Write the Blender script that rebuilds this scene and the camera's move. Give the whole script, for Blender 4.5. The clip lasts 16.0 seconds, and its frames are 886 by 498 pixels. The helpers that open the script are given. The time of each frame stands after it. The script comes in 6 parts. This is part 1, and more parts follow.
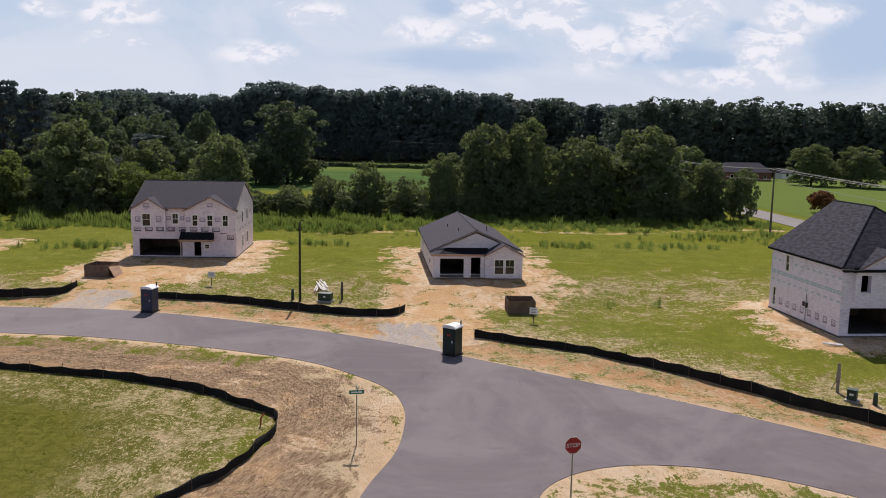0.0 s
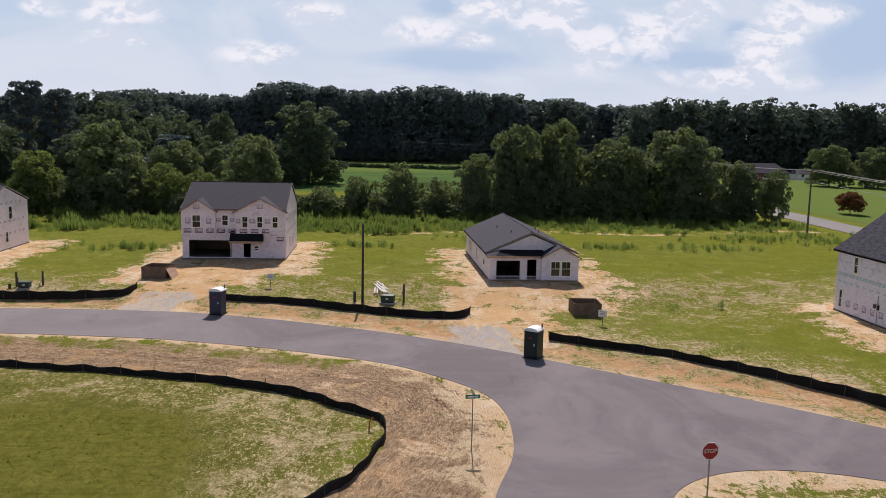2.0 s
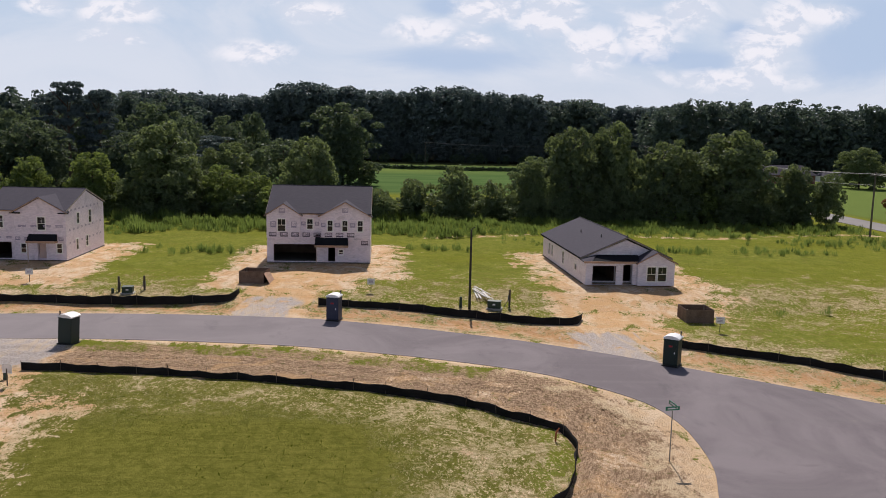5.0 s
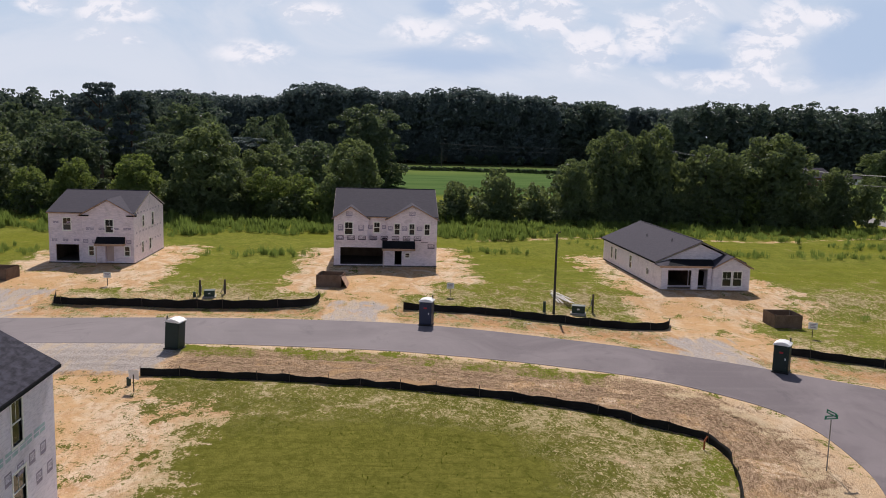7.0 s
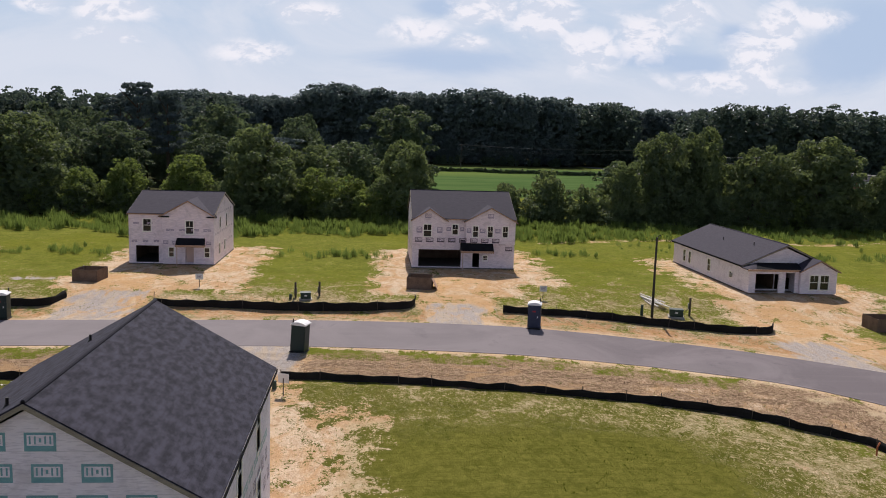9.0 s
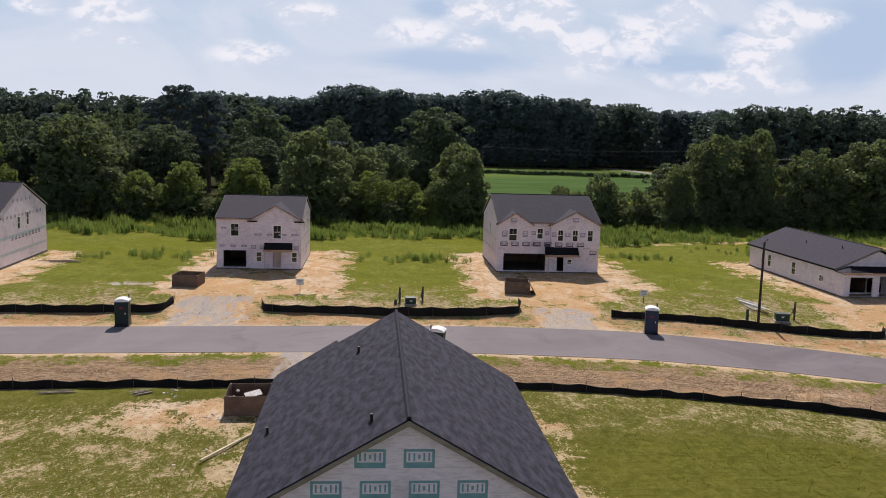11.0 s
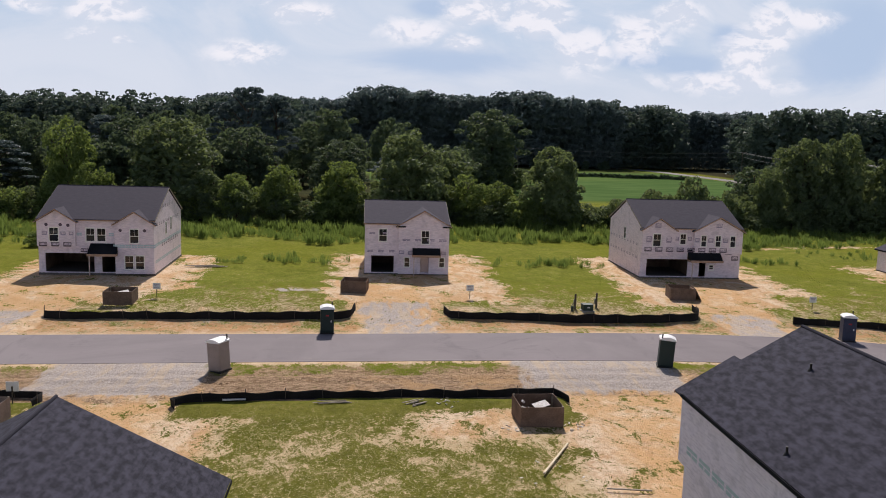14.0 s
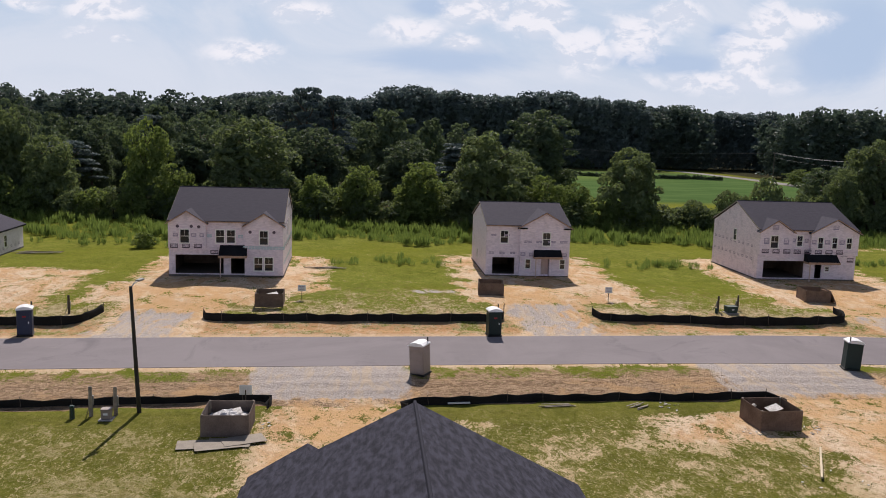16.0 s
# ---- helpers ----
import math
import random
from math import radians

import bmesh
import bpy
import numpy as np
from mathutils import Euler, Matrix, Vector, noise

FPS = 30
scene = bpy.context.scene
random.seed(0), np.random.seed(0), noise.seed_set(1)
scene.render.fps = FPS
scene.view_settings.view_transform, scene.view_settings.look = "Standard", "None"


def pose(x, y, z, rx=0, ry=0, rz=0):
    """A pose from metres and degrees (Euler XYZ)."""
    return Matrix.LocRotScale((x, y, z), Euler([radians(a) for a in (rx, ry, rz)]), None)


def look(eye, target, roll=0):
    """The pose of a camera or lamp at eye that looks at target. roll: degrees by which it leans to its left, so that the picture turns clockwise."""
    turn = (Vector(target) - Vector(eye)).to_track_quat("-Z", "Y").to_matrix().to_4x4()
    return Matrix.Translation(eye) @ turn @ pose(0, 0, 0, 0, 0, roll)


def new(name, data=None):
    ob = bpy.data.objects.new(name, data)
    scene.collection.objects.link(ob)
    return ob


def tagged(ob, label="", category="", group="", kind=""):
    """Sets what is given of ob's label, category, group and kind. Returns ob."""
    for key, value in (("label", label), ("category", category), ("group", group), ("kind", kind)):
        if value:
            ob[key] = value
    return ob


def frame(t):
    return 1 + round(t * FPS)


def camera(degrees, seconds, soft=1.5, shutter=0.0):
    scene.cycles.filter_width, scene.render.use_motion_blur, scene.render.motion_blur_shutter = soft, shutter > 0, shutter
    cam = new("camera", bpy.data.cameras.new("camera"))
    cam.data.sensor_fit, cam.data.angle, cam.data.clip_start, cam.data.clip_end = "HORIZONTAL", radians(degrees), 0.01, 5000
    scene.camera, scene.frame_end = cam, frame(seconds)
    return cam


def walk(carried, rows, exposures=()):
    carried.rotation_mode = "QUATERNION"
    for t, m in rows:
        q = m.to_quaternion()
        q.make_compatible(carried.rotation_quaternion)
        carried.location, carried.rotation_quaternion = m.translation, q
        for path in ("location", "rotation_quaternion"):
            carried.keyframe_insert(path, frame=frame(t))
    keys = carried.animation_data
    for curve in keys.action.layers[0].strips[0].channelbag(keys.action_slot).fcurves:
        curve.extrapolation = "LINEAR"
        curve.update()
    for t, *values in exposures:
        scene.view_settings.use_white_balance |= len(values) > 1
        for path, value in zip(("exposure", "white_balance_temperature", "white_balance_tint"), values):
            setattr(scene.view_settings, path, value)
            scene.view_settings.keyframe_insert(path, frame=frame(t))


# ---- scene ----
# ---- camera ----
cam = camera(55.5, 16.0, soft=0.95)
METRES, EYE, TILT, LEAN, TURN, DEEP = 74.07, 15.30, -7.948, -1.093, -3.975, 0.7029
ROWS = [
    (0.0, 0.0, 0.0, 0.0, 0.0, -0.05, -0.02),
    (0.5, -0.0199, 0.0006, 0.0006, -0.01, -0.05, -0.01),
    (1.0, -0.0399, 0.0016, 0.0012, -0.02, -0.05, -0.01),
    (1.5, -0.06, 0.0024, 0.0018, -0.03, -0.05, -0.02),
    (2.0, -0.08, 0.0036, 0.0026, -0.04, -0.05, -0.05),
    (2.5, -0.1005, 0.0047, 0.0034, -0.05, -0.06, -0.07),
    (3.0, -0.1219, 0.006, 0.0043, -0.07, -0.06, -0.12),
    (3.5, -0.1443, 0.0072, 0.0055, -0.09, -0.07, -0.14),
    (4.0, -0.1672, 0.0086, 0.0069, -0.1, -0.07, -0.16),
    (6.5, -0.2962, 0.0137, 0.0126, -0.19, -0.03, -0.27),
    (7.0, -0.3244, 0.0151, 0.0136, -0.24, -0.03, -0.33),
    (7.5, -0.3541, 0.0162, 0.0139, -0.28, -0.03, -0.42),
    (8.0, -0.3854, 0.0166, 0.0143, -0.32, -0.02, -0.51),
    (8.5, -0.4177, 0.0178, 0.015, -0.35, -0.02, -0.54),
    (9.0, -0.4505, 0.0187, 0.0157, -0.38, -0.01, -0.54),
    (11.5, -0.6212, 0.0208, 0.0212, -0.51, 0.02, -0.41),
    (12.0, -0.6576, 0.0214, 0.0222, -0.55, 0.02, -0.44),
    (12.5, -0.6952, 0.0219, 0.0233, -0.58, 0.01, -0.46),
    (13.0, -0.7341, 0.0227, 0.0245, -0.63, 0.01, -0.47),
    (13.5, -0.7738, 0.0236, 0.0256, -0.65, 0.01, -0.48),
    (14.0, -0.8146, 0.0247, 0.0269, -0.68, 0.01, -0.49),
    (14.5, -0.8569, 0.0253, 0.0277, -0.71, -0.0, -0.49),
    (15.0, -0.9023, 0.0259, 0.0279, -0.73, -0.01, -0.48),
    (15.5, -0.95, 0.0268, 0.0284, -0.74, -0.01, -0.49),
    (16.0, -0.999, 0.0278, 0.0288, -0.75, -0.02, -0.53),
]
walk(cam, [(t, pose(0, 0, EYE, TILT, LEAN, TURN) @ pose(METRES * x, METRES * DEEP * y, METRES * z, 90 + pitch / DEEP, roll, yaw / DEEP)) for t, x, y, z, yaw, pitch, roll in ROWS],
     exposures=[(0.0, 0.0, 6420, 15), (16.0, 0.0, 6420, 15)])

# ---- sky and sun ----
SUN_UP, SUN_SIDE = radians(47), math.atan2(0.075, 1.0)      # height of the sun; its bearing from +y towards +x
sun_way = Vector((math.sin(SUN_SIDE) * math.cos(SUN_UP), math.cos(SUN_SIDE) * math.cos(SUN_UP), math.sin(SUN_UP)))
sun = new("sun", bpy.data.lights.new("sun", "SUN"))
sun.data.energy, sun.data.angle, sun.data.color = 5.0, radians(0.5), (1.0, 0.93, 0.83)
sun.matrix_world = look(sun_way * 200, (0, 0, 0))

world = bpy.data.worlds.new("sky")
scene.world = world
world.use_nodes = True


class Nodes:
    """A short way to write node trees."""

    def __init__(self, tree):
        self.t = tree

    def add(self, kind, **sets):
        n = self.t.nodes.new(kind)
        for k, v in sets.items():
            setattr(n, k, v)
        return n

    def put(self, value, socket):
        if isinstance(value, bpy.types.NodeSocket):
            self.t.links.new(value, socket)
        elif isinstance(value, (tuple, list)) and len(value) == 3 and socket.type == "RGBA":
            socket.default_value = (*value, 1)
        else:
            socket.default_value = value

    def math(self, op, a, b=0.0, c=0.0, clamp=False):
        n = self.add("ShaderNodeMath", operation=op, use_clamp=clamp)
        for i, v in enumerate((a, b, c)):
            self.put(v, n.inputs[i])
        return n.outputs[0]

    def vec(self, op, a, b=(0, 0, 0)):
        n = self.add("ShaderNodeVectorMath", operation=op)
        self.put(a, n.inputs[0])
        self.put(b, n.inputs[1])
        return n.outputs[1] if op in ("DOT_PRODUCT", "LENGTH", "DISTANCE") else n.outputs[0]

    def noise(self, where, scale, detail=4.0, rough=0.55, distort=0.0):
        n = self.add("ShaderNodeTexNoise")
        self.put(where, n.inputs["Vector"])
        n.inputs["Scale"].default_value, n.inputs["Detail"].default_value = scale, detail
        n.inputs["Roughness"].default_value, n.inputs["Distortion"].default_value = rough, distort
        return n.outputs[0]

    def step(self, v, lo, hi, a=0.0, b=1.0):
        n = self.add("ShaderNodeMapRange", interpolation_type="SMOOTHSTEP")
        self.put(v, n.inputs[0])
        for i, x in enumerate((lo, hi, a, b)):
            n.inputs[i + 1].default_value = x
        return n.outputs[0]

    def mix(self, f, a, b, how="MIX"):
        n = self.add("ShaderNodeMix", data_type="RGBA", blend_type=how)
        self.put(f, n.inputs[0])
        self.put(a, n.inputs[6])
        self.put(b, n.inputs[7])
        return n.outputs[2]

    def scaled(self, where, v):
        return self.vec("MULTIPLY", where, v)

    def bump(self, height, strength=0.3, distance=0.02):
        n = self.add("ShaderNodeBump")
        n.inputs["Strength"].default_value, n.inputs["Distance"].default_value = strength, distance
        self.put(height, n.inputs["Height"])
        return n.outputs[0]

    def attr(self, name):
        return self.add("ShaderNodeAttribute", attribute_name=name).outputs["Fac"]


def sky_nodes():
    n = Nodes(world.node_tree)
    back = world.node_tree.nodes["Background"]
    tex = n.add("ShaderNodeTexSky", sky_type="NISHITA", sun_disc=False, sun_elevation=SUN_UP, sun_rotation=SUN_SIDE,
                altitude=100.0, air_density=1.0, dust_density=2.2, ozone_density=1.5)
    way = n.add("ShaderNodeTexCoord").outputs["Generated"]
    sep = n.add("ShaderNodeSeparateXYZ")
    n.put(way, sep.inputs[0])
    ahead = n.math("MAXIMUM", n.math("ABSOLUTE", sep.outputs[1]), 0.25)
    u, v = n.math("DIVIDE", sep.outputs[0], ahead), n.math("DIVIDE", sep.outputs[2], ahead)
    plane = n.add("ShaderNodeCombineXYZ")
    n.put(u, plane.inputs[0])
    n.put(v, plane.inputs[1])
    n.put(n.math("MULTIPLY", sep.outputs[1], 0.3), plane.inputs[2])
    # cumulus: loose heaps broken up by fine billows, with open blue between
    def patches(rows):
        total = None
        for cu, cv, ru, rv in rows:
            du = n.math("DIVIDE", n.math("SUBTRACT", u, cu), ru)
            dv = n.math("DIVIDE", n.math("SUBTRACT", v, cv), rv)
            d = n.math("ADD", n.math("MULTIPLY", du, du), n.math("MULTIPLY", dv, dv))
            w = n.math("EXPONENT", n.math("MULTIPLY", d, -0.6))
            total = w if total is None else n.math("MAXIMUM", total, w)
        return total

    heap, gap = patches(CLOUDS), patches(GAPS)

    def billow(shift):
        p = n.vec("ADD", plane.outputs[0], (0.0, shift, 0.0))
        big = n.noise(n.scaled(p, (8.0, 15.0, 1.0)), 1.0, 3.0, 0.5, 0.4)
        puff = n.noise(n.scaled(p, (26.0, 44.0, 1.0)), 1.0, 8.0, 0.60, 0.5)
        return n.math("ADD", n.math("MULTIPLY", big, 0.5), n.math("MULTIPLY", puff, 0.7))

    here, above = billow(0.0), billow(0.012)
    cover = n.math("ADD", n.math("MULTIPLY", n.math("SUBTRACT", here, 0.6), 1.5), n.math("MULTIPLY", heap, 1.02))
    far_off = n.step(n.math("ABSOLUTE", u), 0.68, 0.95)
    cover = n.math("ADD", cover, n.math("MULTIPLY", far_off, 0.35))
    low = n.step(v, 0.035, 0.075)
    cloud = n.math("MULTIPLY", n.step(cover, 0.22, 0.85), low)
    lit = n.step(n.math("SUBTRACT", here, above), -0.06, 0.05)
    body = n.mix(lit, (6.7, 7.3, 8.2), (9.0, 9.0, 9.3))
    veil = n.noise(n.scaled(plane.outputs[0], (5.0, 11.0, 1.0)), 1.0, 6.0, 0.60, 0.7)
    haze = n.step(v, 0.01, 0.13, 1.0, 0.0)
    near = n.mix(haze, (5.3, 6.45, 7.8), (6.6, 7.2, 8.0))
    near = n.mix(n.math("MULTIPLY", n.step(veil, 0.35, 0.66), 0.8), near, (7.0, 7.55, 8.3))
    open_sky = n.step(n.math("ADD", n.math("MULTIPLY", gap, 1.0), n.math("MULTIPLY", n.math("SUBTRACT", veil, 0.5), -0.9)), 0.15, 0.85, 0.0, 0.85)
    near = n.mix(open_sky, near, (4.5, 5.75, 7.5))
    near = n.mix(n.math("MULTIPLY", cloud, 0.9), near, body)
    high = n.mix(1.0, tex.outputs[0], (0.50, 0.55, 0.62), "MULTIPLY")
    high = n.mix(n.math("MULTIPLY", n.step(here, 0.58, 0.72), 0.35), high, (5.0, 5.2, 5.6))
    n.put(n.mix(n.step(sep.outputs[2], 0.16, 0.42), near, high), back.inputs[0])
    back.inputs[1].default_value = 0.098


CLOUDS = [(-0.291, 0.125, 0.040, 0.011), (-0.295, 0.095, 0.028, 0.008), (-0.380, 0.129, 0.025, 0.009), (-0.144, 0.084, 0.033, 0.011), (-0.086, 0.130, 0.036, 0.011), (0.047, 0.116, 0.032, 0.013), (0.106, 0.103, 0.020, 0.009), (0.122, 0.140, 0.040, 0.016), (0.192, 0.135, 0.040, 0.026), (0.247, 0.102, 0.032, 0.025), (0.317, 0.120, 0.036, 0.026), (0.360, 0.145, 0.030, 0.017), (0.453, 0.102, 0.033, 0.030), (0.479, 0.136, 0.023, 0.033), (0.523, 0.149, 0.040, 0.013), (0.425, 0.065, 0.079, 0.012)]
GAPS = [(0.084, 0.081, 0.079, 0.016), (0.378, 0.088, 0.043, 0.012), (0.329, 0.092, 0.040, 0.009), (0.549, 0.099, 0.040, 0.030), (0.586, 0.120, 0.040, 0.046), (0.424, 0.123, 0.020, 0.013), (0.066, 0.142, 0.023, 0.009)]
sky_nodes()


# ---- materials ----
def material(name):
    m = bpy.data.materials.new(name)
    m.use_nodes = True
    n = Nodes(m.node_tree)
    b = m.node_tree.nodes["Principled BSDF"]
    where = n.add("ShaderNodeNewGeometry").outputs["Position"]
    return m, n, b, where


def plain(name, a, b, scale=1.5, fine=25.0, rough=0.7, metal=0.0, relief=0.15, depth=0.01, stretch=(1, 1, 1), spec=0.4, vary=0.0):
    """Two tones mixed by coarse blotches and fine grain, with a fine relief."""
    m, n, p, where = material(name)
    w = n.scaled(where, stretch)
    f = n.math("ADD", n.math("MULTIPLY", n.noise(w, scale, 4.0), 0.6), n.math("MULTIPLY", n.noise(w, fine, 3.0), 0.4))
    col = n.mix(n.step(f, 0.36, 0.64), a, b)
    if vary:
        rnd = n.add("ShaderNodeObjectInfo").outputs["Random"]
        col = n.mix(n.math("MULTIPLY", rnd, vary), col, tuple(0.45 * c for c in a))
    n.put(col, p.inputs["Base Color"])
    n.put(n.step(f, 0.3, 0.7, rough - 0.08, min(1.0, rough + 0.08)), p.inputs["Roughness"])
    p.inputs["Metallic"].default_value, p.inputs["Specular IOR Level"].default_value = metal, spec
    if relief:
        n.put(n.bump(n.noise(w, fine, 4.0), relief, depth), p.inputs["Normal"])
    return m


def shingle_material(name, k, cool=1.0, mottle=1.0):
    m, n, p, where = material(name)
    tc = n.add("ShaderNodeTexCoord").outputs["UV"]
    brick = n.add("ShaderNodeTexBrick", offset=0.5)
    n.put(tc, brick.inputs["Vector"])
    brick.inputs["Color1"].default_value, brick.inputs["Color2"].default_value = (0.2, 0.2, 0.2, 1), (0.9, 0.9, 0.9, 1)
    brick.inputs["Mortar"].default_value = (0.0, 0.0, 0.0, 1)
    brick.inputs["Scale"].default_value = 1.0
    brick.inputs["Mortar Size"].default_value = 0.008
    brick.inputs["Brick Width"].default_value, brick.inputs["Row Height"].default_value = 0.33, 0.14
    grey = n.math("MULTIPLY", brick.outputs["Color"], 1.0)
    blot = n.noise(n.scaled(tc, (0.62, 1.25, 1.0)), 2.8, 4.0, 0.55, 0.2)
    f = n.math("ADD", n.math("MULTIPLY", grey, 0.24), n.math("MULTIPLY", n.step(blot, 0.5 - 0.23 / mottle, 0.5 + 0.23 / mottle), 0.76))
    f = n.math("ADD", n.math("MULTIPLY", n.math("SUBTRACT", f, 0.5), mottle), 0.5)
    n.put(n.mix(f, (0.029 * k / cool, 0.027 * k, 0.037 * k * cool), (0.078 * k / cool, 0.072 * k, 0.096 * k * cool)), p.inputs["Base Color"])
    p.inputs["Roughness"].default_value, p.inputs["Specular IOR Level"].default_value = 0.92, 0.14
    n.put(n.bump(n.math("ADD", grey, n.noise(where, 60.0, 2.0)), 0.4, 0.01), p.inputs["Normal"])
    return m


def wrap_material(name, a, b):
    """Building wrap: pale film in courses, with creases and faint print lines."""
    m, n, p, where = material(name)
    sep = n.add("ShaderNodeSeparateXYZ")
    n.put(where, sep.inputs[0])
    course = n.math("FRACT", n.math("DIVIDE", n.math("ADD", sep.outputs[2], 0.3), 1.22))
    seam = n.math("SUBTRACT", 1.0, n.step(n.math("ABSOLUTE", n.math("SUBTRACT", course, 0.5)), 0.485, 0.5))
    crease = n.noise(n.scaled(where, (1.0, 1.0, 3.0)), 2.2, 5.0, 0.6, 0.5)
    fine = n.noise(where, 14.0, 3.0)
    col = n.mix(n.step(crease, 0.3, 0.7), a, b)
    blotch = n.noise(where, 0.9, 5.0, 0.65, 0.6)
    col = n.mix(n.step(blotch, 0.50, 0.68, 0.0, 0.45), col, tuple(0.62 * c for c in a))
    lines = n.math("MULTIPLY", n.step(n.noise(n.scaled(where, (1.2, 1.2, 9.0)), 2.0, 2.0), 0.52, 0.60), 0.30)
    col = n.mix(lines, col, (0.40, 0.36, 0.48))
    col = n.mix(n.math("MULTIPLY", n.math("SUBTRACT", 1.0, seam), 0.25), col, (0.35, 0.33, 0.38))
    n.put(col, p.inputs["Base Color"])
    p.inputs["Roughness"].default_value = 0.55
    n.put(n.bump(n.math("ADD", crease, n.math("MULTIPLY", fine, 0.2)), 0.35, 0.04), p.inputs["Normal"])
    return m


def leaf_material(name, dark, pale, through_col, clear=0.35):
    m, n, p, where = material(name)
    isl = n.add("ShaderNodeNewGeometry").outputs["Random Per Island"]
    rnd = n.add("ShaderNodeObjectInfo").outputs["Random"]
    f = n.math("ADD", n.math("MULTIPLY", isl, 0.32), n.math("ADD", n.math("MULTIPLY", n.noise(where, 0.35, 3.0), 0.5), n.math("MULTIPLY", rnd, 0.25)))
    col = n.mix(n.step(f, 0.25, 0.8), dark, pale)
    n.put(col, p.inputs["Base Color"])
    p.inputs["Roughness"].default_value, p.inputs["Specular IOR Level"].default_value = 0.62, 0.15
    tr = n.add("ShaderNodeBsdfTranslucent")
    n.put(n.mix(0.6, col, through_col), tr.inputs[0])
    mx = n.add("ShaderNodeMixShader")
    mx.inputs[0].default_value = clear
    out = m.node_tree.nodes["Material Output"]
    n.put(p.outputs[0], mx.inputs[1])
    n.put(tr.outputs[0], mx.inputs[2])
    n.put(mx.outputs[0], out.inputs[0])
    return m


def ground_material():
    m, n, p, where = material("ground")
    flat = n.scaled(where, (1.0, 1.0, 0.0))
    big, mid = n.noise(flat, 0.045, 4.0), n.noise(flat, 0.32, 6.0, 0.65, 0.8)
    small, fine = n.noise(flat, 1.9, 6.0, 0.7, 0.8), n.noise(flat, 9.0, 5.0, 0.75, 0.3)
    streak = n.noise(n.scaled(flat, (1.35, 0.75, 1.0)), 1.0, 7.0, 0.72, 1.2)
    fleck = n.noise(n.scaled(flat, (1.3, 0.75, 1.0)), 3.6, 6.0, 0.72, 1.4)
    edge = n.math("ADD", n.math("ADD", n.math("MULTIPLY", mid, 0.42), n.math("MULTIPLY", fleck, 0.24)), n.math("ADD", n.math("MULTIPLY", streak, 0.22), n.math("MULTIPLY", fine, 0.12)))
    ragged = n.math("MULTIPLY", n.math("SUBTRACT", edge, 0.5), 5.2)
    tone = n.math("ADD", n.math("MULTIPLY", mid, 0.45), n.math("MULTIPLY", streak, 0.55))
    grass = n.mix(n.step(tone, 0.36, 0.64), (0.124, 0.143, 0.024), (0.212, 0.222, 0.043))
    grass = n.mix(n.step(fine, 0.45, 0.72, 0.0, 0.52), grass, (0.054, 0.077, 0.015))
    grass = n.mix(n.step(big, 0.42, 0.62, 0.0, 0.5), grass, (0.155, 0.166, 0.018))
    straw = n.mix(n.step(small, 0.38, 0.62), (0.200, 0.167, 0.068), (0.428, 0.353, 0.215))
    dull = n.mix(n.step(tone, 0.36, 0.64), (0.089, 0.095, 0.018), (0.170, 0.161, 0.037))
    dull = n.mix(n.step(fine, 0.48, 0.74, 0.0, 0.4), dull, (0.053, 0.067, 0.015))
    grass = n.mix(n.attr("near"), grass, dull)
    clump = n.noise(flat, 2.6, 5.0, 0.7, 0.5)
    dry = n.step(n.math("ADD", n.attr("dry"), n.math("MULTIPLY", ragged, 1.15)), 0.52, 0.70)
    col = n.mix(dry, grass, straw)
    col = n.mix(n.step(clump, 0.52, 0.64, 0.0, 0.6), col, (0.100, 0.112, 0.018))
    swirl = n.noise(n.scaled(flat, (1.5, 1.1, 1.0)), 0.9, 6.0, 0.70, 2.4)
    hay = n.math("MULTIPLY", n.step(swirl, 0.52, 0.62), n.math("MULTIPLY", n.attr("near"), n.step(n.attr("dry"), 0.32, 0.60, 0.14, 0.55)))
    col = n.mix(hay, col, (0.37, 0.305, 0.160))
    thatch = n.noise(flat, 0.75, 6.0, 0.68, 0.9)
    col = n.mix(n.math("MULTIPLY", n.step(thatch, 0.48, 0.66), n.math("MULTIPLY", n.step(n.attr("dry"), 0.1, 0.5, 0.2, 0.6), n.math("SUBTRACT", 1.0, n.math("MULTIPLY", n.attr("near"), 0.6)))), col, (0.165, 0.122, 0.048))
    some = n.math("MULTIPLY", n.step(fleck, 0.54, 0.62), n.step(n.attr("dry"), 0.20, 0.65, 0.06, 0.85))
    col = n.mix(some, col, (0.54, 0.44, 0.27))
    lush = n.mix(n.step(n.math("ADD", n.math("MULTIPLY", streak, 0.5), n.math("MULTIPLY", small, 0.5)), 0.38, 0.62), (0.100, 0.104, 0.019), (0.168, 0.159, 0.035))
    lush = n.mix(n.step(fine, 0.5, 0.75, 0.0, 0.5), lush, (0.074, 0.083, 0.013))
    mow = n.noise(n.scaled(flat, (0.22, 3.2, 1.0)), 1.3, 5.0, 0.7, 0.3)
    lush = n.mix(n.step(mow, 0.5, 0.66, 0.0, 0.55), lush, (0.082, 0.086, 0.014))
    col = n.mix(n.step(n.math("ADD", n.attr("lush"), n.math("MULTIPLY", ragged, 0.45)), 0.4, 0.7), col, lush)
    # rake marks run along the road
    rake = n.add("ShaderNodeCombineXYZ")
    n.put(n.math("MULTIPLY", n.attr("road_d"), 5.0), rake.inputs[0])
    n.put(n.noise(flat, 0.5, 3.0), rake.inputs[2])
    sep = n.add("ShaderNodeSeparateXYZ")
    n.put(flat, sep.inputs[0])
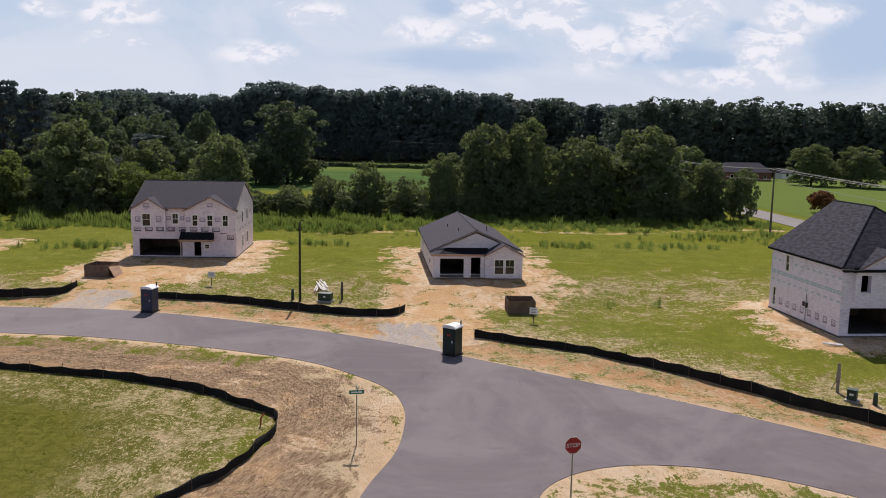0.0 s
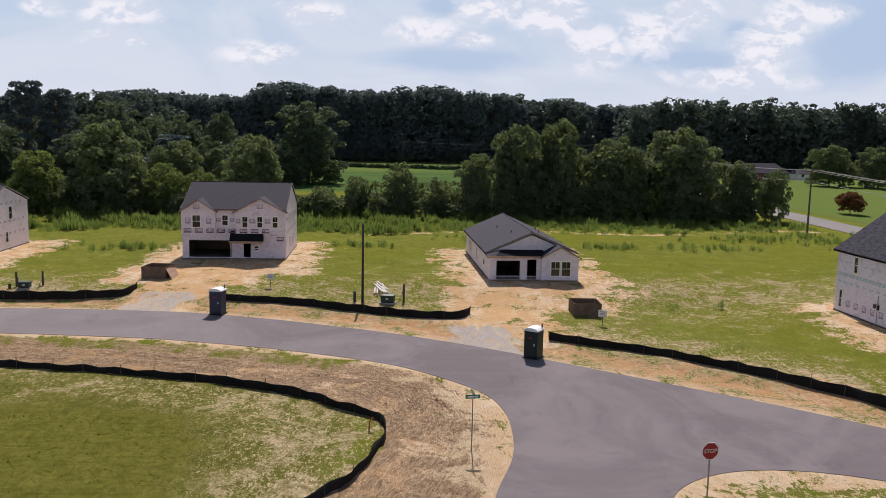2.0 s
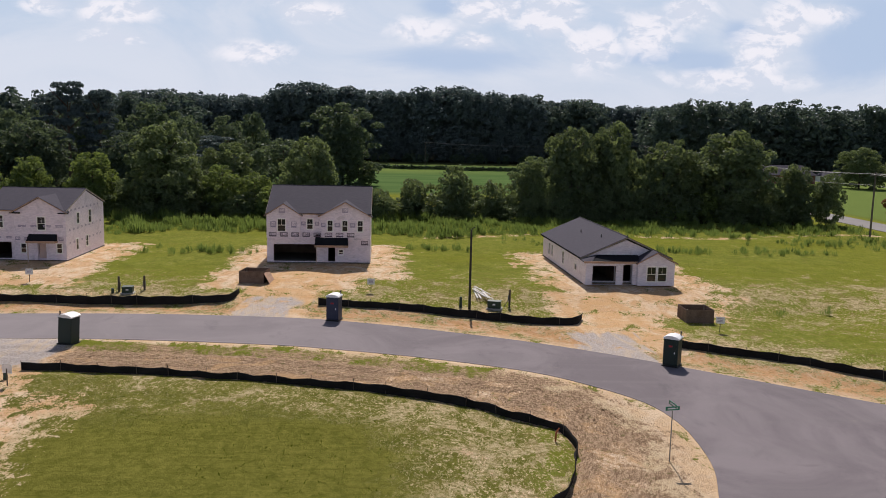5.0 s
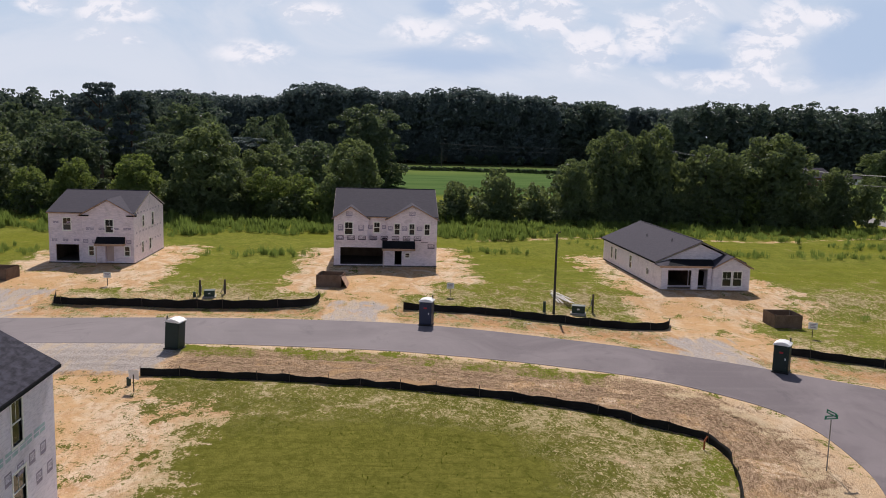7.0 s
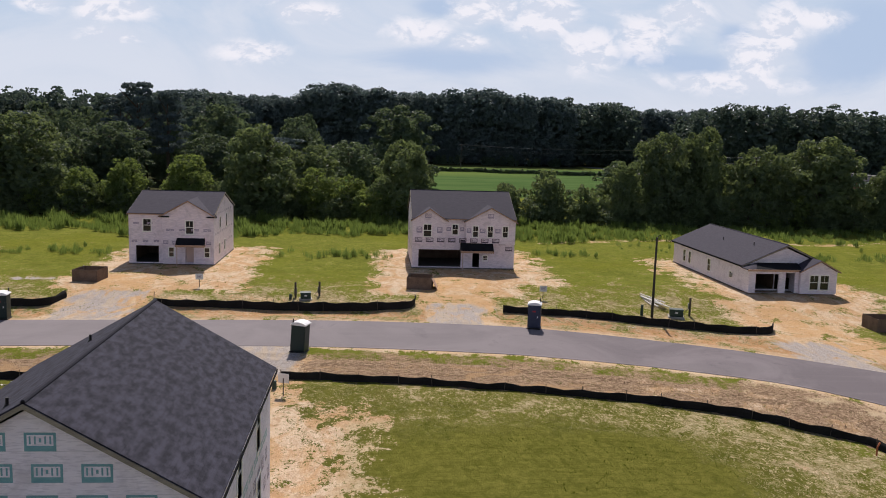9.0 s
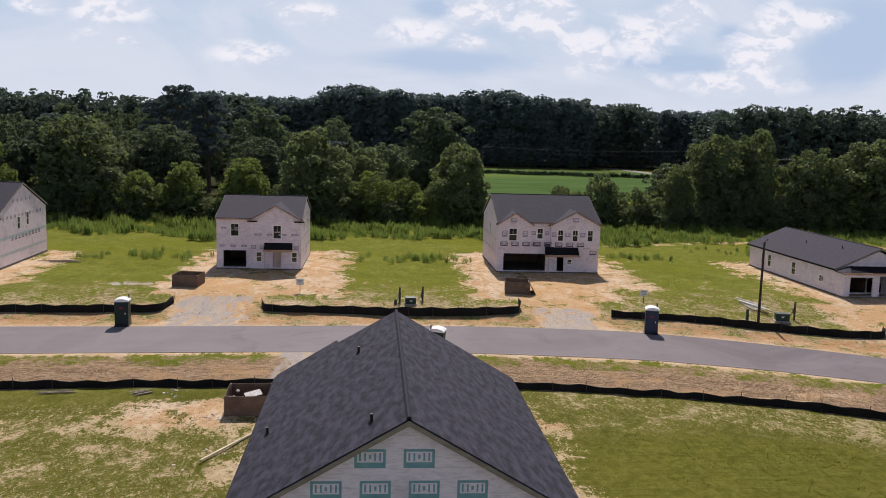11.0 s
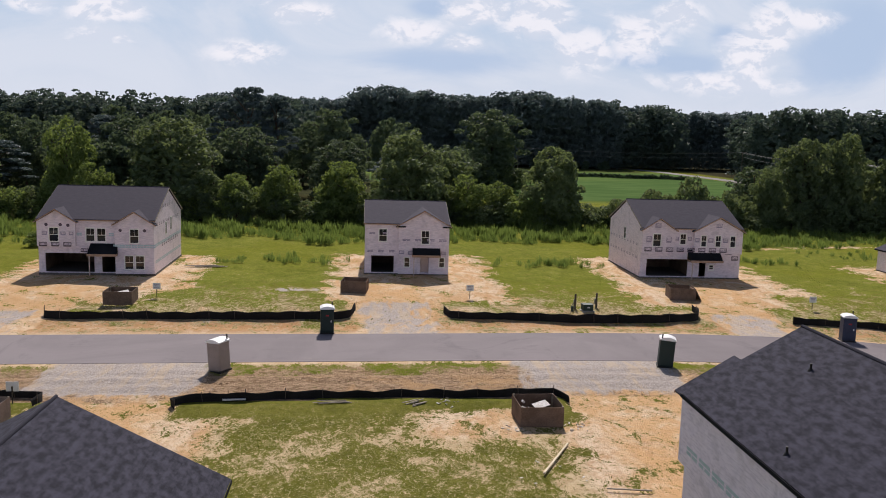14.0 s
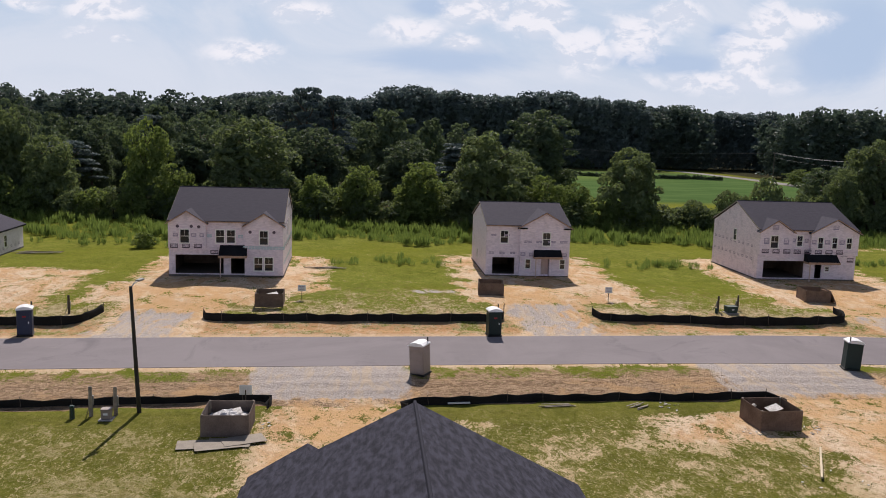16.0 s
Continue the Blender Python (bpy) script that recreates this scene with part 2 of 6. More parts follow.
    n.put(n.math("MULTIPLY", n.math("SUBTRACT", sep.outputs[0], sep.outputs[1]), 1.9), rake.inputs[1])
    furrow = n.noise(rake.outputs[0], 1.3, 6.0, 0.72, 0.6)
    till = n.mix(n.step(furrow, 0.40, 0.60), (0.205, 0.135, 0.086), (0.43, 0.308, 0.205))
    till = n.mix(n.step(fine, 0.5, 0.72, 0.0, 0.7), till, (0.115, 0.075, 0.042))
    till = n.mix(n.step(clump, 0.56, 0.66, 0.0, 0.7), till, (0.115, 0.115, 0.035))
    till = n.mix(n.step(small, 0.58, 0.75, 0.0, 0.6), till, (0.38, 0.25, 0.13))
    till = n.mix(n.math("MULTIPLY", n.step(mid, 0.50, 0.62), n.step(n.attr("road_d"), 3.0, 5.0, 0.15, 0.75)), till, (0.44, 0.285, 0.155))
    col = n.mix(n.step(n.math("ADD", n.attr("tilled"), n.math("MULTIPLY", ragged, 0.5)), 0.4, 0.62), col, till)
    sand = n.mix(n.step(n.noise(n.scaled(flat, (1.3, 0.6, 1.0)), 0.30, 6.0, 0.68, 1.2), 0.42, 0.58), (0.620, 0.486, 0.349), (0.532, 0.342, 0.186))
    sand = n.mix(n.step(streak, 0.45, 0.7, 0.0, 0.8), sand, (0.389, 0.231, 0.124))
    sand = n.mix(n.step(fine, 0.52, 0.8, 0.0, 0.6), sand, (0.703, 0.592, 0.463))
    sand = n.mix(n.step(small, 0.54, 0.66, 0.0, 0.55), sand, (0.315, 0.208, 0.124))
    sand = n.mix(n.step(fleck, 0.55, 0.64, 0.0, 0.55), sand, (0.703, 0.564, 0.425))
    sand = n.mix(n.math("MULTIPLY", n.attr("ochre"), n.step(n.noise(flat, 0.42, 5.0, 0.65, 1.0), 0.36, 0.60, 0.1, 0.85)), sand, (0.536, 0.338, 0.172))
    verge = n.math("MULTIPLY", n.attr("rust"), n.step(streak, 0.36, 0.6, 0.35, 0.9))
    verge = n.math("MULTIPLY", verge, n.math("SUBTRACT", 1.0, n.step(n.attr("bare"), 0.74, 0.84)))
    sand = n.mix(verge, sand, (0.40, 0.230, 0.115))
    worn = n.math("MULTIPLY", n.step(n.attr("lush"), 0.2, 0.36), n.step(n.attr("bare"), 0.5, 0.75, 0.8, 0.0))
    sand = n.mix(worn, sand, n.mix(n.step(small, 0.4, 0.62), (0.52, 0.42, 0.27), (0.40, 0.30, 0.17)))
    bare = n.step(n.math("ADD", n.attr("bare"), n.math("MULTIPLY", ragged, n.step(n.attr("bare"), 0.04, 0.30, 0.35, 1.4))), 0.43, 0.58)
    sprout = n.math("MULTIPLY", n.step(clump, 0.57, 0.63), n.step(n.attr("bare"), 0.75, 0.9, 0.85, 0.15))
    sand = n.mix(n.math("MULTIPLY", sprout, n.math("SUBTRACT", 1.0, n.attr("pale"))), sand, (0.139, 0.139, 0.033))
    col = n.mix(bare, col, sand)
    col = n.mix(n.math("MULTIPLY", n.math("MULTIPLY", bare, n.attr("pale")), 0.5), col, (0.58, 0.45, 0.31))
    vor = n.add("ShaderNodeTexVoronoi")
    n.put(flat, vor.inputs["Vector"])
    vor.inputs["Scale"].default_value = 11.0
    stone = n.mix(n.math("MULTIPLY", vor.outputs["Color"], 1.0), (0.285, 0.250, 0.232), (0.49, 0.440, 0.408))
    stone = n.mix(n.step(n.noise(n.scaled(flat, (1.4, 0.35, 1.0)), 0.55, 5.0, 0.62, 1.4), 0.46, 0.64, 0.0, 0.65), stone, (0.50, 0.395, 0.285))
    drift = n.math("ADD", n.math("MULTIPLY", n.noise(n.scaled(flat, (1.5, 0.42, 1.0)), 0.36, 5.0, 0.60, 1.6), 0.75), n.math("MULTIPLY", fine, 0.25))
    grav = n.step(n.math("ADD", n.attr("gravel"), n.math("MULTIPLY", n.math("SUBTRACT", drift, 0.5), 2.4)), 0.36, 0.66)
    grav = n.math("MULTIPLY", grav, n.step(n.attr("gravel"), 0.03, 0.14))
    col = n.mix(grav, col, stone)
    crop = n.mix(n.step(n.noise(n.scaled(flat, (0.3, 1.0, 1.0)), 0.12, 4.0), 0.4, 0.6), (0.066, 0.116, 0.038), (0.086, 0.140, 0.048))
    crop = n.mix(n.attr("crop_pale"), crop, (0.130, 0.175, 0.048))
    col = n.mix(n.attr("crop"), col, crop)
    col = n.mix(n.attr("litter"), col, n.mix(n.step(mid, 0.4, 0.6), (0.034, 0.030, 0.020), (0.050, 0.050, 0.026)))
    n.put(col, p.inputs["Base Color"])
    p.inputs["Roughness"].default_value, p.inputs["Specular IOR Level"].default_value = 1.0, 0.0
    h = n.math("ADD", n.math("MULTIPLY", small, 0.7), n.math("ADD", n.math("MULTIPLY", fine, 0.6), n.math("MULTIPLY", n.attr("tilled"), furrow)))
    n.put(n.bump(h, 1.0, 0.12), p.inputs["Normal"])
    return m


def asphalt_material():
    m, n, p, where = material("asphalt")
    flat = n.scaled(where, (1.0, 1.0, 0.0))
    f = n.noise(flat, 0.10, 6.0, 0.66, 1.4)
    lane = n.noise(n.scaled(flat, (0.05, 1.0, 1.0)), 0.9, 3.0)
    col = n.mix(n.step(f, 0.35, 0.65), (0.138, 0.119, 0.130), (0.196, 0.171, 0.182))
    col = n.mix(n.step(lane, 0.45, 0.7, 0.0, 0.4), col, (0.172, 0.154, 0.160))
    col = n.mix(n.step(n.noise(flat, 0.35, 4.0, 0.6, 1.2), 0.62, 0.75, 0.0, 0.45), col, (0.092, 0.080, 0.086))
    east = n.add("ShaderNodeSeparateXYZ")
    n.put(flat, east.inputs[0])
    col = n.mix(n.step(east.outputs[0], -45.0, -2.0, 0.42, 0.0), col, (0.262, 0.238, 0.244))
    dust = n.math("MULTIPLY", n.step(n.noise(n.scaled(flat, (0.4, 1.0, 1.0)), 0.9, 7.0, 0.75), 0.60, 0.74), 0.45)
    col = n.mix(dust, col, (0.30, 0.26, 0.22))
    smudge = n.noise(n.scaled(flat, (1.0, 0.6, 1.0)), 0.16, 7.0, 0.7, 2.0)
    col = n.mix(n.step(smudge, 0.56, 0.70, 0.0, 0.32), col, (0.072, 0.064, 0.076))
    col = n.mix(n.step(n.noise(flat, 7.0, 5.0, 0.8), 0.55, 0.75, 0.0, 0.35), col, (0.23, 0.21, 0.21))
    col = n.mix(n.step(n.noise(flat, 40.0, 2.0), 0.4, 0.75, 0.0, 0.25), col, (0.2, 0.19, 0.19))
    n.put(col, p.inputs["Base Color"])
    p.inputs["Roughness"].default_value, p.inputs["Specular IOR Level"].default_value = 0.9, 0.12
    n.put(n.bump(n.noise(flat, 50.0, 3.0), 0.4, 0.01), p.inputs["Normal"])
    return m


def glass_material():
    m, n, p, where = material("window_glass")
    p.inputs["Base Color"].default_value = (0.015, 0.017, 0.02, 1)
    p.inputs["Roughness"].default_value, p.inputs["Specular IOR Level"].default_value = 0.04, 0.6
    return m


WRAP = wrap_material("building_wrap", (0.70, 0.605, 0.675), (0.82, 0.725, 0.790))
WRAP_PALE = wrap_material("pale_building_wrap", (0.68, 0.630, 0.695), (0.78, 0.730, 0.795))
WRAP_WHITE = wrap_material("white_building_wrap", (0.74, 0.68, 0.80), (0.83, 0.77, 0.88))
SHINGLE, DARK_SHINGLE = shingle_material("grey_shingles", 1.0, 1.0, 0.45), shingle_material("charcoal_shingles", 0.69, 1.07, 1.25)
GROUND, ASPHALT, GLASS = ground_material(), asphalt_material(), glass_material()
RAW_WOOD = plain("raw_wood", (0.34, 0.21, 0.14), (0.47, 0.31, 0.22), 1.0, 18.0, 0.75, stretch=(1, 1, 4))
OLD_WOOD = plain("weathered_wood", (0.20, 0.17, 0.14), (0.31, 0.27, 0.22), 1.0, 20.0, 0.85, stretch=(1, 1, 4))
GREY_PLYWOOD = plain("weathered_plywood", (0.135, 0.106, 0.092), (0.205, 0.165, 0.144), 1.2, 14.0, 0.9, spec=0.1)
FILM = plain("crumpled_film", (0.40, 0.385, 0.38), (0.66, 0.65, 0.65), 5.0, 18.0, 0.6)
PLYWOOD = plain("brown_plywood", (0.120, 0.082, 0.062), (0.190, 0.135, 0.105), 1.2, 14.0, 0.9, spec=0.1)
FELT = plain("roofing_felt", (0.009, 0.010, 0.013), (0.018, 0.019, 0.023), 1.0, 20.0, 0.95, spec=0.08)
CONCRETE = plain("concrete", (0.30, 0.28, 0.26), (0.42, 0.40, 0.37), 1.2, 18.0, 0.85)
VINYL = plain("white_vinyl", (0.76, 0.75, 0.73), (0.82, 0.81, 0.79), 2.0, 30.0, 0.45, relief=0.03)
DARK_PRINT = plain("dark_print", (0.07, 0.045, 0.075), (0.12, 0.085, 0.125), 3.0, 30.0, 0.6, relief=0.0)
FAINT_PRINT = plain("faint_print", (0.27, 0.23, 0.32), (0.36, 0.31, 0.41), 3.0, 30.0, 0.6, relief=0.0)
TEAL_PRINT = plain("teal_print", (0.13, 0.30, 0.36), (0.19, 0.38, 0.44), 3.0, 30.0, 0.6, relief=0.0)
PALE_TEAL = plain("pale_teal_print", (0.34, 0.48, 0.52), (0.46, 0.58, 0.63), 3.0, 30.0, 0.6, relief=0.0)
FABRIC = plain("black_fence_fabric", (0.012, 0.0115, 0.0115), (0.023, 0.022, 0.022), 0.8, 20.0, 0.9, spec=0.1)
STAKE = plain("grey_stake", (0.060, 0.048, 0.038), (0.11, 0.088, 0.068), 1.0, 20.0, 0.85)
NAVY = plain("navy_plastic", (0.020, 0.028, 0.060), (0.030, 0.038, 0.075), 1.5, 20.0, 0.5, relief=0.05)
GREEN = plain("dark_green_plastic", (0.003, 0.016, 0.015), (0.006, 0.023, 0.021), 1.5, 20.0, 0.5, relief=0.05)
TAUPE = plain("taupe_plastic", (0.26, 0.21, 0.19), (0.32, 0.26, 0.235), 1.5, 20.0, 0.55, relief=0.05)
WHITE_PLASTIC = plain("white_plastic", (0.70, 0.70, 0.71), (0.80, 0.80, 0.80), 1.5, 20.0, 0.4, relief=0.03)
BLACK_METAL = plain("black_metal", (0.012, 0.011, 0.010), (0.022, 0.020, 0.018), 1.5, 20.0, 0.5, relief=0.05)
GREY_METAL = plain("grey_metal", (0.22, 0.22, 0.22), (0.32, 0.32, 0.31), 1.5, 20.0, 0.45, metal=0.6, relief=0.05)
POLE_WOOD = plain("pole_wood", (0.085, 0.070, 0.058), (0.140, 0.115, 0.092), 1.0, 12.0, 0.85, stretch=(3, 3, 0.6))
RED = plain("sign_red", (0.27, 0.010, 0.018), (0.32, 0.014, 0.024), 2.0, 20.0, 0.4, relief=0.0)
SIGN_GREEN = plain("sign_green", (0.010, 0.16, 0.09), (0.015, 0.19, 0.11), 2.0, 20.0, 0.4, relief=0.0)
SIGN_WHITE = plain("sign_white", (0.66, 0.66, 0.68), (0.74, 0.74, 0.75), 2.0, 20.0, 0.5, relief=0.0)
BOX_GREEN = plain("utility_green", (0.018, 0.040, 0.030), (0.028, 0.055, 0.042), 1.5, 20.0, 0.5, relief=0.05)
DEBRIS = plain("mixed_debris", (0.45, 0.42, 0.38), (0.72, 0.70, 0.68), 3.0, 12.0, 0.8)
# footings and floor slabs: shade at wall feet and indoors is in the colour
SHADED_BASE = plain("shaded_block_base", (0.085, 0.075, 0.070), (0.14, 0.125, 0.115), 1.2, 14.0, 0.9)
DOOR_PAINT = plain("primed_door", (0.52, 0.40, 0.36), (0.60, 0.47, 0.42), 1.5, 20.0, 0.55, relief=0.05)
BARK = plain("bark", (0.055, 0.042, 0.032), (0.11, 0.085, 0.065), 1.0, 8.0, 0.9, relief=0.5, depth=0.03, stretch=(1, 1, 0.3))
LEAF = leaf_material("broad_leaves", (0.068, 0.100, 0.066), (0.128, 0.172, 0.086), (0.24, 0.29, 0.075), 0.42)
LEAF_DARK = leaf_material("dark_leaves", (0.056, 0.084, 0.064), (0.104, 0.142, 0.086), (0.17, 0.22, 0.075), 0.36)
LEAF_PALE = leaf_material("pale_leaves", (0.066, 0.100, 0.046), (0.150, 0.204, 0.070), (0.27, 0.34, 0.06), 0.46)
# foliage of the distant woods: blue aerial haze is mixed into these leaf colours
HAZED_NEEDLE = leaf_material("hazed_pine_needles", (0.070, 0.098, 0.106), (0.122, 0.160, 0.160), (0.11, 0.15, 0.12), 0.30)
HAZED_MIXED = leaf_material("hazed_mixed_foliage", (0.060, 0.086, 0.078), (0.108, 0.144, 0.112), (0.11, 0.15, 0.09), 0.30)
LEAF_RED = leaf_material("bronze_leaves", (0.10, 0.045, 0.02), (0.17, 0.08, 0.035), (0.2, 0.09, 0.03))
WEED = leaf_material("tall_weeds", (0.085, 0.135, 0.036), (0.185, 0.240, 0.068), (0.23, 0.31, 0.06), 0.45)


# ---- mesh helpers ----
def mesh_of(name, verts, faces, mat, smooth=False):
    me = bpy.data.meshes.new(name)
    me.from_pydata([tuple(v) for v in verts], [], [tuple(f) for f in faces])
    if mat:
        me.materials.append(mat)
    if smooth:
        me.shade_smooth()
    me.update()
    return me


def part(name, bm, mat, parent, label="", smooth=False):
    """Links a bmesh, or a list of verts and faces, as one mesh under a thing or a part."""
    if isinstance(bm, bmesh.types.BMesh):
        bmesh.ops.recalc_face_normals(bm, faces=bm.faces)
        me = bpy.data.meshes.new(name)
        bm.to_mesh(me)
        bm.free()
        me.materials.append(mat)
        if smooth:
            me.shade_smooth()
    else:
        me = mesh_of(name, *bm, mat, smooth)
    ob = new(name, me)
    ob.parent = parent
    if label:
        ob["label"] = label
    return ob


def thing(name, m, label, category, group="", kind=""):
    ob = new(name)
    ob.empty_display_size = 0.3
    ob.matrix_world = m
    return tagged(ob, label, category, group, kind)


def boxes(rows, bevel=0.0):
    """Boxes x0, x1, y0, y1, z0, z1 in one bmesh."""
    bm = bmesh.new()
    for x0, x1, y0, y1, z0, z1 in rows:
        v = [bm.verts.new(c) for c in ((x0, y0, z0), (x1, y0, z0), (x1, y1, z0), (x0, y1, z0), (x0, y0, z1), (x1, y0, z1), (x1, y1, z1), (x0, y1, z1))]
        for f in ((0, 3, 2, 1), (4, 5, 6, 7), (0, 1, 5, 4), (1, 2, 6, 5), (2, 3, 7, 6), (3, 0, 4, 7)):
            bm.faces.new([v[i] for i in f])
    if bevel:
        bmesh.ops.bevel(bm, geom=bm.edges[:], offset=bevel, segments=1, affect="EDGES")
    return bm


def slab(bm, poly, thick):
    """A flat polygon (list of points) given a thickness against its normal; UVs run along it in metres."""
    pts = [Vector(q) for q in poly]
    nrm = (pts[1] - pts[0]).cross(pts[2] - pts[0]).normalized()
    if nrm.z < 0:
        pts.reverse()
        nrm = -nrm
    uv = bm.loops.layers.uv.verify()
    along = Vector((0, 0, 1)).cross(nrm)
    along = along.normalized() if along.length > 1e-4 else Vector((1, 0, 0))
    up = nrm.cross(along)
    top = [bm.verts.new(q) for q in pts]
    low = [bm.verts.new(q - nrm * thick) for q in pts]
    faces = [bm.faces.new(top), bm.faces.new(low[::-1])]
    k = len(pts)
    for i in range(k):
        faces.append(bm.faces.new((top[i], low[i], low[(i + 1) % k], top[(i + 1) % k])))
    for f in faces:
        for l in f.loops:
            l[uv].uv = (l.vert.co.dot(along), l.vert.co.dot(up))


def tube(bm, a, b, r0, r1=None, sides=10):
    """A tapered round bar from a to b."""
    a, b = Vector(a), Vector(b)
    r1 = r0 if r1 is None else r1
    q = (b - a).to_track_quat("Z", "Y").to_matrix()
    ring = [[bm.verts.new(c + q @ Vector((r * math.cos(2 * math.pi * i / sides), r * math.sin(2 * math.pi * i / sides), 0))) for i in range(sides)] for c, r in ((a, r0), (b, r1))]
    for i in range(sides):
        j = (i + 1) % sides
        bm.faces.new((ring[0][i], ring[0][j], ring[1][j], ring[1][i]))
    bm.faces.new(ring[0][::-1])
    bm.faces.new(ring[1])
    return bm


def smooth_line(pts, step=1.0):
    """A Catmull-Rom curve through plan points, in steps of about that many metres."""
    p = [Vector((*q, 0)) if len(q) == 2 else Vector(q) for q in pts]
    p = [2 * p[0] - p[1]] + p + [2 * p[-1] - p[-2]]
    out = []
    for i in range(1, len(p) - 2):
        a, b, c, d = p[i - 1:i + 3]
        k = max(1, int((c - b).length / step))
        for j in range(k):
            t = j / k
            out.append(0.5 * (2 * b + (c - a) * t + (2 * a - 5 * b + 4 * c - d) * t * t + (3 * b - a - 3 * c + d) * t ** 3))
    return out + [p[-2]]


# ---- plan ----
from mathutils.geometry import delaunay_2d_cdt

ROAD_FAR = [(-180, 63.5), (-141.9, 67.7), (-100.8, 70.5), (-80.6, 71.8), (-60.3, 72.8), (-39.9, 73.6), (-27.9, 73), (-17.7, 71.2), (-7.4, 67.3), (0.8, 62.6), (9, 56.2), (17.1, 49.4), (25.1, 41.4), (35.3, 31.1), (61.6, 6.2)]
ROAD_NEAR = [(61.6, -4.1), (39.3, 15.5), (29.2, 26.1), (23.1, 33.1), (19.4, 36.4), (16.4, 38.1), (13.4, 38.8), (10.6, 38.4), (8.3, 37), (6.9, 34.7), (6.1, 29.5), (5.5, 14.7), (5.3, -21.1), (5.3, -63.2), (5, -130), (5, -220),
             (-3.6, -220), (-3.6, -130), (-3.6, -63.3), (-3.6, -21.3), (-2.9, 14.7), (-2, 29.3), (-0.8, 35.7), (0.7, 40.4), (1.25, 44.1), (1.3, 47.4), (0.5, 50.8), (-2.0, 54.2), (-5.5, 57.3), (-11.6, 60.1), (-18.8, 62.2), (-26.9, 63.8), (-37.9, 64.9), (-54.1, 64.8),
             (-80.5, 63.5), (-100.8, 62.2), (-141.9, 59.5), (-180, 55.5)]
FENCE_NEAR = [(-39.1, 56.7), (-35.9, 56.5), (-29.9, 55.5), (-22.9, 53.9), (-16.1, 52.4), (-11.7, 50.6), (-8.7, 48.3), (-6.3, 46.2), (-5.6, 43.7), (-6, 41.4), (-7.1, 38.2), (-8.9, 35.1), (-11.4, 31.2)]
FENCE_CORNER = [(7.3, 64.6), (9.9, 62.9), (14.1, 60.3), (17.4, 57.4), (20.3, 54.2), (22.8, 51.1), (24.9, 48), (27.2, 45.3), (30.7, 41.2), (34.3, 37.4)]


LOW_X = [-140, -75, -60, -40, -22, -10, 0, 14, 26, 40, 60]
LOW_Z = [-0.45, -0.5, -0.5, -0.45, -0.45, -0.68, -0.78, -0.85, -0.7, -0.5, 0.0]


def level(x, y):
    """Height of the ground: the road and the near lots lie below the pads of the houses beyond."""
    x, y = np.asarray(x, float), np.asarray(y, float)
    low = np.interp(x, [-4, 4], [77, 75])
    t = np.clip((y - low) / 11, 0, 1)
    z = np.interp(x, LOW_X, LOW_Z) * (1 - t * t * (3 - 2 * t))
    return z * np.minimum(1, np.hypot(np.maximum(np.abs(x - 41) - 6, 0), np.maximum(np.abs(y - 67) - 7, 0)) / 6)


def stand(x, y, rx=0, ry=0, rz=0):
    """A pose on the ground."""
    return pose(x, y, float(level(x, y)), rx, ry, rz)


def poly_distance(X, Y, line):
    """Distance of grid points from a plan line, and on which side of it they lie (left positive)."""
    best, side = np.full(X.shape, 1e9), np.zeros(X.shape)
    for a, b in zip(line[:-1], line[1:]):
        dx, dy = b[0] - a[0], b[1] - a[1]
        t = np.clip(((X - a[0]) * dx + (Y - a[1]) * dy) / (dx * dx + dy * dy), 0, 1)
        d = np.hypot(X - a[0] - t * dx, Y - a[1] - t * dy)
        s = np.sign(dx * (Y - a[1]) - dy * (X - a[0]))
        side = np.where(d < best, s, side)
        best = np.minimum(best, d)
    return best, side


def soft_box(X, Y, x0, x1, y0, y1, fade=2.0, turn=0.0):
    """1 inside a plan rectangle, falling to 0 over fade metres outside it."""
    cx, cy = (x0 + x1) / 2, (y0 + y1) / 2
    c, s = math.cos(radians(turn)), math.sin(radians(turn))
    u, v = (X - cx) * c + (Y - cy) * s, -(X - cx) * s + (Y - cy) * c
    d = np.hypot(np.maximum(np.abs(u) - (x1 - x0) / 2, 0), np.maximum(np.abs(v) - (y1 - y0) / 2, 0))
    return np.clip(1 - d / fade, 0, 1)


def axis(lo, hi, step, far_lo, far_hi):
    a = list(np.arange(lo, hi + 0.01, step))
    s, x = step, hi
    while x < far_hi:
        s *= 1.22
        x += s
        a.append(x)
    s, x = step, lo
    while x > far_lo:
        s *= 1.22
        x -= s
        a.insert(0, x)
    return np.array(a)


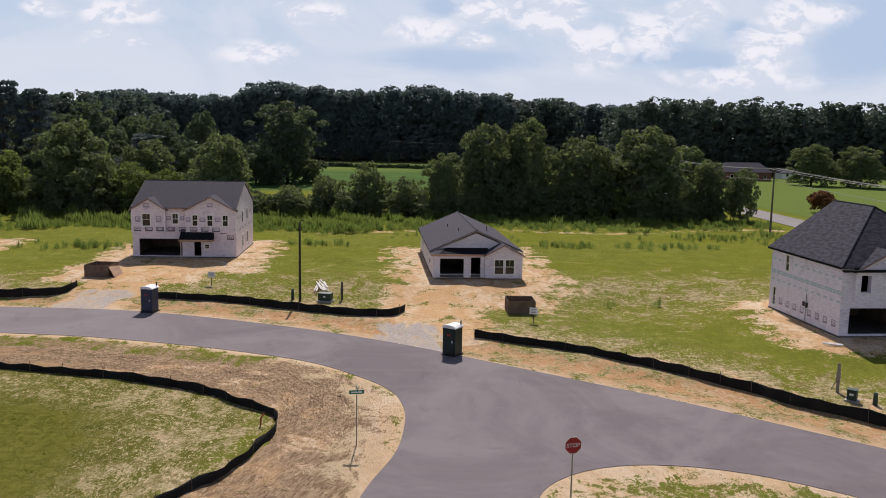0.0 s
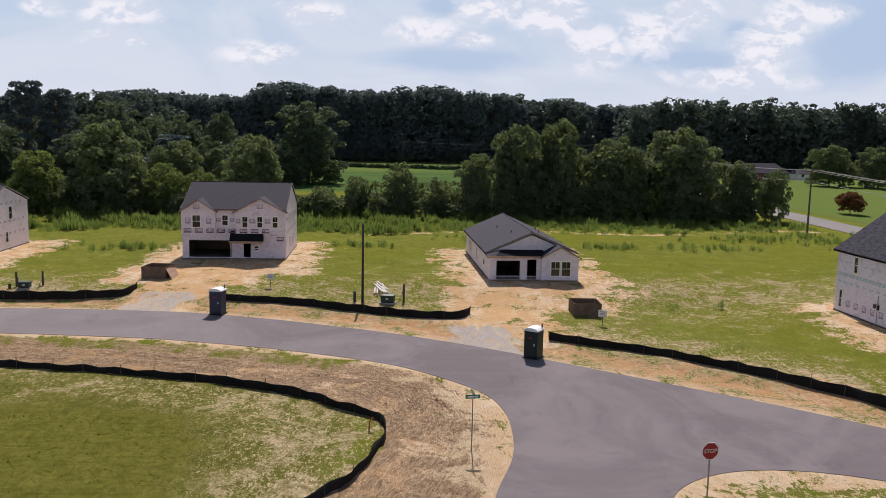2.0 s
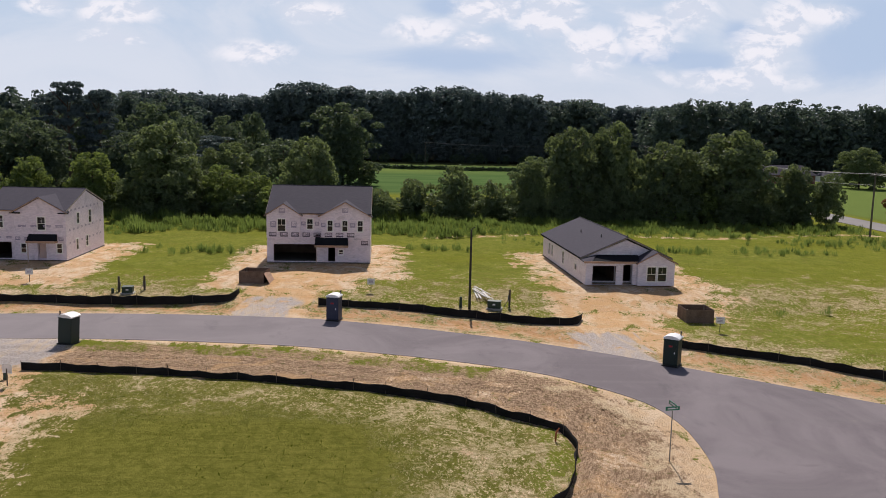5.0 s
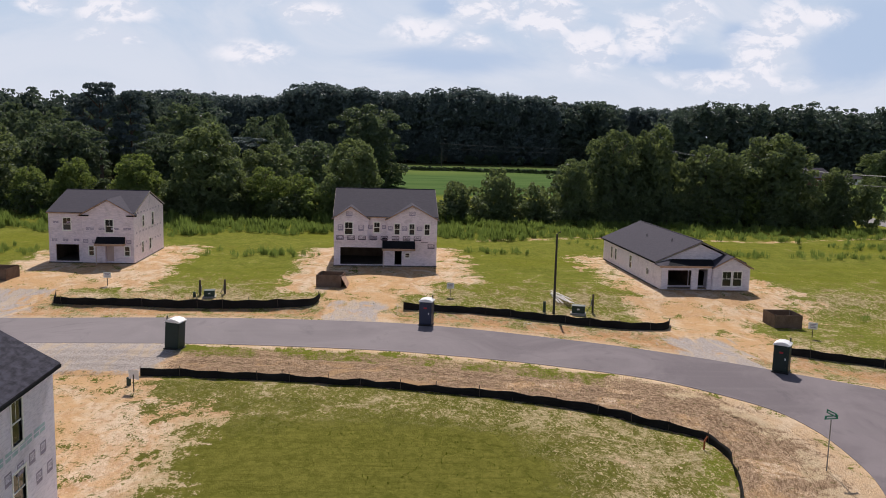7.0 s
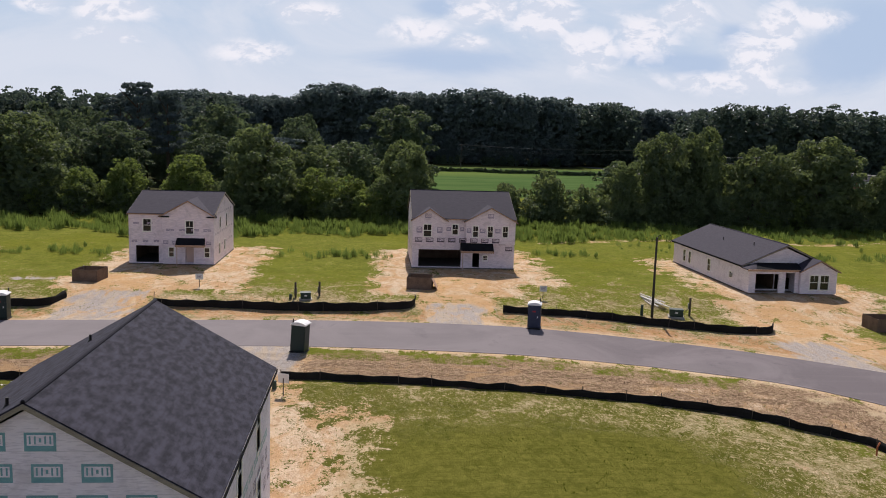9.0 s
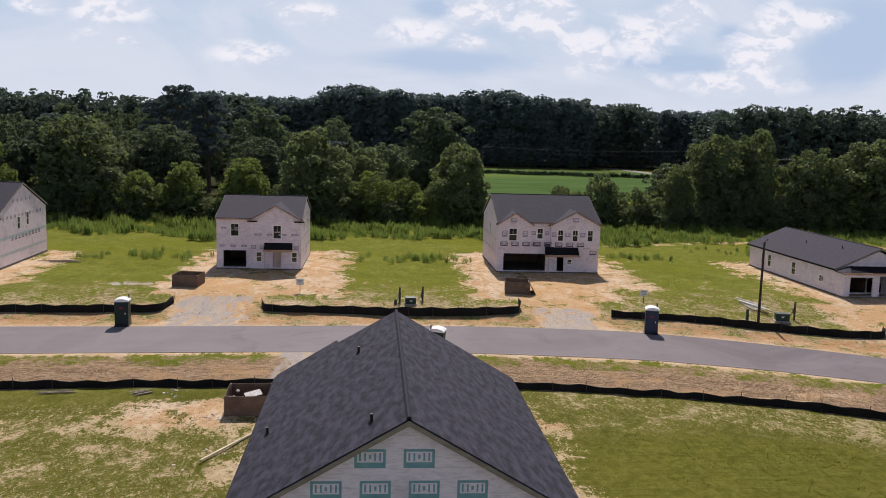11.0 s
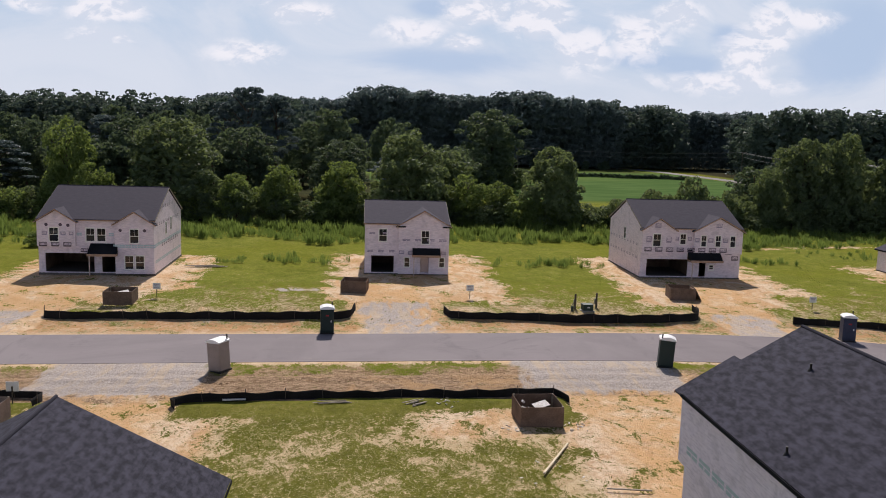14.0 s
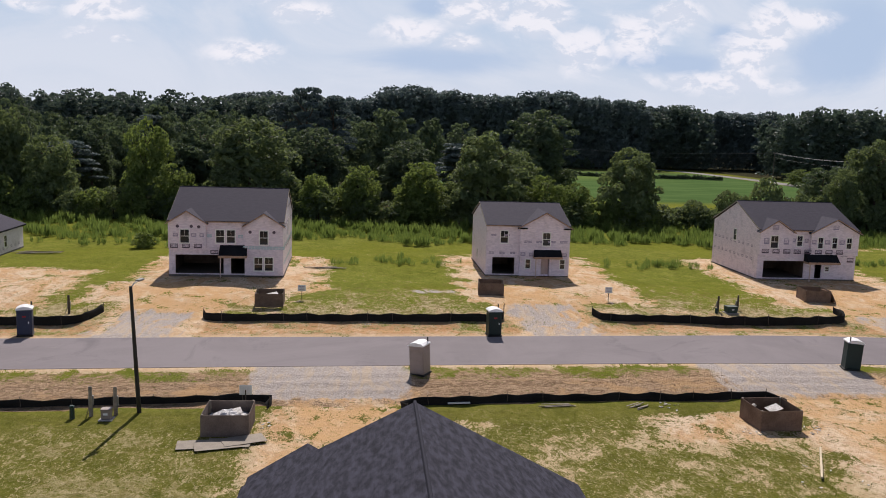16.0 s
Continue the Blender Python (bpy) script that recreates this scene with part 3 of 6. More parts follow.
def build_ground():
    xs, ys = axis(-125, 62, 0.5, -4000, 4000), axis(14, 150, 0.5, -3000, 4500)
    X, Y = np.meshgrid(xs, ys)
    far_line, near_line = smooth_line(ROAD_FAR, 2.0), smooth_line(ROAD_NEAR, 2.0)
    fd, fs = poly_distance(X, Y, far_line)
    nd, ns = poly_distance(X, Y, near_line)
    on_road = (fs < 0) & (ns < 0)
    road_d = np.where(on_road, 0, np.minimum(fd, nd))
    beyond, before = (fs > 0), (ns > 0)
    fence_d, fence_s = poly_distance(X, Y, smooth_line(FENCE_NEAR, 2.0))
    bare, gravel, dry, lush, tilled = (np.zeros(X.shape) for _ in range(5))
    # bare sand round the houses and along their drives
    for box in ((-31, -15, 91, 113, 4), (-62, -48, 92, 112, 4), (-96, -80, 89, 108, 3.5), (3.4, 16.8, 81.5, 108, 5), (33.4, 47, 58.8, 74, 4),
                (-114.8, -104, 81.4, 97, 4), (-28.4, -22.5, 73, 92, 2), (-60.8, -54.5, 73.1, 92, 2), (-94.8, -87, 71.9, 90, 2), (1.3, 7.8, 63, 82.8, 2.5), (-32, -19, 84.5, 93, 3), (-63.1, -47, 85.4, 94, 2.5), (-98.3, -82, 83.8, 90, 3), (5.6, 14.6, 76.5, 84.3, 4.5)):
        bare = np.maximum(bare, soft_box(X, Y, *box[:4], box[4]))
    for box in ((-46.7, -39.1, 36.9, 61.6, 2.5), (-38.9, -35.9, 39, 49.3, 5.5), (-48.4, -45.9, 41.1, 50.3, 3.5), (-56, -52, 49.9, 52.9, 4), (-78.6, -71.9, 41.1, 61.7, 2.5), (-72.3, -69.3, 44.2, 51.4, 4)):
        bare = np.maximum(bare, 0.94 * soft_box(X, Y, *box[:4], box[4]))
    for box in ((-48.2, -39.6, 58.6, 64.5, 2.4), (-80.2, -71.8, 57.8, 63.6, 2.4), (-59.7, -55.6, 73.1, 83, 2.5), (-27.2, -24, 73, 79.8, 2.5), (0.3, 4, 60.9, 68.3, 2.5), (-93.7, -89.7, 70.9, 79, 3), (-68.5, -65.5, 88.5, 89, 1.6)):
        gravel = np.maximum(gravel, soft_box(X, Y, *box[:4], box[4]))
    bare, gravel = bare * 0.86, gravel * np.where(beyond, 0.72, 0.95)
    ochre = np.zeros(X.shape)
    for box in ((-28, -22.5, 76, 92, 3), (-60, -55, 77, 91, 3), (-93, -87, 76, 89, 3), (2, 7.5, 66, 82, 3), (-45.5, -40.5, 40, 58, 2.5), (-77, -73, 42, 58, 2.5)):
        ochre = np.maximum(ochre, soft_box(X, Y, *box[:4], box[4]))
    # sandy shoulders, wide where the side road turns off
    shoulder = np.clip(1.25 - road_d / 1.1, 0, 1)
    bend = np.exp(-(((X + 2.6) / 7) ** 2 + ((Y - 45.2) / 9) ** 2)) + np.exp(-(((X - 11.8) / 7) ** 2 + ((Y - 36.4) / 4) ** 2))
    shoulder = np.maximum(shoulder, np.clip(1.35 - road_d / 3.4, 0, 1) * np.clip(bend * 1.5, 0, 1))
    bare = np.maximum(bare, 0.8 * shoulder)
    # far verge up to the fences: sandy with dry grass
    verge = beyond & (fd < 5.5)
    strip = np.clip(1.1 - np.abs(fd - 3.2) / 2.4, 0, 1) * beyond
    bare = np.maximum(bare, np.where(verge, 0.36 + 0.36 * strip, 0))
    dry = np.maximum(dry, np.where(beyond, 0.92 * np.clip(1.6 - fd / 11, 0, 1) * np.clip(1.6 - X / 40, 0.45, 1), 0))
    bare = np.maximum(bare, np.where(beyond, 0.34 * np.clip(1.8 - fd / 8, 0, 1) * np.clip(1.6 - X / 40, 0.45, 1), 0))
    dry = np.maximum(dry, np.where(beyond, 0.60 * np.exp(-((Y - 79.5) / 13) ** 2), 0))
    # near verge, raked brown, between the road and the near fences
    inside = before & (fence_s > 0) & (X > -39.5) & (X < 2)
    straight = before & (nd < 8.4) & (X <= -39.5)
    rake = (inside | straight) & (nd < 9.5)
    tilled = np.where(rake, np.clip(0.40 + 0.36 * np.minimum(nd, 3), 0, 1.0), 0)
    lush = np.where(rake & (nd < 3.4) & (nd > 0.6), 0.48, lush)
    tilled = np.where(rake & (nd < 3.4) & (X < -8), 0.42 + 0.05 * nd, tilled)
    bare = np.where(rake & (X > -20), np.maximum(bare, 0.22), bare)
    # the near lots
    lot = before & ~rake
    core = np.exp(-(((X + 25) / 12.5) ** 4 + ((Y - 39.5) / 9.6) ** 4))
    lush = np.maximum(lush, np.where(lot, 0.85 * core, 0))
    dry = np.maximum(dry, np.where(lot, 0.42 - 0.26 * core + 0.24 * np.clip((X + 24) / 8, 0, 1), 0))
    lush = np.maximum(lush, np.where(lot & (X < -48), 0.38, 0))
    dry = np.maximum(dry, np.where(lot & (X < -48), 0.46, 0))
    bare = np.maximum(bare, np.where(lot & (X < -46) & (X > -70), 0.21 + 0.26 * np.exp(-(((X + 55) / 5) ** 2 + ((Y - 52) / 3) ** 2)), 0))
    bare = np.maximum(bare, np.where(lot & (X > -14), 0.18, 0))
    rim = np.where(lot & (X < -46) & (gravel < 0.05), np.clip((nd - 10.5) / 2.0, 0, 1), 1.0)
    dry *= 0.35 + 0.65 * rim
    bare = np.where(bare < 0.5, bare * (0.25 + 0.75 * rim), bare)
    # the lots behind are brighter, the land beyond the weeds is left to crops
    crop = np.where((Y > 205) & (X < np.interp(Y, [200, 230, 280, 310, 335, 365, 405, 414], [70, 72, 75.5, 78.5, 79, 77, 73, 72])) & (X > -170) & (Y < 414), 1.0, 0.0)
    hedge_y = 336 - 0.16 * X
    pale = np.clip(1.4 - np.abs(Y - hedge_y + 13) / 9, 0, 1) * crop
    lawn = (X > 80) & (Y > 60)
    crop, pale = np.where(lawn & (Y < 330), 1.0, crop), np.where(lawn, 0.9, pale)
    band = 126.5 + 2.5 * np.sin(X * 0.13) + np.clip((X - 8) / 8, 0, 5)
    bare = np.maximum(bare, np.where((X > -10) & (X < 68), 0.40 * np.exp(-((Y - band) / 1.8) ** 2), 0))
    lush = np.where(lawn, 0.62, lush)
    dry = np.where(lawn, 0.0, dry)
    # leaf litter under the woods
    litter = np.where((Y > 412) & (X < 66), 1.0, 0.0)
    litter = np.maximum(litter, np.where((X > 64) & (Y > 425 - 0.12 * (X - 62)), 1.0, 0.0))
    litter = np.maximum(litter, np.where((X > 94) & (Y > 338 - 0.12 * (X - 62)), 1.0, 0.0))
    litter = np.maximum(litter, np.where((X < -48 - (Y - 172) * 0.10) & (Y > 156), 0.9, 0.0))
    litter = np.maximum(litter, np.where((Y > 147.5) & (Y < 166) & (X < 60) & ((X > 9) | (X < -22)), 0.9, 0.0))
    Z = 0.05 * np.sin(X * 0.21 + 1.3 * np.sin(Y * 0.13)) * np.sin(Y * 0.27) + 0.03 * np.sin(X * 1.1 + Y * 0.7) * np.sin(Y * 1.3 - X * 0.4)
    Z += np.where(rake, 0.06 * np.sin(nd * 3.6) * np.clip(nd - 1, 0, 1), 0)
    Z -= 0.22 * np.exp(-((fd - 3.4) / 1.3) ** 2) * beyond * (X < 40) * (gravel < 0.2)
    Z *= np.clip(road_d / 2.0, 0, 1) * np.where((X > -125) & (X < 62) & (Y < 150), 1, 0)
    Z -= np.where(on_road, 0.05 * np.clip(np.minimum(fd, nd) / 0.9 - 0.3, 0, 1), 0)
    for x0, x1, y0, y1 in HOUSE_PADS:
        Z *= 1 - soft_box(X, Y, x0, x1, y0, y1, 1.5)
    Z += level(X, Y)
    r, c = X.shape
    k = np.arange(r * c).reshape(r, c)
    quads = np.stack([k[:-1, :-1], k[:-1, 1:], k[1:, 1:], k[1:, :-1]], -1).reshape(-1, 4)
    me = bpy.data.meshes.new("ground")
    me.vertices.add(r * c)
    me.vertices.foreach_set("co", np.stack([X, Y, Z], -1).reshape(-1).astype(np.float32))
    me.loops.add(quads.size)
    me.loops.foreach_set("vertex_index", quads.reshape(-1).astype(np.int32))
    me.polygons.add(len(quads))
    me.polygons.foreach_set("loop_start", np.arange(0, quads.size, 4, dtype=np.int32))
    me.update(calc_edges=True)
    for name, a in (("bare", bare), ("gravel", gravel), ("dry", dry), ("lush", lush), ("tilled", tilled), ("crop", crop), ("crop_pale", pale), ("litter", litter), ("rust", np.where(beyond, np.clip((6.5 - fd) / 1.5, 0, 1), 0)), ("road_d", road_d), ("ochre", ochre), ("near", np.where(lot, np.clip((nd - 8.0) / 1.5, 0, 1), 0.0)), ("pale", np.clip(shoulder * 1.3, 0, 1))):
        me.attributes.new(name, "FLOAT", "POINT").data.foreach_set("value", a.reshape(-1).astype(np.float32))
    me.shade_smooth()
    me.materials.append(GROUND)
    return tagged(new("ground", me), "patchy grass and sandy bare soil of building lots", "ground", kind="structure")


HOUSE_PADS = ((-29.5, -16.5, 98, 112.5), (-61, -50.5, 98, 112), (-95, -81.5, 94, 110), (5, 15.5, 85, 108), (35, 47, 60, 73), (-47.5, -36.8, 24.5, 39), (-78.5, -65, 18, 38.5))
build_ground()


def build_road(name, outline, z, mat, label, depth=0.12):
    """A sheet of asphalt that follows the ground inside its outline, with a skirt."""
    k = len(outline)
    flat = [Vector((q[0], q[1])) for q in outline]
    inner = [Vector((x + 0.7 * (y % 2), y)) for x in np.arange(-105, 40, 3.0) for y in np.arange(30, 76, 3.0)] if k > 200 else []
    co, _, tris, _, _, _ = delaunay_2d_cdt(flat + inner, [(i, (i + 1) % k) for i in range(k)], [], 1, 1e-4)
    verts = [(p.x, p.y, float(level(p.x, p.y)) + z) for p in co]
    low = [(q[0], q[1], float(level(q[0], q[1])) + z - depth) for q in outline]
    faces = [tuple(f) for f in tris]
    n = len(verts)
    top = [(q[0], q[1], float(level(q[0], q[1])) + z) for q in outline]
    faces += [(n + i, n + k + i, n + k + (i + 1) % k, n + (i + 1) % k) for i in range(k)]
    return tagged(new(name, mesh_of(name, verts + top + low, faces, mat)), label, "road", kind="structure")


build_road("road", smooth_line(ROAD_FAR, 1.5) + smooth_line(ROAD_NEAR, 0.8), 0.022, ASPHALT, "new grey asphalt estate road with a side turning")
HIGHWAY = [(72, 40), (73, 100), (74, 140), (75, 170), (76, 230), (79, 280), (82, 310), (82.5, 335), (80.5, 365), (76.5, 405), (68, 440), (56, 475)]
left_edge = smooth_line([(x - 3.6, y) for x, y in HIGHWAY], 4)
right_edge = smooth_line([(x + 3.6, y) for x, y in HIGHWAY], 4)
PALE_ROAD = plain("worn_asphalt", (0.170, 0.158, 0.156), (0.225, 0.210, 0.206), 0.2, 10.0, 0.85, spec=0.2)
build_road("highway", left_edge + right_edge[::-1], 0.06, PALE_ROAD, "worn pale country road beside the fields", 0.2)


# ---- houses ----
def wall(parent, name, length, height, thick, holes, place, mat, gable=None, label=""):
    """A wall in the plane u, z with rectangular holes through it; place maps u, v, z to the house. gable: height of a triangle on top."""
    us = sorted({0.0, length, *[h[0] for h in holes], *[h[1] for h in holes]})
    zs = sorted({0.0, height, *[h[2] for h in holes], *[h[3] for h in holes]})
    bm = bmesh.new()
    cache = {}

    def vert(u, v, z):
        key = (round(u, 4), round(v, 4), round(z, 4))
        if key not in cache:
            cache[key] = bm.verts.new(place(u, v, z))
        return cache[key]

    def solid(i, j):
        if not (0 <= i < len(us) - 1 and 0 <= j < len(zs) - 1):
            return False
        u, z = (us[i] + us[i + 1]) / 2, (zs[j] + zs[j + 1]) / 2
        return not any(h[0] < u < h[1] and h[2] < z < h[3] for h in holes)

    for i in range(len(us) - 1):
        for j in range(len(zs) - 1):
            if not solid(i, j):
                continue
            a, b, c, d = us[i], us[i + 1], zs[j], zs[j + 1]
            for v in (0, thick):
                bm.faces.new([vert(a, v, c), vert(b, v, c), vert(b, v, d), vert(a, v, d)])
            for (di, dj), (p0, p1) in (((-1, 0), ((a, c), (a, d))), ((1, 0), ((b, c), (b, d))), ((0, -1), ((a, c), (b, c))), ((0, 1), ((a, d), (b, d)))):
                if not solid(i + di, j + dj) and not (gable and dj == 1 and j == len(zs) - 2):
                    bm.faces.new([vert(p0[0], 0, p0[1]), vert(p1[0], 0, p1[1]), vert(p1[0], thick, p1[1]), vert(p0[0], thick, p0[1])])
    if gable:
        tri = [[vert(u, v, height) for u in us] + [vert(length / 2, v, height + gable)] for v in (0, thick)]
        bm.faces.new(tri[0])
        bm.faces.new(tri[1])
        k = len(us)
        bm.faces.new([tri[0][k - 1], tri[0][k], tri[1][k], tri[1][k - 1]])
        bm.faces.new([tri[0][k], tri[0][0], tri[1][0], tri[1][k]])
    return part(name, bm, mat, parent, label)


def window(parent, x0, x1, z0, z1, place, out=0.03):
    """A double-hung window: white frame with a meeting rail, and two panes."""
    f = 0.11

    def box_at(rows):
        bm = bmesh.new()
        for a, b, c, d, v0, v1 in rows:
            q = [bm.verts.new(place(u, v, z)) for v in (v0, v1) for u, z in ((a, c), (b, c), (b, d), (a, d))]
            for s in ((0, 1, 2, 3), (7, 6, 5, 4), (0, 4, 5, 1), (1, 5, 6, 2), (2, 6, 7, 3), (3, 7, 4, 0)):
                bm.faces.new([q[i] for i in s])
        return bm

    zm, um = (z0 + z1) / 2, (x0 + x1) / 2
    win = part("window", box_at([(x0 - f, x1 + f, z1, z1 + f, -out, 0.1), (x0 - f, x1 + f, z0 - f, z0, -out, 0.1), (x0 - f, x0, z0, z1, -out, 0.1), (x1, x1 + f, z0, z1, -out, 0.1), (x0, x1, zm - 0.03, zm + 0.03, 0.01, 0.08)]), VINYL, parent, "white vinyl double-hung window")
    for a, b, v in ((z0, zm - 0.03, 0.05), (zm + 0.03, z1, 0.03)):
        part("pane", box_at([(x0, x1, a, b, v, v + 0.012)]), GLASS, win)
        if v < 0.04 and x1 - x0 > 0.5:
            part("muntin", box_at([(um - 0.012, um + 0.012, a, b, v - 0.012, v - 0.002)]), VINYL, win)
    return win


MARKS = {}


def mark_mesh(w, h, mat, outline):
    key = (round(w, 3), round(h, 3), mat.name, outline)
    if key not in MARKS:
        if outline:
            e = min(0.07, h * 0.16)
            foot = h * 0.30
            bars = [(-w / 2, w / 2, -h / 2, -h / 2 + foot), (-w / 2, w / 2, h / 2 - e, h / 2), (-w / 2, -w / 2 + e, -h / 2 + foot, h / 2 - e), (w / 2 - e, w / 2, -h / 2 + foot, h / 2 - e)]
            bars += [(w * k - w * 0.03, w * k + w * 0.03, -h * 0.12, h * 0.30) for k in (-0.32, -0.16, 0.16, 0.32)] + [(-w * 0.04, w * 0.04, -h * 0.02, h * 0.20)]
        else:
            bars = [(-w / 2, w / 2, h * 0.08, h / 2), (-w / 2, -w * 0.06, -h / 2, -h * 0.06), (w * 0.04, w / 2, -h / 2, -h * 0.06)]
        verts, faces = [], []
        for x0, x1, z0, z1 in bars:
            k = len(verts)
            verts += [(x0, 0, z0), (x1, 0, z0), (x1, 0, z1), (x0, 0, z1)]
            faces.append((k, k + 1, k + 2, k + 3))
        MARKS[key] = mesh_of("printed_mark", verts, faces, mat)
    return MARKS[key]


def prints(parent, rects, place, mat, outline=True):
    """Flat printed marks on a wall, each an object: u, z of the middle, width, height."""
    o = Vector(place(0, 0, 0))
    ex, ev, ez = (Vector(place(*q)) - o for q in ((1, 0, 0), (0, 1, 0), (0, 0, 1)))
    turn = Matrix((ex, ev, ez)).transposed().to_4x4()
    for u, z, w, h in rects:
        ob = new("printed_mark", mark_mesh(w, h, mat, outline))
        ob.parent = parent
        ob.matrix_basis = Matrix.Translation(place(u, -0.005, z)) @ turn


def board(parent, a, b, depth, thick, mat=None):
    """One sloping board: from a to b along its lower edge, depth high, thick as a vector."""
    bm = bmesh.new()
    a, b, t, up = Vector(a), Vector(b), Vector(thick), Vector((0, 0, depth))
    q = [bm.verts.new(p) for p in (a, b, b + up, a + up)]
    r = [bm.verts.new(p) for p in (a + t, b + t, b + up + t, a + up + t)]
    bm.faces.new(q)
    bm.faces.new(r[::-1])
    for i in range(4):
        bm.faces.new((q[i], r[i], r[(i + 1) % 4], q[(i + 1) % 4]))
    return part("fascia_board", bm, mat or RAW_WOOD, parent)


def front_of(y):
    return lambda u, v, z: (u, y + v, z)


def house(m, label, w, d, eave, ridge, openings, bays=(), porch=None, right=(), left=(), wrap=None, group="houses under construction", along=False, over=0.3, hip=False, cover=None):
    """A house in building wrap: slab, walls with their openings, upper floor, roof, gabled bays, porch roof, windows.
    openings: kind, x0, x1, z0, z1 in the front wall. bays: x0, x1, z0, z1, out, rise of its gable. along: the ridge runs from front to back."""
    wrap, cover = wrap or WRAP, cover or SHINGLE
    h = thing("house", m, label, "house", group)
    # dark footing colour carries the shadow strip along the foot of the walls
    part("foundation", boxes([(-0.05, w + 0.05, -0.05, d + 0.05, -0.3, 0.12)]), SHADED_BASE, h)
    T = 0.16
    bay_of = lambda o: next((b for b in bays if b[0] <= o[1] and o[2] <= b[1] and b[2] <= o[3] and o[4] <= b[3] + 0.01), None)
    deep = lambda o: o[0] != "window" and bay_of(o) and bay_of(o)[4] >= 1
    fronts = [(max(0.3, o[1] - 0.4), o[2] + 0.3, o[3], 2.45) if deep(o) else (o[1], o[2], o[3], o[4]) for o in openings]
    run = w / 2 if along else d / 2
    slope = (ridge - eave) / (run + over)
    wall(h, "front_wall", w, eave, T, fronts, lambda u, v, z: (u, v, z + 0.12 * (1 - z / eave)), wrap, gable=(slope * w / 2 if along and not hip else None))
    wall(h, "back_wall", w, eave, T, [], lambda u, v, z: (w - u, d - v, z), wrap, gable=(slope * w / 2 if along else None))
    wall(h, "side_wall", d - 2 * T, eave, T, [(o[0] - T, o[1] - T, o[2], o[3]) for o in right], lambda u, v, z: (w - v, u + T, z), wrap, gable=(None if along else slope * d / 2))
    wall(h, "side_wall", d - 2 * T, eave, T, [(d - T - o[1], d - T - o[0], o[2], o[3]) for o in left], lambda u, v, z: (v, d - T - u, z), wrap, gable=(None if along else slope * d / 2))
    inner = [(T, w - T, T, d - T, 0.12, 0.16)]
    # slab coloured dark for the shade inside the open garages
    part("floor_slab", boxes(inner), SHADED_BASE, h)
    if eave > 4:
        part("upper_floor", boxes([(T, w - T, T, d - T, 2.75, 3.0)]), OLD_WOOD, h)
    part("ceiling_deck", boxes([(T, w - T, T, d - T, eave - 0.12, eave - 0.02)]), OLD_WOOD, h)
    for a, b, c, e, out, rise in bays:
        holes = [(o[1] - a, o[2] - a, o[3] - c, o[4] - c) for o in openings if bay_of(o) == (a, b, c, e, out, rise)]
        thick = out - 0.004 if out < 1 else T
        if out >= 1:
            for xs in (a, b - T):
                part("bay_side", boxes([(xs + 0.003, xs + T - 0.003, -out + T, -0.004, c, e - 0.01)]), wrap, h)
        wall(h, "bay_wall", b - a, e - c, thick, holes, lambda u, v, z, a=a, c=c, out=out: (u + a, v - out, z + c), wrap, gable=rise or None)
    for kind, x0, x1, z0, z1 in openings:
        b = bay_of((kind, x0, x1, z0, z1))
        y = -b[4] if b else 0.0
        if kind == "window":
            window(h, x0, x1, z0, z1, front_of(y))
        elif kind == "door":
            dr = part("door", boxes([(x0 + 0.03, x1 - 0.03, 0.10, 0.15, z0 + 0.14, z1 - 0.03)]), DOOR_PAINT, h, "primed entrance door")
            part("panel", boxes([(x0 + 0.14, x1 - 0.14, 0.085, 0.099, z0 + 0.4, z0 + 1.0), (x0 + 0.14, x1 - 0.14, 0.085, 0.099, z0 + 1.15, z1 - 0.2)]), DOOR_PAINT, dr)
        elif kind == "garage":
            part("garage_partition", boxes([(max(T, x0 - 0.6), x1 + 0.5, 7.2, 7.3, 0.16, 2.74)]), PLYWOOD, h)
            for xs, xe in ((max(T + 0.004, x0 - 0.5), max(T + 0.03, x0 - 0.45)), (x1 + 0.45, x1 + 0.5)):
                part("stud_lining", boxes([(xs, xe, T + 0.02, 7.18, 0.165, 2.6)]), PLYWOOD, h, "bare brown stud lining")
            e = 0.09
            part("garage_frame", boxes([(x0 - e, x0 - 0.002, y - 0.03, y - 0.002, 0.12, z1), (x1 + 0.002, x1 + e, y - 0.03, y - 0.002, 0.12, z1), (x0 - e, x1 + e, y - 0.03, y - 0.002, z1 + 0.002, z1 + e)]), wrap, h)
    for o in right:
        window(h, o[0], o[1], o[2], o[3], lambda u, v, z: (w - v, u, z))
    for o in left:
        window(h, d - o[1], d - o[0], o[2], o[3], lambda u, v, z: (v, d - u, z))
    # roof
    th = 0.14
    roof = bmesh.new()
    if along:
        lo, hi = eave - 0.0, ridge
        zl = ridge - slope * (w / 2 + over)
        for sx in (-1, 1):
            xe = w / 2 + sx * (w / 2 + over)
            slab(roof, [(xe, -over, zl + th), (w / 2, w / 2 if hip else -over, ridge + th), (w / 2, d + over, ridge + th), (xe, d + over, zl + th)], th)
        if hip:
            slab(roof, [(-over, -over, zl + th), (w + over, -over, zl + th), (w / 2, w / 2, ridge + th)], th)
    else:
        zl = ridge - slope * (d / 2 + over)
        for ye in (-over, d + over):
            slab(roof, [(-0.1, ye, zl + th), (w + 0.1, ye, zl + th), (w + 0.1, d / 2, ridge + th), (-0.1, d / 2, ridge + th)], th)
    rf = part("roof", roof, cover, h, "dark grey shingled roof")
    cap = bmesh.new()
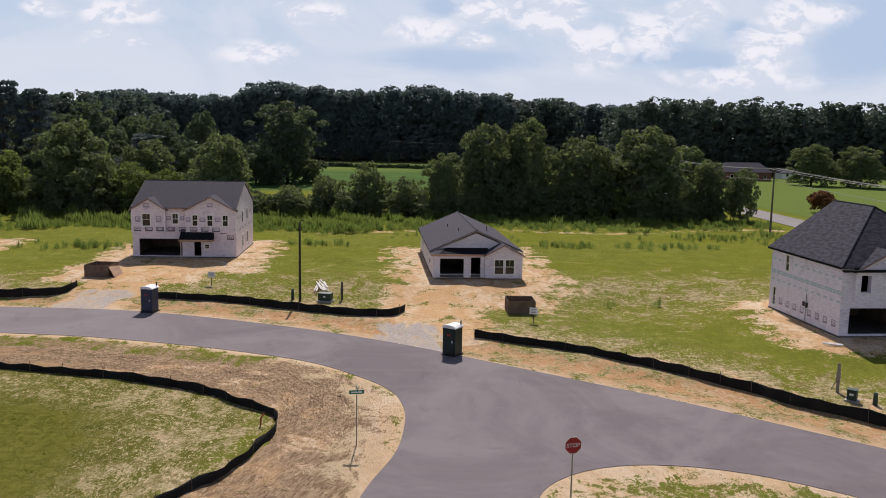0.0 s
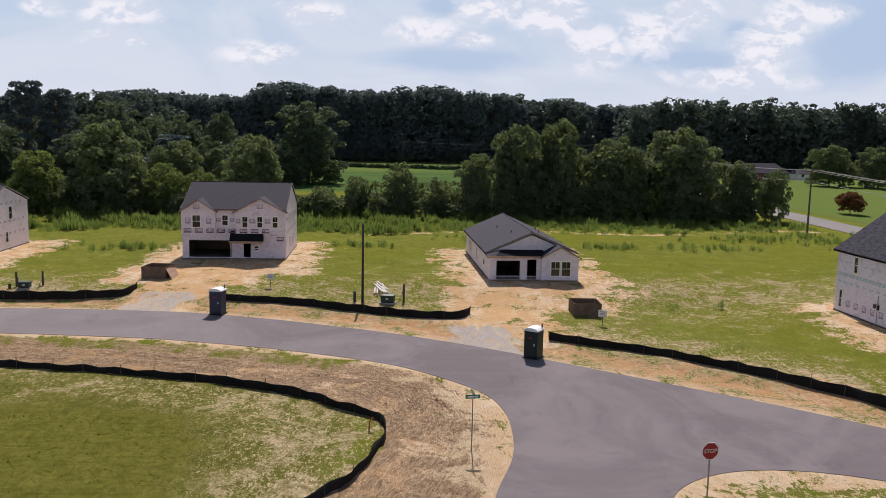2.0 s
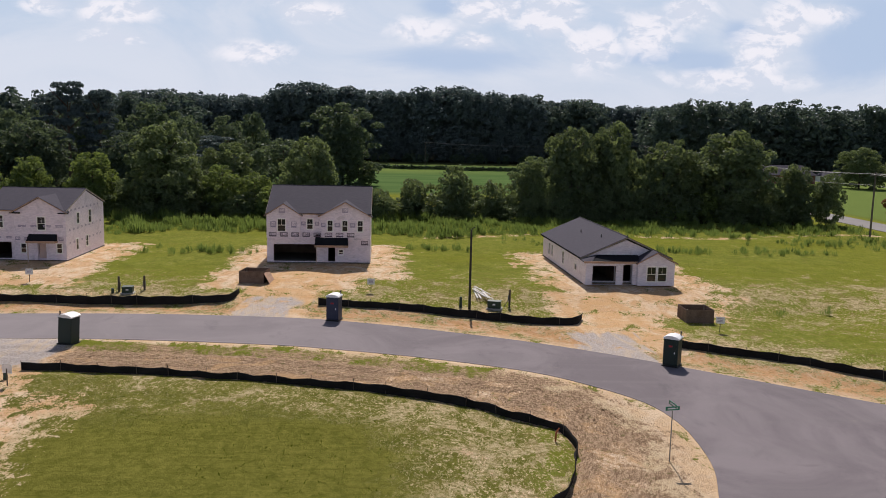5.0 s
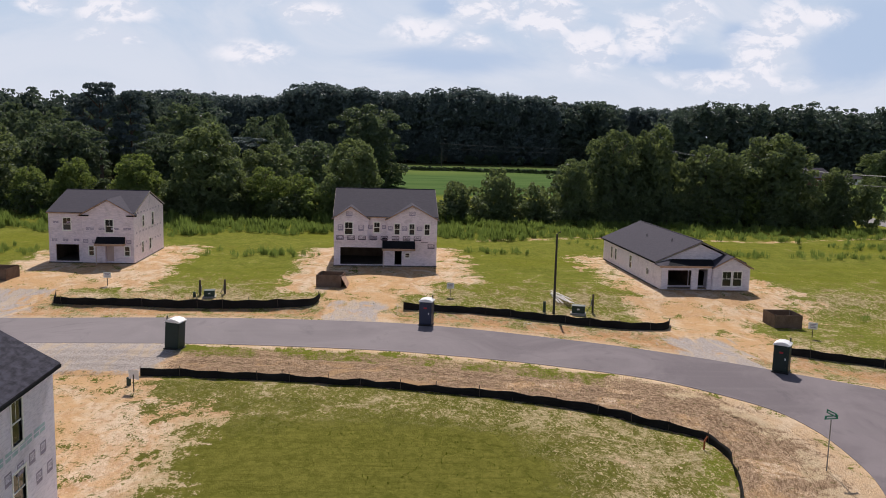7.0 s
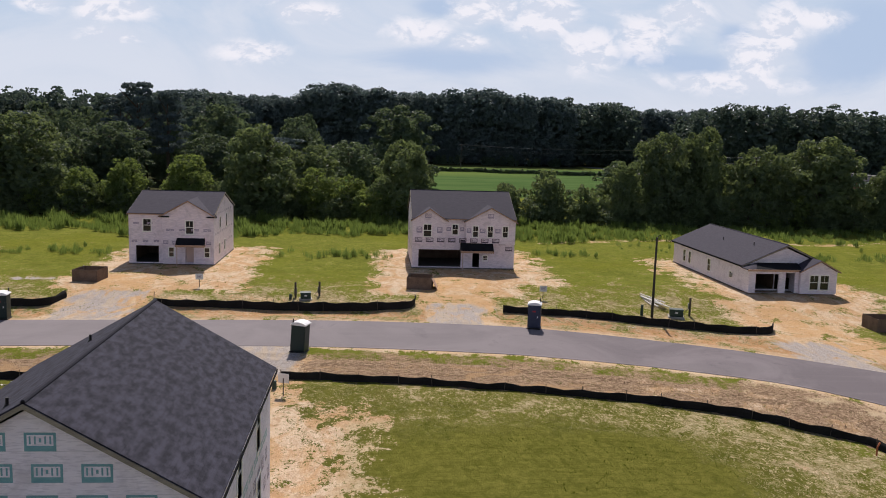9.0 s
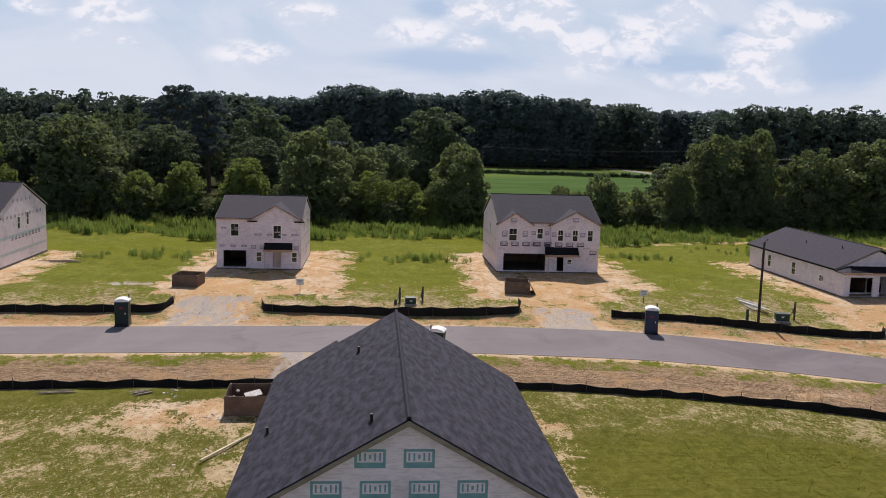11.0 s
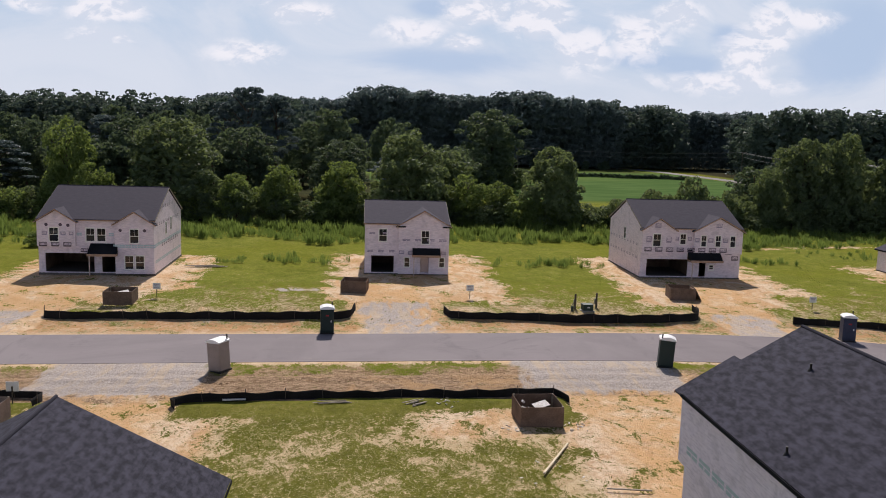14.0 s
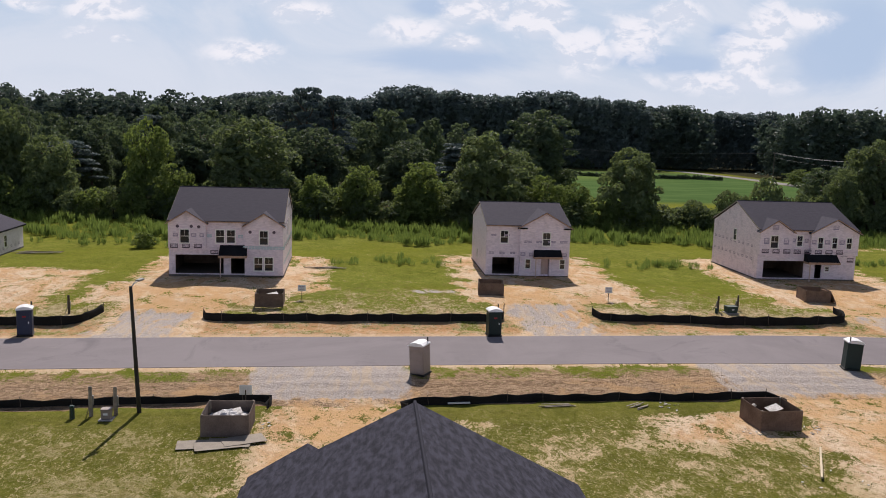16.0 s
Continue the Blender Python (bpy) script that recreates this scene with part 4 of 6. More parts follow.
    if along:
        tube(cap, (w / 2, w / 2 if hip else -over, ridge + th), (w / 2, d + over, ridge + th), 0.07, sides=6)
        if hip:
            for xe in (-over, w + over):
                tube(cap, (xe, -over, zl + th), (w / 2, w / 2, ridge + th), 0.06, sides=6)
    else:
        tube(cap, (-0.1, d / 2, ridge + th), (w + 0.1, d / 2, ridge + th), 0.06, sides=6)
    part("ridge_cap", cap, cover, rf)
    if not along:
        for xx in (-0.132, w + 0.103):
            for ye in (-over, d + over):
                board(rf, (xx, ye, zl - 0.02), (xx, d / 2, ridge - 0.02), 0.13, (0.028, 0, 0), OLD_WOOD)
        part("eave_board", boxes([(-0.1, w + 0.1, -over - 0.03, -over - 0.002, zl - 0.02, zl + 0.08)]), RAW_WOOD, rf)
    else:
        for yy in ((d + over + 0.003,) if hip else (-over - 0.032, d + over + 0.003)):
            for sx in (-1, 1):
                board(rf, (w / 2 + sx * (w / 2 + over), yy, zl - 0.05), (w / 2, yy, ridge - 0.05), 0.14, (0, 0.028, 0), OLD_WOOD)
        for xx in (-over - 0.03, w + over + 0.002):
            part("eave_board", boxes([(xx, xx + 0.028, -over, d + over, zl - 0.04, zl + 0.10)]), FELT, rf)
    for a, b, c, e, out, rise in bays:
        if not rise:
            continue
        g, mid, half = bmesh.new(), (a + b) / 2, (b - a) / 2 + 0.25
        k = rise / ((b - a) / 2)
        pk, lowz = e + rise + 0.03, e + rise - k * half + 0.03
        yf = -out - 0.28
        back = (pk + th - zl) / slope + 0.2 if not along else (1.2 if w > 12 else 3.0)
        side_back = max(0.2, (lowz + th - zl) / slope) if not along else 0.5
        for sx in (-1, 1):
            slab(g, [(mid + sx * half, yf, lowz + th), (mid, yf, pk + th), (mid, back, pk + th), (mid + sx * half, side_back, lowz + th)], th * 0.8)
        gr = part("bay_roof", g, cover, h, "small gabled roof with wooden edge")
        for sx in (-1, 1):
            board(gr, (mid + sx * half, yf - 0.032, lowz), (mid, yf - 0.032, pk), 0.10, (0, 0.028, 0))
    if porch:
        x0, x1, zt, zb, out, posts = porch
        pr = bmesh.new()
        slab(pr, [(x0, -out, zb), (x1, -out, zb), (x1, -0.01, zt), (x0, -0.01, zt)], 0.08)
        for x in (x0 + 0.01, x1 - 0.01):
            pr.faces.new([pr.verts.new(q) for q in ((x, -0.01, zb - 0.06), (x, -0.01, zt - 0.05), (x, -out, zb - 0.06))])
        po = part("porch_roof", pr, FELT, h, "black felted porch roof")
        part("fascia", boxes([(x0 - 0.03, x1 + 0.03, -out - 0.04, -out - 0.004, zb - 0.22, zb + 0.02), (x0 - 0.03, x0 - 0.002, -out, -0.02, zb - 0.22, zb - 0.02), (x1 + 0.002, x1 + 0.03, -out, -0.02, zb - 0.22, zb - 0.02)]), RAW_WOOD, po)
        for x in posts:
            part("post", boxes([(x - 0.05, x + 0.05, -out + 0.02, -out + 0.12, 0.0, zb - 0.21)]), DOOR_PAINT, h)
    return h


FRONT = front_of(0.0)
# the wide house with pinkish wrap, two gabled bays and a double garage
A = house(pose(-28.96, 99.15, 0.0, 0, 0, 0), "two-storey house in pinkish printed wrap with open double garage", 11.84, 12.77, 5.7, 8.44,
          [("garage", 0.75, 5.65, 0.1, 2.2), ("window", 1.28, 2.12, 3.75, 5.1), ("window", 4.6, 5.2, 3.95, 5.1), ("window", 6.95, 7.5, 3.8, 5.0), ("window", 8.65, 9.2, 3.8, 5.0), ("window", 10.4, 10.95, 3.8, 5.0), ("entry", 7.0, 7.8, 0.1, 2.1), ("window", 8.25, 8.7, 1.0, 1.55)],
          bays=[(0.0, 3.86, 2.95, 5.55, 0.36, 1.25), (6.1, 11.84, 2.95, 5.5, 0.36, 1.55)], porch=(5.55, 9.3, 3.35, 2.25, 1.3, (5.75,)),
          right=[(4.2, 4.9, 3.8, 5.1), (7.6, 8.3, 3.8, 5.1), (4.2, 4.9, 0.9, 2.2), (7.6, 8.3, 0.9, 2.2)], left=[(6.0, 6.7, 3.8, 5.1)])
prints(A, [(0.7 + 1.27 * i, 3.35, 0.85, 0.5) for i in range(8)], front_of(-0.364), DARK_PRINT)
prints(A, [(10.4, 3.1, 0.8, 0.5), (11.2, 2.4, 0.8, 0.5)], FRONT, DARK_PRINT)
prints(A, [(1.75, 6.1, 0.7, 0.5), (0.75, 4.5, 0.6, 0.7), (3.1, 4.5, 0.6, 0.7), (8.95, 6.2, 0.7, 0.5), (6.45, 4.5, 0.5, 0.5), (8.05, 4.5, 0.6, 0.5), (9.8, 4.5, 0.6, 0.5)], front_of(-0.364), FAINT_PRINT)
prints(A, [(4.15, 4.6, 0.5, 0.45), (5.7, 4.6, 0.45, 0.45)], FRONT, FAINT_PRINT)
prints(A, [(0.8 + 1.15 * i, 3.1 + 0.0 * i, 0.5, 0.28) for i in range(10)] + [(0.8 + 1.15 * i, 4.6, 0.5, 0.28) for i in range(10)], lambda u, v, z: (11.84 - v, u, z), FAINT_PRINT)
prints(A, [(0.8 + 1.15 * i, 2.2, 0.5, 0.28) for i in range(10)] + [(0.8 + 1.15 * i, 3.7, 0.5, 0.28) for i in range(10)], lambda u, v, z: (v, 12.77 - u, z), FAINT_PRINT)

# the narrow house with one broad gable
C = house(pose(-60.53, 98.82, 0.0, 0, 0, 0), "narrow two-storey house in pale wrap with open single garage", 9.36, 12.62, 5.61, 7.65,
          [("garage", 0.75, 3.25, 0.1, 2.1), ("window", 1.6, 2.4, 3.7, 5.05), ("window", 6.3, 7.1, 3.55, 4.95), ("window", 4.45, 4.95, 0.95, 1.95), ("window", 8.35, 8.85, 0.95, 1.95), ("door", 6.2, 7.15, 0.125, 2.15)],
          bays=[(3.75, 9.36, 0.12, 5.5, 0.36, 1.6)], porch=(5.3, 8.4, 3.35, 2.35, 1.2, (5.45,)),
          right=[(3.2, 3.9, 3.9, 5.1), (7.2, 8.0, 3.6, 5.1), (2.8, 3.4, 0.9, 2.1), (6.0, 6.7, 0.9, 2.1)], left=[(7.0, 7.6, 1.0, 2.0)])
prints(C, [(4.6 + 1.35 * i, 3.95, 0.85, 0.24) for i in range(4)], front_of(-0.364), FAINT_PRINT, outline=False)
prints(C, [(4.1, 2.55, 0.55, 0.4), (5.1, 2.5, 0.55, 0.4), (8.8, 2.5, 0.55, 0.4)], front_of(-0.364), FAINT_PRINT)

for a, b in ((3.4, 4.5), (8.6, 9.7)):
    part("eave_return", boxes([(a, b, -0.62, -0.31, 5.36, 5.48)]), FELT, C, "black eave return")
prints(C, [(0.8 + 1.5 * i, 4.6, 0.6, 0.2) for i in range(2)] + [(0.6 + 1.2 * i, 2.6, 0.6, 0.24) for i in range(3)], FRONT, FAINT_PRINT, outline=False)
prints(C, [(0.8 + 1.3 * i, 3.4, 0.5, 0.22) for i in range(9)] + [(0.8 + 1.3 * i, 1.9, 0.5, 0.22) for i in range(9)] + [(1.4 + 1.3 * i, 5.6, 0.5, 0.2) for i in range(8)], lambda u, v, z: (9.36 - v, u, z), FAINT_PRINT, outline=False)

# the wide house with teal bands
D = house(pose(-94.18, 95.4, 0.1, 0, 0, 1.5), "two-storey house in pinkish wrap with teal bands and open double garage", 11.7, 14.0, 5.65, 8.64,
          [("garage", 0.65, 5.55, 0.1, 2.2), ("window", 1.25, 2.1, 3.5, 4.85), ("window", 4.8, 5.6, 3.45, 4.8), ("window", 5.9, 6.7, 3.45, 4.8), ("window", 9.3, 10.1, 3.4, 4.8), ("window", 8.75, 9.55, 0.65, 2.0), ("window", 9.83, 10.63, 0.65, 2.0), ("entry", 6.3, 7.7, 0.1, 2.15)],
          bays=[(0.0, 3.8, 2.95, 5.5, 0.36, 1.2), (7.75, 11.7, 0.12, 5.3, 0.36, 1.25)], porch=(5.2, 8.0, 3.25, 2.3, 1.35, (5.4,)),
          right=[(5.2, 5.9, 3.7, 5.0), (7.8, 8.5, 3.9, 5.3)])
prints(D, [(0.6 + 1.2 * i, 3.15, 0.8, 0.45) for i in range(3)], front_of(-0.364), DARK_PRINT)
prints(D, [(0.75, 4.3, 0.5, 0.36), (2.6, 4.3, 0.5, 0.36), (3.4, 4.3, 0.45, 0.36)], front_of(-0.364), FAINT_PRINT)
prints(D, [(4.6, 2.5, 0.8, 0.4)], FRONT, DARK_PRINT)
prints(D, [(7.85 + 0.62 * i, 3.05, 0.56, 0.32) for i in range(7)], front_of(-0.364), PALE_TEAL, outline=False)
prints(D, [(4.1, 4.2, 0.5, 0.3), (7.3, 4.2, 0.5, 0.3)], FRONT, PALE_TEAL, outline=False)
prints(D, [(0.45 + 0.62 * i, 3.05, 0.56, 0.32) for i in range(22)] + [(0.45 + 0.62 * i, 1.3, 0.56, 0.3) for i in range(22)], lambda u, v, z: (11.7 - v, u, z), PALE_TEAL, outline=False)
prints(D, [(3.6 + 1.0 * i, 2.8, 0.45, 0.4) for i in range(9)] + [(1.2 + 1.1 * i, 5.2, 0.45, 0.3) for i in range(11)] + [(4.2 + 1.2 * i, 6.9, 0.4, 0.3) for i in range(5)], lambda u, v, z: (11.7 - v, u, z), DARK_PRINT)

for x, z, y in ((0.95, 5.2, -0.36), (2.35, 5.2, -0.36), (3.1, 5.15, -0.36), (8.3, 4.7, -0.36), (10.75, 4.7, -0.36)):
    part("printed_disc", tube(bmesh.new(), (x, y - 0.012, z), (x, y - 0.003, z), 0.17, sides=12), DARK_PRINT, D)

# the bungalow with the ridge from front to back
Bh = house(pose(5.2, 87.7, 0.0, 0, 0, 1.0), "single-storey house in pale wrap with open garage and black porch roof", 9.32, 19.6, 2.65, 4.85,
           [("garage", 0.72, 3.2, 0.14, 2.12), ("entry", 3.95, 4.95, 0.14, 2.25), ("window", 6.42, 7.3, 0.6, 2.05), ("window", 7.55, 8.43, 0.6, 2.05)],
           bays=[(5.4, 9.32, 0.12, 2.45, 1.9, 1.05), (0.0, 5.38, 0.12, 2.5, 1.55, 0)], wrap=WRAP_PALE, along=True,
           left=[(2.6, 3.1, 1.0, 1.6), (8.2, 9.0, 0.75, 2.1), (14.0, 14.7, 0.75, 2.1), (15.7, 16.4, 0.75, 2.1)])
lean_to = bmesh.new()
slab(lean_to, [(0.55, -1.85, 2.62), (5.6, -1.85, 2.62), (5.9, -0.02, 3.06), (1.45, -0.02, 3.06)], 0.06)
lo = part("porch_roof", lean_to, FELT, Bh, "black felted lean-to roof over the garage")
part("eave_board", boxes([(-0.3, 5.5, -1.9, -1.86, 2.42, 2.62)]), RAW_WOOD, lo)
hip_part = bmesh.new()
slab(hip_part, [(-0.3, -1.85, 2.60), (0.56, -1.85, 2.64), (1.46, -0.2, 3.10), (-0.3, -0.2, 2.60)], 0.08)
part("hip_roof", hip_part, SHINGLE, Bh)
part("bay_side", boxes([(5.39, 5.398, -1.88, -1.56, 0.12, 2.45)]), WRAP_PALE, Bh)
part("meter_box", boxes([(-0.12, -0.02, 2.3, 2.6, 1.1, 1.5)], 0.01), GREY_METAL, Bh)
for x, y in ((2.6, 11.0), (3.2, 4.5), (6.6, 6.0), (7.4, 12.0)):
    zz = 4.85 + 0.14 - (4.85 - 2.65) / 4.96 * abs(x - 4.66)
    part("vent_pipe", tube(bmesh.new(), (x, y, zz - 0.1), (x, y, zz + 0.32), 0.05), BLACK_METAL, Bh)

# the tall house by the bend
Rh = house(pose(35.26, 61.4, 0.0, 0, 0, 1.5), "tall two-storey house in white wrap with teal bands", 11.2, 11.3, 5.4, 9.6,
           [("garage", 0.75, 5.6, 0.14, 2.3), ("entry", 1.35, 2.15, 3.55, 4.9), ("window", 6.8, 7.6, 3.6, 4.9)], bays=[(0.9, 6.2, 2.95, 5.2, 0.3, 1.5)], wrap=WRAP_WHITE, along=True, hip=True, cover=DARK_SHINGLE, left=[(8.2, 8.7, 3.85, 5.15), (10.2, 10.6, 0.5, 2.0)])
LEFT_R = lambda u, v, z: (v, 11.3 - u, z)
part("eave_return", boxes([(-0.3, 6.6, -0.75, -0.32, 5.22, 5.38)]), FELT, Rh, "black eave return")
prints(Rh, [(0.5 + 0.95 * i, 3.45, 0.85, 0.3) for i in range(12)], LEFT_R, PALE_TEAL, outline=False)
prints(Rh, [(0.5 + 0.95 * i, 2.75, 0.5, 0.16) for i in range(12)] + [(0.5 + 0.95 * i, 4.55, 0.4, 0.16) for i in range(12) if i not in (2, 3)], LEFT_R, PALE_TEAL, outline=False)
prints(Rh, [(0.9 + 1.2 * i, 0.95, 0.6, 0.55) for i in range(9)], LEFT_R, FAINT_PRINT)
meter = part("service_pipe", tube(bmesh.new(), (-0.06, 4.9, 0.2), (-0.06, 4.9, 2.5), 0.03), GREY_METAL, Rh)
part("meter_head", boxes([(-0.16, -0.01, 4.7, 4.86, 1.35, 1.75)], 0.01), BLACK_METAL, meter)
part("meter_box", boxes([(-0.14, -0.01, 5.15, 5.4, 1.4, 1.75)], 0.01), DARK_PRINT, Rh)

# the house in front, turned to the road, seen from behind and above
E = house(pose(-37.5, 38.1, -0.45, 0, 0, 180), "two-storey house in white wrap with teal squares and dark shingles", 9.4, 12.7, 5.9, 8.76,
          [("entry", 6.0, 7.0, 0.14, 2.2)], bays=[(4.94, 9.4, 2.95, 5.9, 0.72, 1.36)], wrap=WRAP_WHITE, along=True, cover=DARK_SHINGLE, left=[(3.2, 4.1, 3.95, 5.65), (7.6, 8.5, 3.95, 5.65), (3.1, 4.2, 1.35, 2.85)], over=0.25)
SIDE_E, REAR_E = (lambda u, v, z: (v, 12.7 - u, z)), (lambda u, v, z: (9.4 - u, 12.7 - v, z))
for row in range(8):
    zz = 7.73 - 0.87 * row
    half = min(4.6, (8.76 - zz - 0.26) / 0.57)
    prints(E, [(4.7 + u, zz, 0.82, 0.52) for u in [0.3 + 0.15 * (row % 2) + 1.29 * k for k in range(-5, 5)] if abs(u) + 0.41 < half + 0.12], REAR_E, TEAL_PRINT)
prints(E, [(0.7 + 1.3 * i, 3.75, 1.1, 0.34) for i in range(9)], SIDE_E, PALE_TEAL, outline=False)
prints(E, [(12.7 - 1.3 - 1.1 * i, 2.9, 0.6, 0.5) for i in range(10)] + [(12.7 - 0.7 - 1.1 * i, 1.85, 0.6, 0.5) for i in range(11) if i not in (2, 3)], SIDE_E, FAINT_PRINT)
prints(E, [(0.7 + 1.3 * i, 3.75, 1.1, 0.34) for i in range(9)], lambda u, v, z: (9.4 - v, u, z), PALE_TEAL, outline=False)
prints(E, [(0.9 + 1.2 * i, 1.6, 0.6, 0.5) for i in range(10)], lambda u, v, z: (9.4 - v, u, z), FAINT_PRINT)
for x, y in ((6.17, 3.3), (9.01, 7.35), (5.67, 11.6)):
    zz = 8.76 + 0.14 - (8.76 - 5.9) / 4.95 * abs(x - 4.7)
    p = part("vent_pipe", tube(bmesh.new(), (x, y, zz - 0.1), (x, y, zz + 0.24), 0.045), BLACK_METAL, E)
    part("flashing", tube(bmesh.new(), (x, y, zz - 0.06), (x, y, zz + 0.06), 0.12, 0.055), BLACK_METAL, p)

# the low house in front, likewise
GH = house(pose(-65.6, 37.4, -0.5, 0, 0, 180), "single-storey house with dark shingled roof and pale wrap", 12.4, 17.0, 2.6, 5.95, [("entry", 6.0, 7.0, 0.14, 2.2)],
           bays=[(8.2, 12.4, 0.12, 2.55, 1.3, 1.25)], wrap=WRAP_PALE, along=True, cover=DARK_SHINGLE)
# the next house down the row
NH = house(pose(-127.6, 98.5, 0.0, 0, 0, 2), "single-storey house in pale wrap at the end of the row", 12.0, 15.5, 2.75, 5.2, [("garage", 0.8, 5.6, 0.14, 2.2)], wrap=WRAP_PALE, along=True,
           right=[(9.5, 10.3, 0.8, 2.1), (4.0, 4.8, 0.8, 2.1)])
prints(NH, [(0.8 + 1.2 * i, 0.7, 0.5, 0.3) for i in range(12)], lambda u, v, z: (12.0 - v, u, z), FAINT_PRINT)


# ---- things along the road ----
def silt_fence(line, height=0.80, label="black fabric silt fence on wooden stakes"):
    pts = smooth_line(line, 0.5)
    f = thing("silt_fence", stand(pts[0].x, pts[0].y), label, "fence", "silt fences")
    pts = [Vector((p.x, p.y, float(level(p.x, p.y)))) for p in pts]
    o = pts[0]
    rng = random.Random(len(pts))
    verts, faces, run = [], [], 0.0
    for i, p in enumerate(pts):
        t = (pts[min(i + 1, len(pts) - 1)] - pts[max(i - 1, 0)]).normalized()
        n = Vector((-t.y, t.x, 0))
        if i:
            run += (p - pts[i - 1]).length
        sag = 0.10 * abs(math.sin(math.pi * run / 2.4)) ** 2 + rng.uniform(0, 0.05)
        lean = n * (0.10 * math.sin(run * 0.9) + 0.05 * math.sin(run * 2.3))
        q = p - o
        top = q + Vector((0, 0, height - sag)) + lean
        for s in (-0.008, 0.008):
            verts += [q + n * s + Vector((0, 0, -0.15)), q + n * s + lean * 0.4 + Vector((0, 0, height * 0.5)), top + n * s]
        if i:
            a, b = 6 * (i - 1), 6 * i
            faces += [(a, b, b + 1, a + 1), (a + 1, b + 1, b + 2, a + 2), (a + 4, b + 4, b + 3, a + 3), (a + 5, b + 5, b + 4, a + 4), (a + 2, b + 2, b + 5, a + 5)]
    part("fabric", (verts, faces), FABRIC, f, smooth=True)
    run, nxt = 0.0, 0.0
    for i, p in enumerate(pts):
        if i:
            run += (p - pts[i - 1]).length
        if run >= nxt:
            q = p - o
            nxt += 2.4
            bm = boxes([(-0.017, 0.017, -0.017, 0.017, -0.2, height + rng.uniform(0.02, 0.20))])
            st = part("stake", bm, STAKE, f)
            st.matrix_basis = pose(q.x, q.y, q.z, rng.uniform(-6, 6), rng.uniform(-6, 6), rng.uniform(0, 90))
    return f


for line in (FENCE_NEAR, FENCE_CORNER,
             [(-21.5, 77.7), (-19.2, 77.2), (-15.6, 76.8), (-10.9, 75.4), (-6.5, 73.4), (-2.6, 72), (-0.1, 71.6), (1.2, 72.2), (2, 74)],
             [(-53.2, 80.6), (-52.9, 79.2), (-52, 78.6), (-46.8, 78.3), (-39.4, 77.9), (-32.1, 78.4), (-30.1, 78.9), (-29.5, 80.3), (-29.3, 82.1)],
             [(-87.5, 78.5), (-86.5, 77.2), (-80.6, 77.3), (-74.5, 77.5), (-66.4, 78), (-62.3, 78.4), (-61.5, 79.6), (-61.2, 81.4)],
             [(-136.7, 73.3), (-116.2, 74.5), (-102.9, 75.1), (-97.8, 75.6), (-96.6, 77.4), (-96.1, 79.8)],
             [(-71.2, 54.1), (-70.9, 55.3), (-63.2, 56.2), (-53.1, 56.5), (-49, 56.8), (-47.9, 56.5), (-47.5, 55.3)],
             [(-131.6, 52.7), (-111.1, 54), (-94.6, 54.8), (-86.5, 55.4), (-79.8, 56), (-79.3, 54.5)]):
    silt_fence(line, 0.66 if line is FENCE_CORNER else 0.72 if line[0][1] > 65 else 0.54)


def toilet(x, y, turn, body, label, lean=0.0):
    side = -1 if body == TAUPE else 1
    t = thing("portable_toilet", stand(x, y, 0, lean, 0) @ pose(0, 0, 0, 0, 0, turn), label, "portable toilet", "portable toilets")
    part("skid", boxes([(-0.58, 0.58, -0.6, 0.6, 0.0, 0.12)], 0.02), BLACK_METAL, t)
    part("cabin", boxes([(-0.53, 0.53, -0.53, 0.53, 0.12, 2.05)], 0.04), body, t)
    d = part("door", boxes([(-0.40, 0.40, -0.565, -0.531, 0.2, 1.95)], 0.012), body, t)
    part("label_plate", boxes([(-0.13, 0.13, -0.575, -0.566, 1.48, 1.60)]), RED, d, "red label")
    part("handle", boxes([(0.26, 0.33, -0.59, -0.566, 1.0, 1.15)]), WHITE_PLASTIC, d)
    bm = bmesh.new()
    prof = [(-0.58, 2.04), (-0.58, 2.12), (-0.35, 2.24), (0, 2.30), (0.35, 2.24), (0.58, 2.12), (0.58, 2.04)]
    ends = [[bm.verts.new((px, yy, pz)) for px, pz in prof] for yy in (-0.58, 0.58)]
    for i in range(len(prof)):
        j = (i + 1) % len(prof)
        bm.faces.new((ends[0][i], ends[0][j], ends[1][j], ends[1][i]))
    bm.faces.new(ends[0])
    bm.faces.new(ends[1][::-1])
    part("roof", bm, WHITE_PLASTIC, t, "domed white roof")
    part("vent_pipe", tube(bmesh.new(), (0.42 * side, 0.45 * side, 2.05), (0.42 * side, 0.45 * side, 2.5), 0.05), BLACK_METAL, t)
    return t


for x, y, turn, body, label in ((5.1, 59.3, -35, GREEN, "dark green portable toilet with white roof by the road"), (-19.75, 71.9, -15, NAVY, "navy blue portable toilet with pale roof by the road"),
                                (-38.55, 63.5, 165, GREEN, "dark green portable toilet with white roof on a gravel apron"), (-63.35, 73.1, 5, GREEN, "dark green portable toilet with white roof by the road"),
                                (-69.97, 62.0, 150, TAUPE, "taupe portable toilet with white roof on a gravel apron"), (-99.4, 71.7, 15, NAVY, "navy blue portable toilet with pale roof by the road")):
    toilet(x, y, turn, body, label, {-69.97: -3.5, -38.55: 3.0}.get(x, 0.0))


